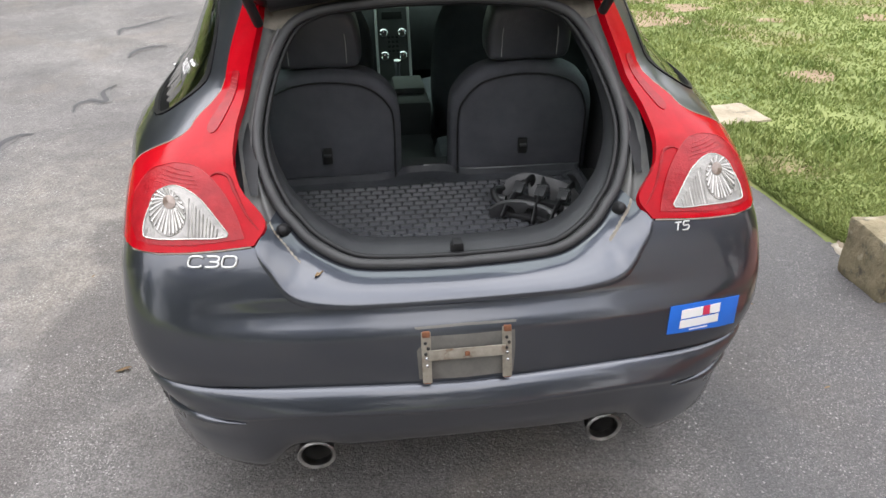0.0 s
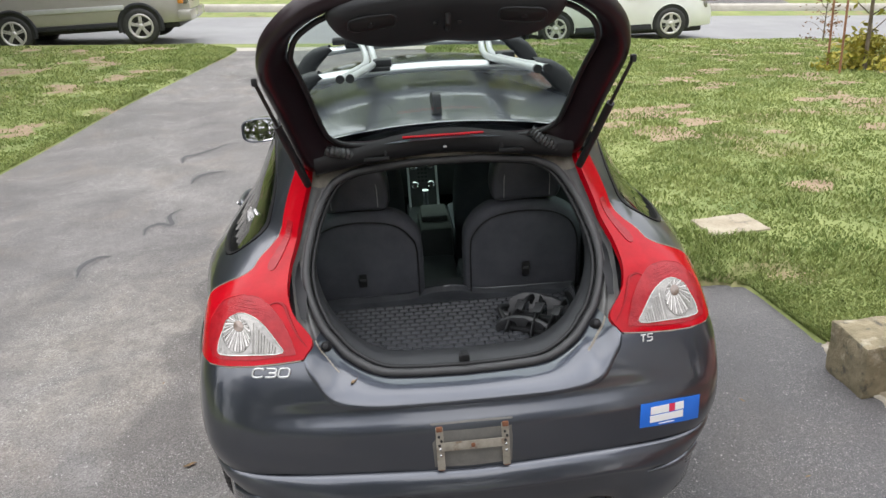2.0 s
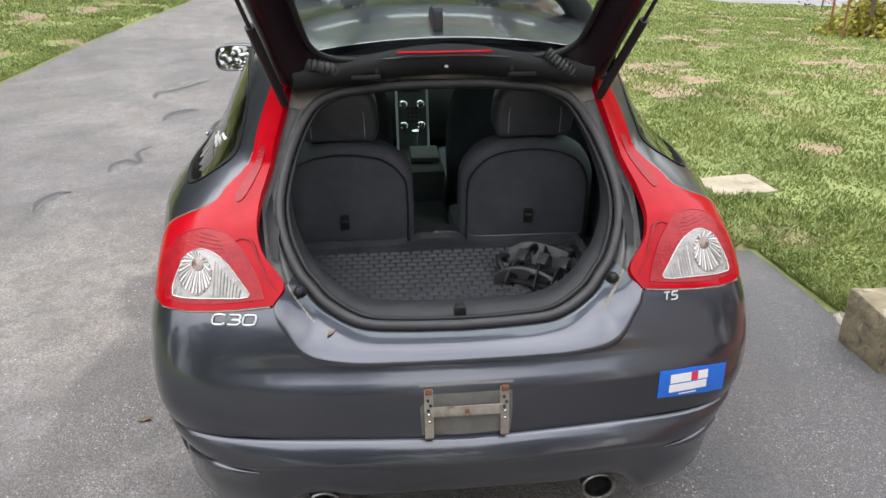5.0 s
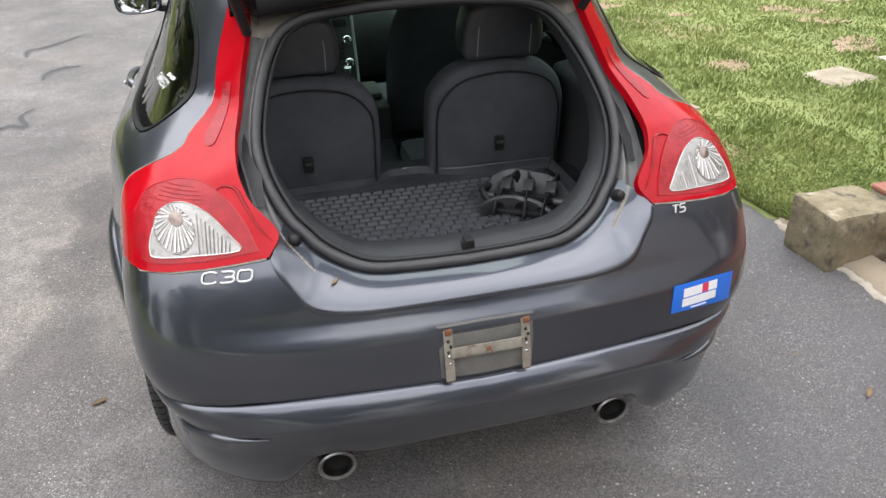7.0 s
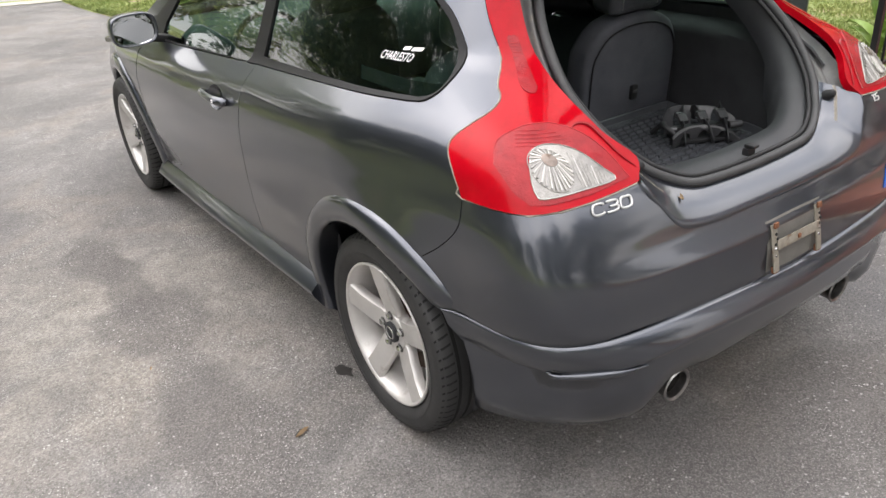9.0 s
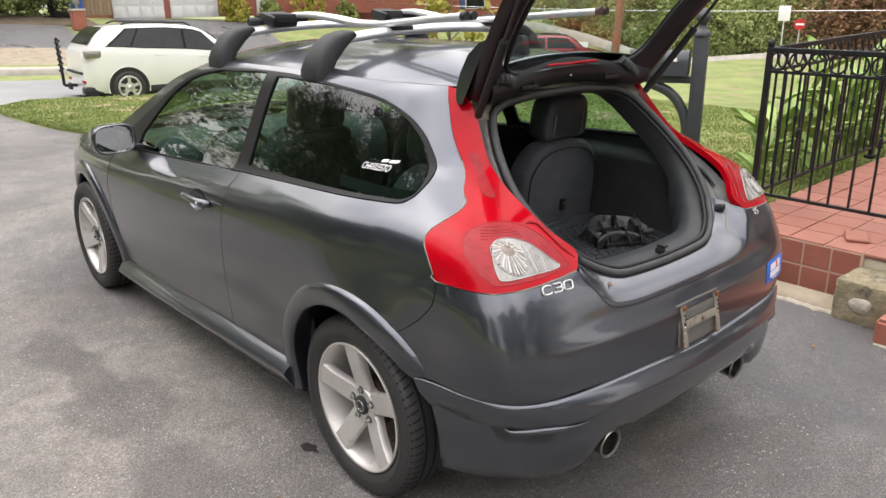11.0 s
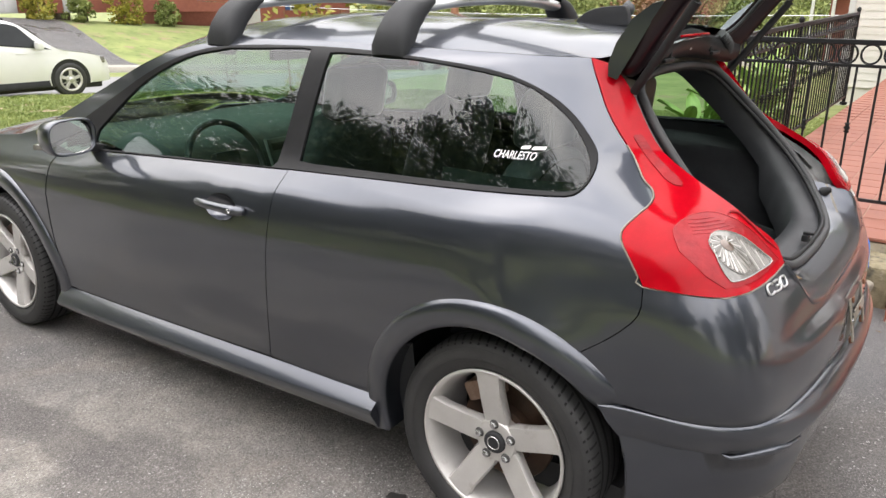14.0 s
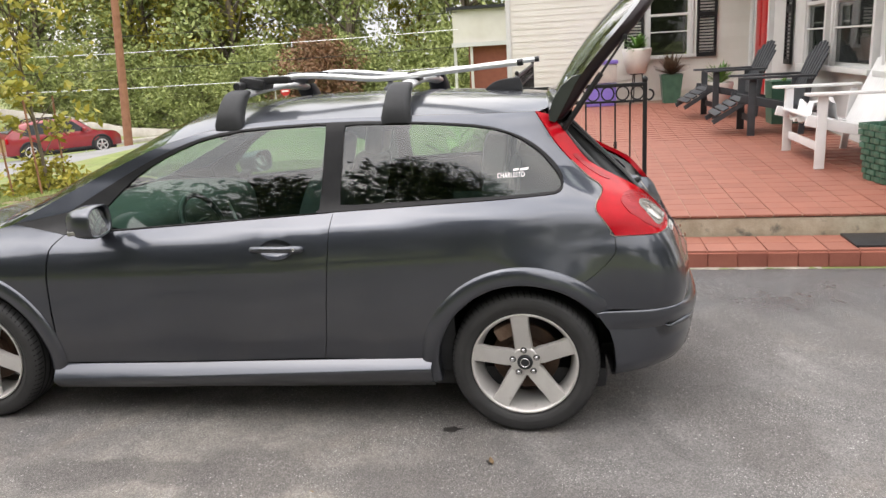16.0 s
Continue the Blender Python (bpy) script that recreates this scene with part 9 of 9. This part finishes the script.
sign_post("stop_sign", (33.0, 14.3, terrain(33, 14.3)), -70, 1.45, stop_face, "small red octagonal stop sign by the far road")
sign_post("white_sign", (30.0, 13.6, terrain(30, 13.6)), -75, 1.75, white_face, "white rectangular road sign by the far road")
sign_post("white_sign", (27.5, 22.0, terrain(27.5, 22.0)), -60, 0.8, white_face, "low white sign beside the utility pole")
for k in range(5):
    bar = tagged(part("road_marking", boxes(((0.5, 0.9, 0.01), (30.0, 11.0 + 2.2 * k, terrain(30.0, 11.0 + 2.2 * k) + 0.045), 0.0)), WHITE), "white painted bar on the far road", "road marking", group="", kind="structure")


# ---- brick houses across the street ----
def far_house(place, turn, w, d, h, label, doors, windows, garage=()):
    ob = thing("brick_house", label, "house", place, turn)
    part("wall", boxes(((w, d, h), (w / 2, d / 2, h / 2), 0.0)), BRICK, ob, flat=True)
    v, f = grid([[(-0.4, -0.5, h), (w + 0.4, -0.5, h)], [(-0.4, d / 2, h + 2.0), (w + 0.4, d / 2, h + 2.0)], [(-0.4, d + 0.5, h), (w + 0.4, d + 0.5, h)]])
    mesh_part("roof", v, f, TRIMGREY, ob, flat=True)
    part("eaves", boxes(((w + 0.8, 0.08, 0.22), (w / 2, -0.5, h - 0.05), 0.0)), WHITE_PAINT, ob, flat=True)
    for x, ww, hh in garage:
        g = part("garage_door", boxes(((ww, 0.08, hh), (x, -0.03, hh / 2), 0.02)), WHITE_PAINT, ob, "white panelled garage door")
        for r_ in range(4):
            for c_ in range(4):
                part("door_panel", boxes(((ww / 4 - 0.12, 0.03, hh / 4 - 0.14), (x - ww / 2 + (c_ + 0.5) * ww / 4, -0.075, (r_ + 0.5) * hh / 4), 0.01)), WHITE_PAINT, g)
    for x, z, ww, hh in windows:
        wd = part("window", boxes(((ww + 0.14, 0.10, hh + 0.14), (x, -0.02, z), 0.0)), WHITE_PAINT, ob, "white-framed window")
        part("pane", boxes(((ww, 0.02, hh), (x, -0.075, z), 0.0)), GLASSFAR, wd)
        part("glazing_bar", boxes(((ww, 0.02, 0.05), (x, -0.09, z), 0.0)), WHITE_PAINT, wd)
        for s_ in (-1, 1):
            part("shutter", boxes(((0.35, 0.05, hh + 0.1), (x + s_ * (ww / 2 + 0.27), -0.04, z), 0.0)), material("blue_shutter", (0.03, 0.07, 0.2), (0.05, 0.1, 0.25), 0.6, 3, 60), ob)
    for x, ww, hh, mt in doors:
        part("door", boxes(((ww, 0.08, hh), (x, -0.03, hh / 2), 0.01)), mt, ob)


far_house((10.0, 35.0, terrain(12, 33) + 0.1), -4, 18, 8, 3.6, "red brick house with two white garage doors across the street", ((7.6, 0.95, 2.1, WHITE_PAINT),), ((9.4, 1.7, 1.3, 1.2), (12.0, 1.7, 1.1, 1.2), (15.0, 1.7, 1.3, 1.2)), ((1.35, 2.3, 2.3), (3.95, 2.3, 2.3)))
far_house((27.0, 42.0, terrain(30, 40)), -16, 14, 8, 3.4, "far red brick house among trees", ((6.5, 0.95, 2.1, WHITE_PAINT),), ((3.0, 1.6, 1.3, 1.2), (10.0, 1.6, 1.4, 1.2)))
FENCEWOOD = material("weathered_fence", (0.20, 0.14, 0.09), (0.32, 0.23, 0.15), 0.9, 3, 60, spread=0.5, bump=0.4)
fence = thing("board_fence", "weathered brown board fence beside the brick house", "fence", (8.45, 34.4, terrain(8, 34) + 0.05), -3)
board = tile_mesh("board", 0.16, 0.03, 1.9, FENCEWOOD, 0.0)
for k in range(9):
    b_ = new("board", board)
    b_.parent = fence
    b_.matrix_local = Matrix.Translation((0.175 * k, 0, 0.95))
pillar = thing("brick_pillar", "brick gate pillar with a small lantern on top", "pillar", (7.4, 30.6, terrain(7.4, 30.6)))
part("shaft", boxes(((0.44, 0.44, 0.72), (0, 0, 0.36), 0.01)), BRICK, pillar)
part("cap", boxes(((0.52, 0.52, 0.07), (0, 0, 0.755), 0.01)), CONCRETE, pillar)
part("lantern", boxes(((0.20, 0.20, 0.26), (0, 0, 1.12), 0.03), ((0.27, 0.27, 0.05), (0, 0, 1.27), 0.02), ((0.07, 0.07, 0.24), (0, 0, 0.90), 0.01), ((0.05, 0.05, 0.10), (0, 0, 1.33), 0.01)), BRACKET, pillar)
BINBLUE = material("blue_bin_plastic", (0.02, 0.06, 0.25), (0.03, 0.09, 0.32), 0.5, 3, 60)
for i, (x, mt, lb) in enumerate(((8.15, BINBLUE, "blue wheeled rubbish bin by the fence"), (7.45, PLASTIC, "black wheeled rubbish bin by the fence"))):
    bn = thing("wheelie_bin", lb, "bin", (x, 33.4, terrain(x, 33.4)), 10 * i, "rubbish bins")
    part("bin_body", boxes(((0.55, 0.6, 0.95), (0, 0, 0.5), 0.05)), mt, bn)
    part("bin_lid", boxes(((0.6, 0.68, 0.08), (0, 0, 1.02), 0.03)), mt, bn)
for i, (x, y, s_) in enumerate(((15.5, 33.6, 1.0), (17.2, 33.4, 0.8), (19.5, 33.2, 1.1), (21.5, 33.0, 0.9), (2.0, 31, 1.6), (4.6, 33.6, 2.3), (5.7, 33.9, 2.5), (6.7, 33.7, 2.1))):
    tree("border_shrub", "leafy green shrub before the brick house", (x, y, terrain(x, y)), 1.3 * s_, 0.9 * s_, (LEAF_YELLOW, LEAF, LEAF_YELLOW, LEAF, LEAF, LEAF, LEAF, LEAF)[i], 50 + i, 14, 60 if i < 5 else 200, 0.09, 0.04, 0.05, "border shrubs", "shrub")
tagged(mesh_part("driveway_far", *grid([[(x + (y - 23.2) * 0.22, y, terrain(x + (y - 23.2) * 0.22, y) + 0.03) for x in (7.5, 9.5, 11.5, 14.0)] for y in axis([(23.2, 35.0, 1.2)])]), ASPHALT), "dark driveway across the street", "driveway", kind="structure")
tagged(mesh_part("path_far", *grid([[(x, y, terrain(x, y) + 0.028) for x in (-3.0, 0.0, 3.0, 6.5)] for y in axis([(23.2, 28.0, 0.8)])]), SANDY), "pale concrete drive across the street", "driveway", kind="structure")
tagged(mesh_part("drive_far", *grid([[(x, y, terrain(x, y) + 0.028) for x in (-6.0, -3.0, 0.0, 3.0, 7.0)] for y in axis([(28.0, 31.2, 0.8)])]), ASPHALT), "dark asphalt strip behind the pale drive", "driveway", kind="structure")
tagged(mesh_part("mulch_far", *grid([[(x, y, terrain(x, y) + 0.03) for x in (-3.0, 0.0, 3.0, 8.4)] for y in axis([(31.2, 35.0, 0.9)])]), material("brown_mulch", (0.06, 0.042, 0.028), (0.13, 0.10, 0.06), 0.95, 2, 30, bump=0.8)), "brown leaf mulch under the shrubs", "flower bed", kind="structure")


# ---- grass on the near lawns ----
def grass_field(name, n, area_fn, label, high):
    rng = np.random.default_rng(5 + n)
    pts = area_fn(rng, n)
    base = np.array([(x, y, terrain(x, y) + lawn_lift(x, y)) for x, y in pts])
    m = len(base)
    a = rng.uniform(0, 2 * np.pi, m)
    tuft_ = np.array([noise.noise(Vector((x * 2.3, y * 2.3, 1.7))) + 0.7 * noise.noise(Vector((x * 7.0, y * 7.0, 4.2))) for x, y in pts])
    h = high * rng.uniform(0.5, 1.35, m) * np.clip(1.0 + 1.0 * tuft_, 0.5, 2.0)
    lean = rng.normal(0, 0.35, (m, 2)) * h[:, None]
    w = 0.0017 + 0.0018 * rng.random(m) + 0.0006 * np.hypot(base[:, 0], base[:, 1] + 2)
    side = np.stack([np.cos(a) * w, np.sin(a) * w, np.zeros(m)], 1)
    mid = base + np.concatenate([lean * 0.4, (h * 0.55)[:, None]], 1)
    tip = base + np.concatenate([lean * 1.2, h[:, None]], 1)
    verts = np.stack([base - side, base + side, mid + side * 0.8, mid - side * 0.8, tip], 1).reshape(-1, 3)
    k = np.arange(m)[:, None] * 5
    faces = [tuple(q) for q in np.concatenate([k + 0, k + 1, k + 2, k + 3], 1).tolist()] + [tuple(q) for q in np.concatenate([k + 3, k + 2, k + 4], 1).tolist()]
    ob = mesh_part(name, verts.tolist(), faces, GRASS, flat=True)
    return tagged(ob, label, "grass", kind="stuff")


def right_lawn(rng, n):
    out = []
    while len(out) < n:
        q = rng.random(2)
        y = 0.46 + 13.8 * q[0] ** 2.1
        x = right_edge(y) + 0.005 + 9.0 * q[1] ** 1.8
        bare = 0.5 * noise.noise(Vector((x * 0.55, y * 0.55, 3.1))) + noise.noise(Vector((x * 1.9, y * 1.9, 7.1)))
        if x > 2.1 and y < 0.5 and x < 11 or (abs(x - 2.03) < 0.2 and abs(y - 2.02) < 0.16) or (abs(x - 3.5) < 0.21 and abs(y - 2.18) < 0.17):
            continue
        if bare > 0.22 and rng.random() < 0.55:
            continue
        out.append((x, y))
    return out


def left_lawn(rng, n):
    out = []
    while len(out) < n:
        q = rng.random(2)
        y = 2.5 + 11.8 * q[0] ** 1.2
        x = left_edge(y) - 0.005 - 8.5 * q[1] ** 1.7
        if 0.5 * noise.noise(Vector((x * 0.55, y * 0.55, 3.1))) + noise.noise(Vector((x * 1.9, y * 1.9, 7.1))) > 0.25 and rng.random() < 0.85:
            continue
        out.append((x, y))
    return out


grass_field("lawn_grass", 240000, right_lawn, "short patchy green lawn grass", 0.026)
grass_field("lawn_grass", 100000, left_lawn, "short yellow-green lawn grass along the driveway", 0.026)

EARTH = material("bare_dry_earth", (0.21, 0.15, 0.09), (0.34, 0.26, 0.17), 0.95, 6, 70, bump=0.8)


def bare_earth(label, area, count, limit, seed):
    """Ragged patches of dry earth where the grass is thin."""
    rng = random.Random(seed)
    v, f = [], []
    for _ in range(count):
        y = rng.uniform(2.4, 13.6)
        x = area(y, rng.random())
        if 0.5 * noise.noise(Vector((x * 0.55, y * 0.55, 3.1))) + noise.noise(Vector((x * 1.9, y * 1.9, 7.1))) < limit:
            continue
        r = rng.uniform(0.05, 0.17)
        k = len(v)
        v.append((x, y, terrain(x, y) + lawn_lift(x, y) + 0.008))
        for i in range(11):
            q, rr = 2 * math.pi * i / 11, r * rng.uniform(0.55, 1.35)
            px, py = x + rr * 1.5 * math.cos(q), y + rr * math.sin(q)
            v.append((px, py, terrain(px, py) + lawn_lift(px, py) + 0.006))
        f += [(k, k + 1 + i, k + 1 + (i + 1) % 11) for i in range(11)]
    return tagged(mesh_part("bare_earth", v, f, EARTH), label, "bare earth", kind="stuff")


bare_earth("dry brown earth patches in the lawn", lambda y, q: right_edge(y) + 0.7 + 8.0 * q, 1500, 0.27, 4)
bare_earth("dry brown earth patches beside the driveway", lambda y, q: left_edge(y) - 0.5 - 7.0 * q, 1100, 0.27, 5)

# ---- tiles of porch floor, face and step, last of all ----
tile_a = tile_mesh("tile", 0.196, 0.196, 0.02, TILE)
rest_v, rest_f = [], []
count = 0
for i in range(44):
    for j in range(24):
        x, y = PX + 0.1 + 0.203 * i, 0.25 - 0.203 * j
        if x > WX - 0.1 or y < WY + 0.1:
            continue
        z = porch_z(x) - 0.005 + 0.002 * math.sin(i * 12.9 + j * 7.7)
        if i < 20 and j < 15:
            t_ = new("tile", tile_a)
            t_.parent = porch
            t_.matrix_world = Matrix.Translation((x, y, z)) @ Matrix.Rotation(radians(-1.15), 4, "Y")
        else:
            k = len(rest_v)
            for dz in (-0.01, 0.01):
                rest_v += [(x - 0.098, y - 0.098, z + dz), (x + 0.098, y - 0.098, z + dz), (x + 0.098, y + 0.098, z + dz), (x - 0.098, y + 0.098, z + dz)]
            rest_f += [tuple(k + q for q in c) for c in ((4, 5, 6, 7), (0, 1, 5, 4), (1, 2, 6, 5), (2, 3, 7, 6), (3, 0, 4, 7))]
tagged(mesh_part("far_tiles", rest_v, rest_f, TILE, porch, flat=True), "red clay tiles deeper in the porch", kind="stuff")
face_tile = tile_mesh("brick", 0.02, 0.146, 0.128, BRICK, 0.005)
for j in range(4):
    for k in range(2):
        b_ = new("brick", face_tile)
        b_.parent = face
        b_.matrix_world = Matrix.Translation((PX + 0.002, 0.08 - 0.154 * j, 0.075 + 0.137 * k))
tagged(part("brick_bed", boxes(((0.02, 0.64, 0.28), (PX + 0.004, -0.15, 0.14), 0.0)), MORTAR, face), kind="structure")
riser = tile_mesh("brick", 0.02, 0.196, 0.105, BRICK, 0.005)
tread = tile_mesh("tile", 0.205, 0.196, 0.02, TILE)
for j in range(24):
    y = -0.83 - 0.203 * j
    r_ = new("brick", riser)
    r_.parent = step
    r_.matrix_world = Matrix.Translation((1.668, y, 0.062))
    for k in range(2):
        t_ = new("tile", tread)
        t_.parent = step
        t_.matrix_world = Matrix.Translation((1.775 + 0.212 * k, y, 0.122))
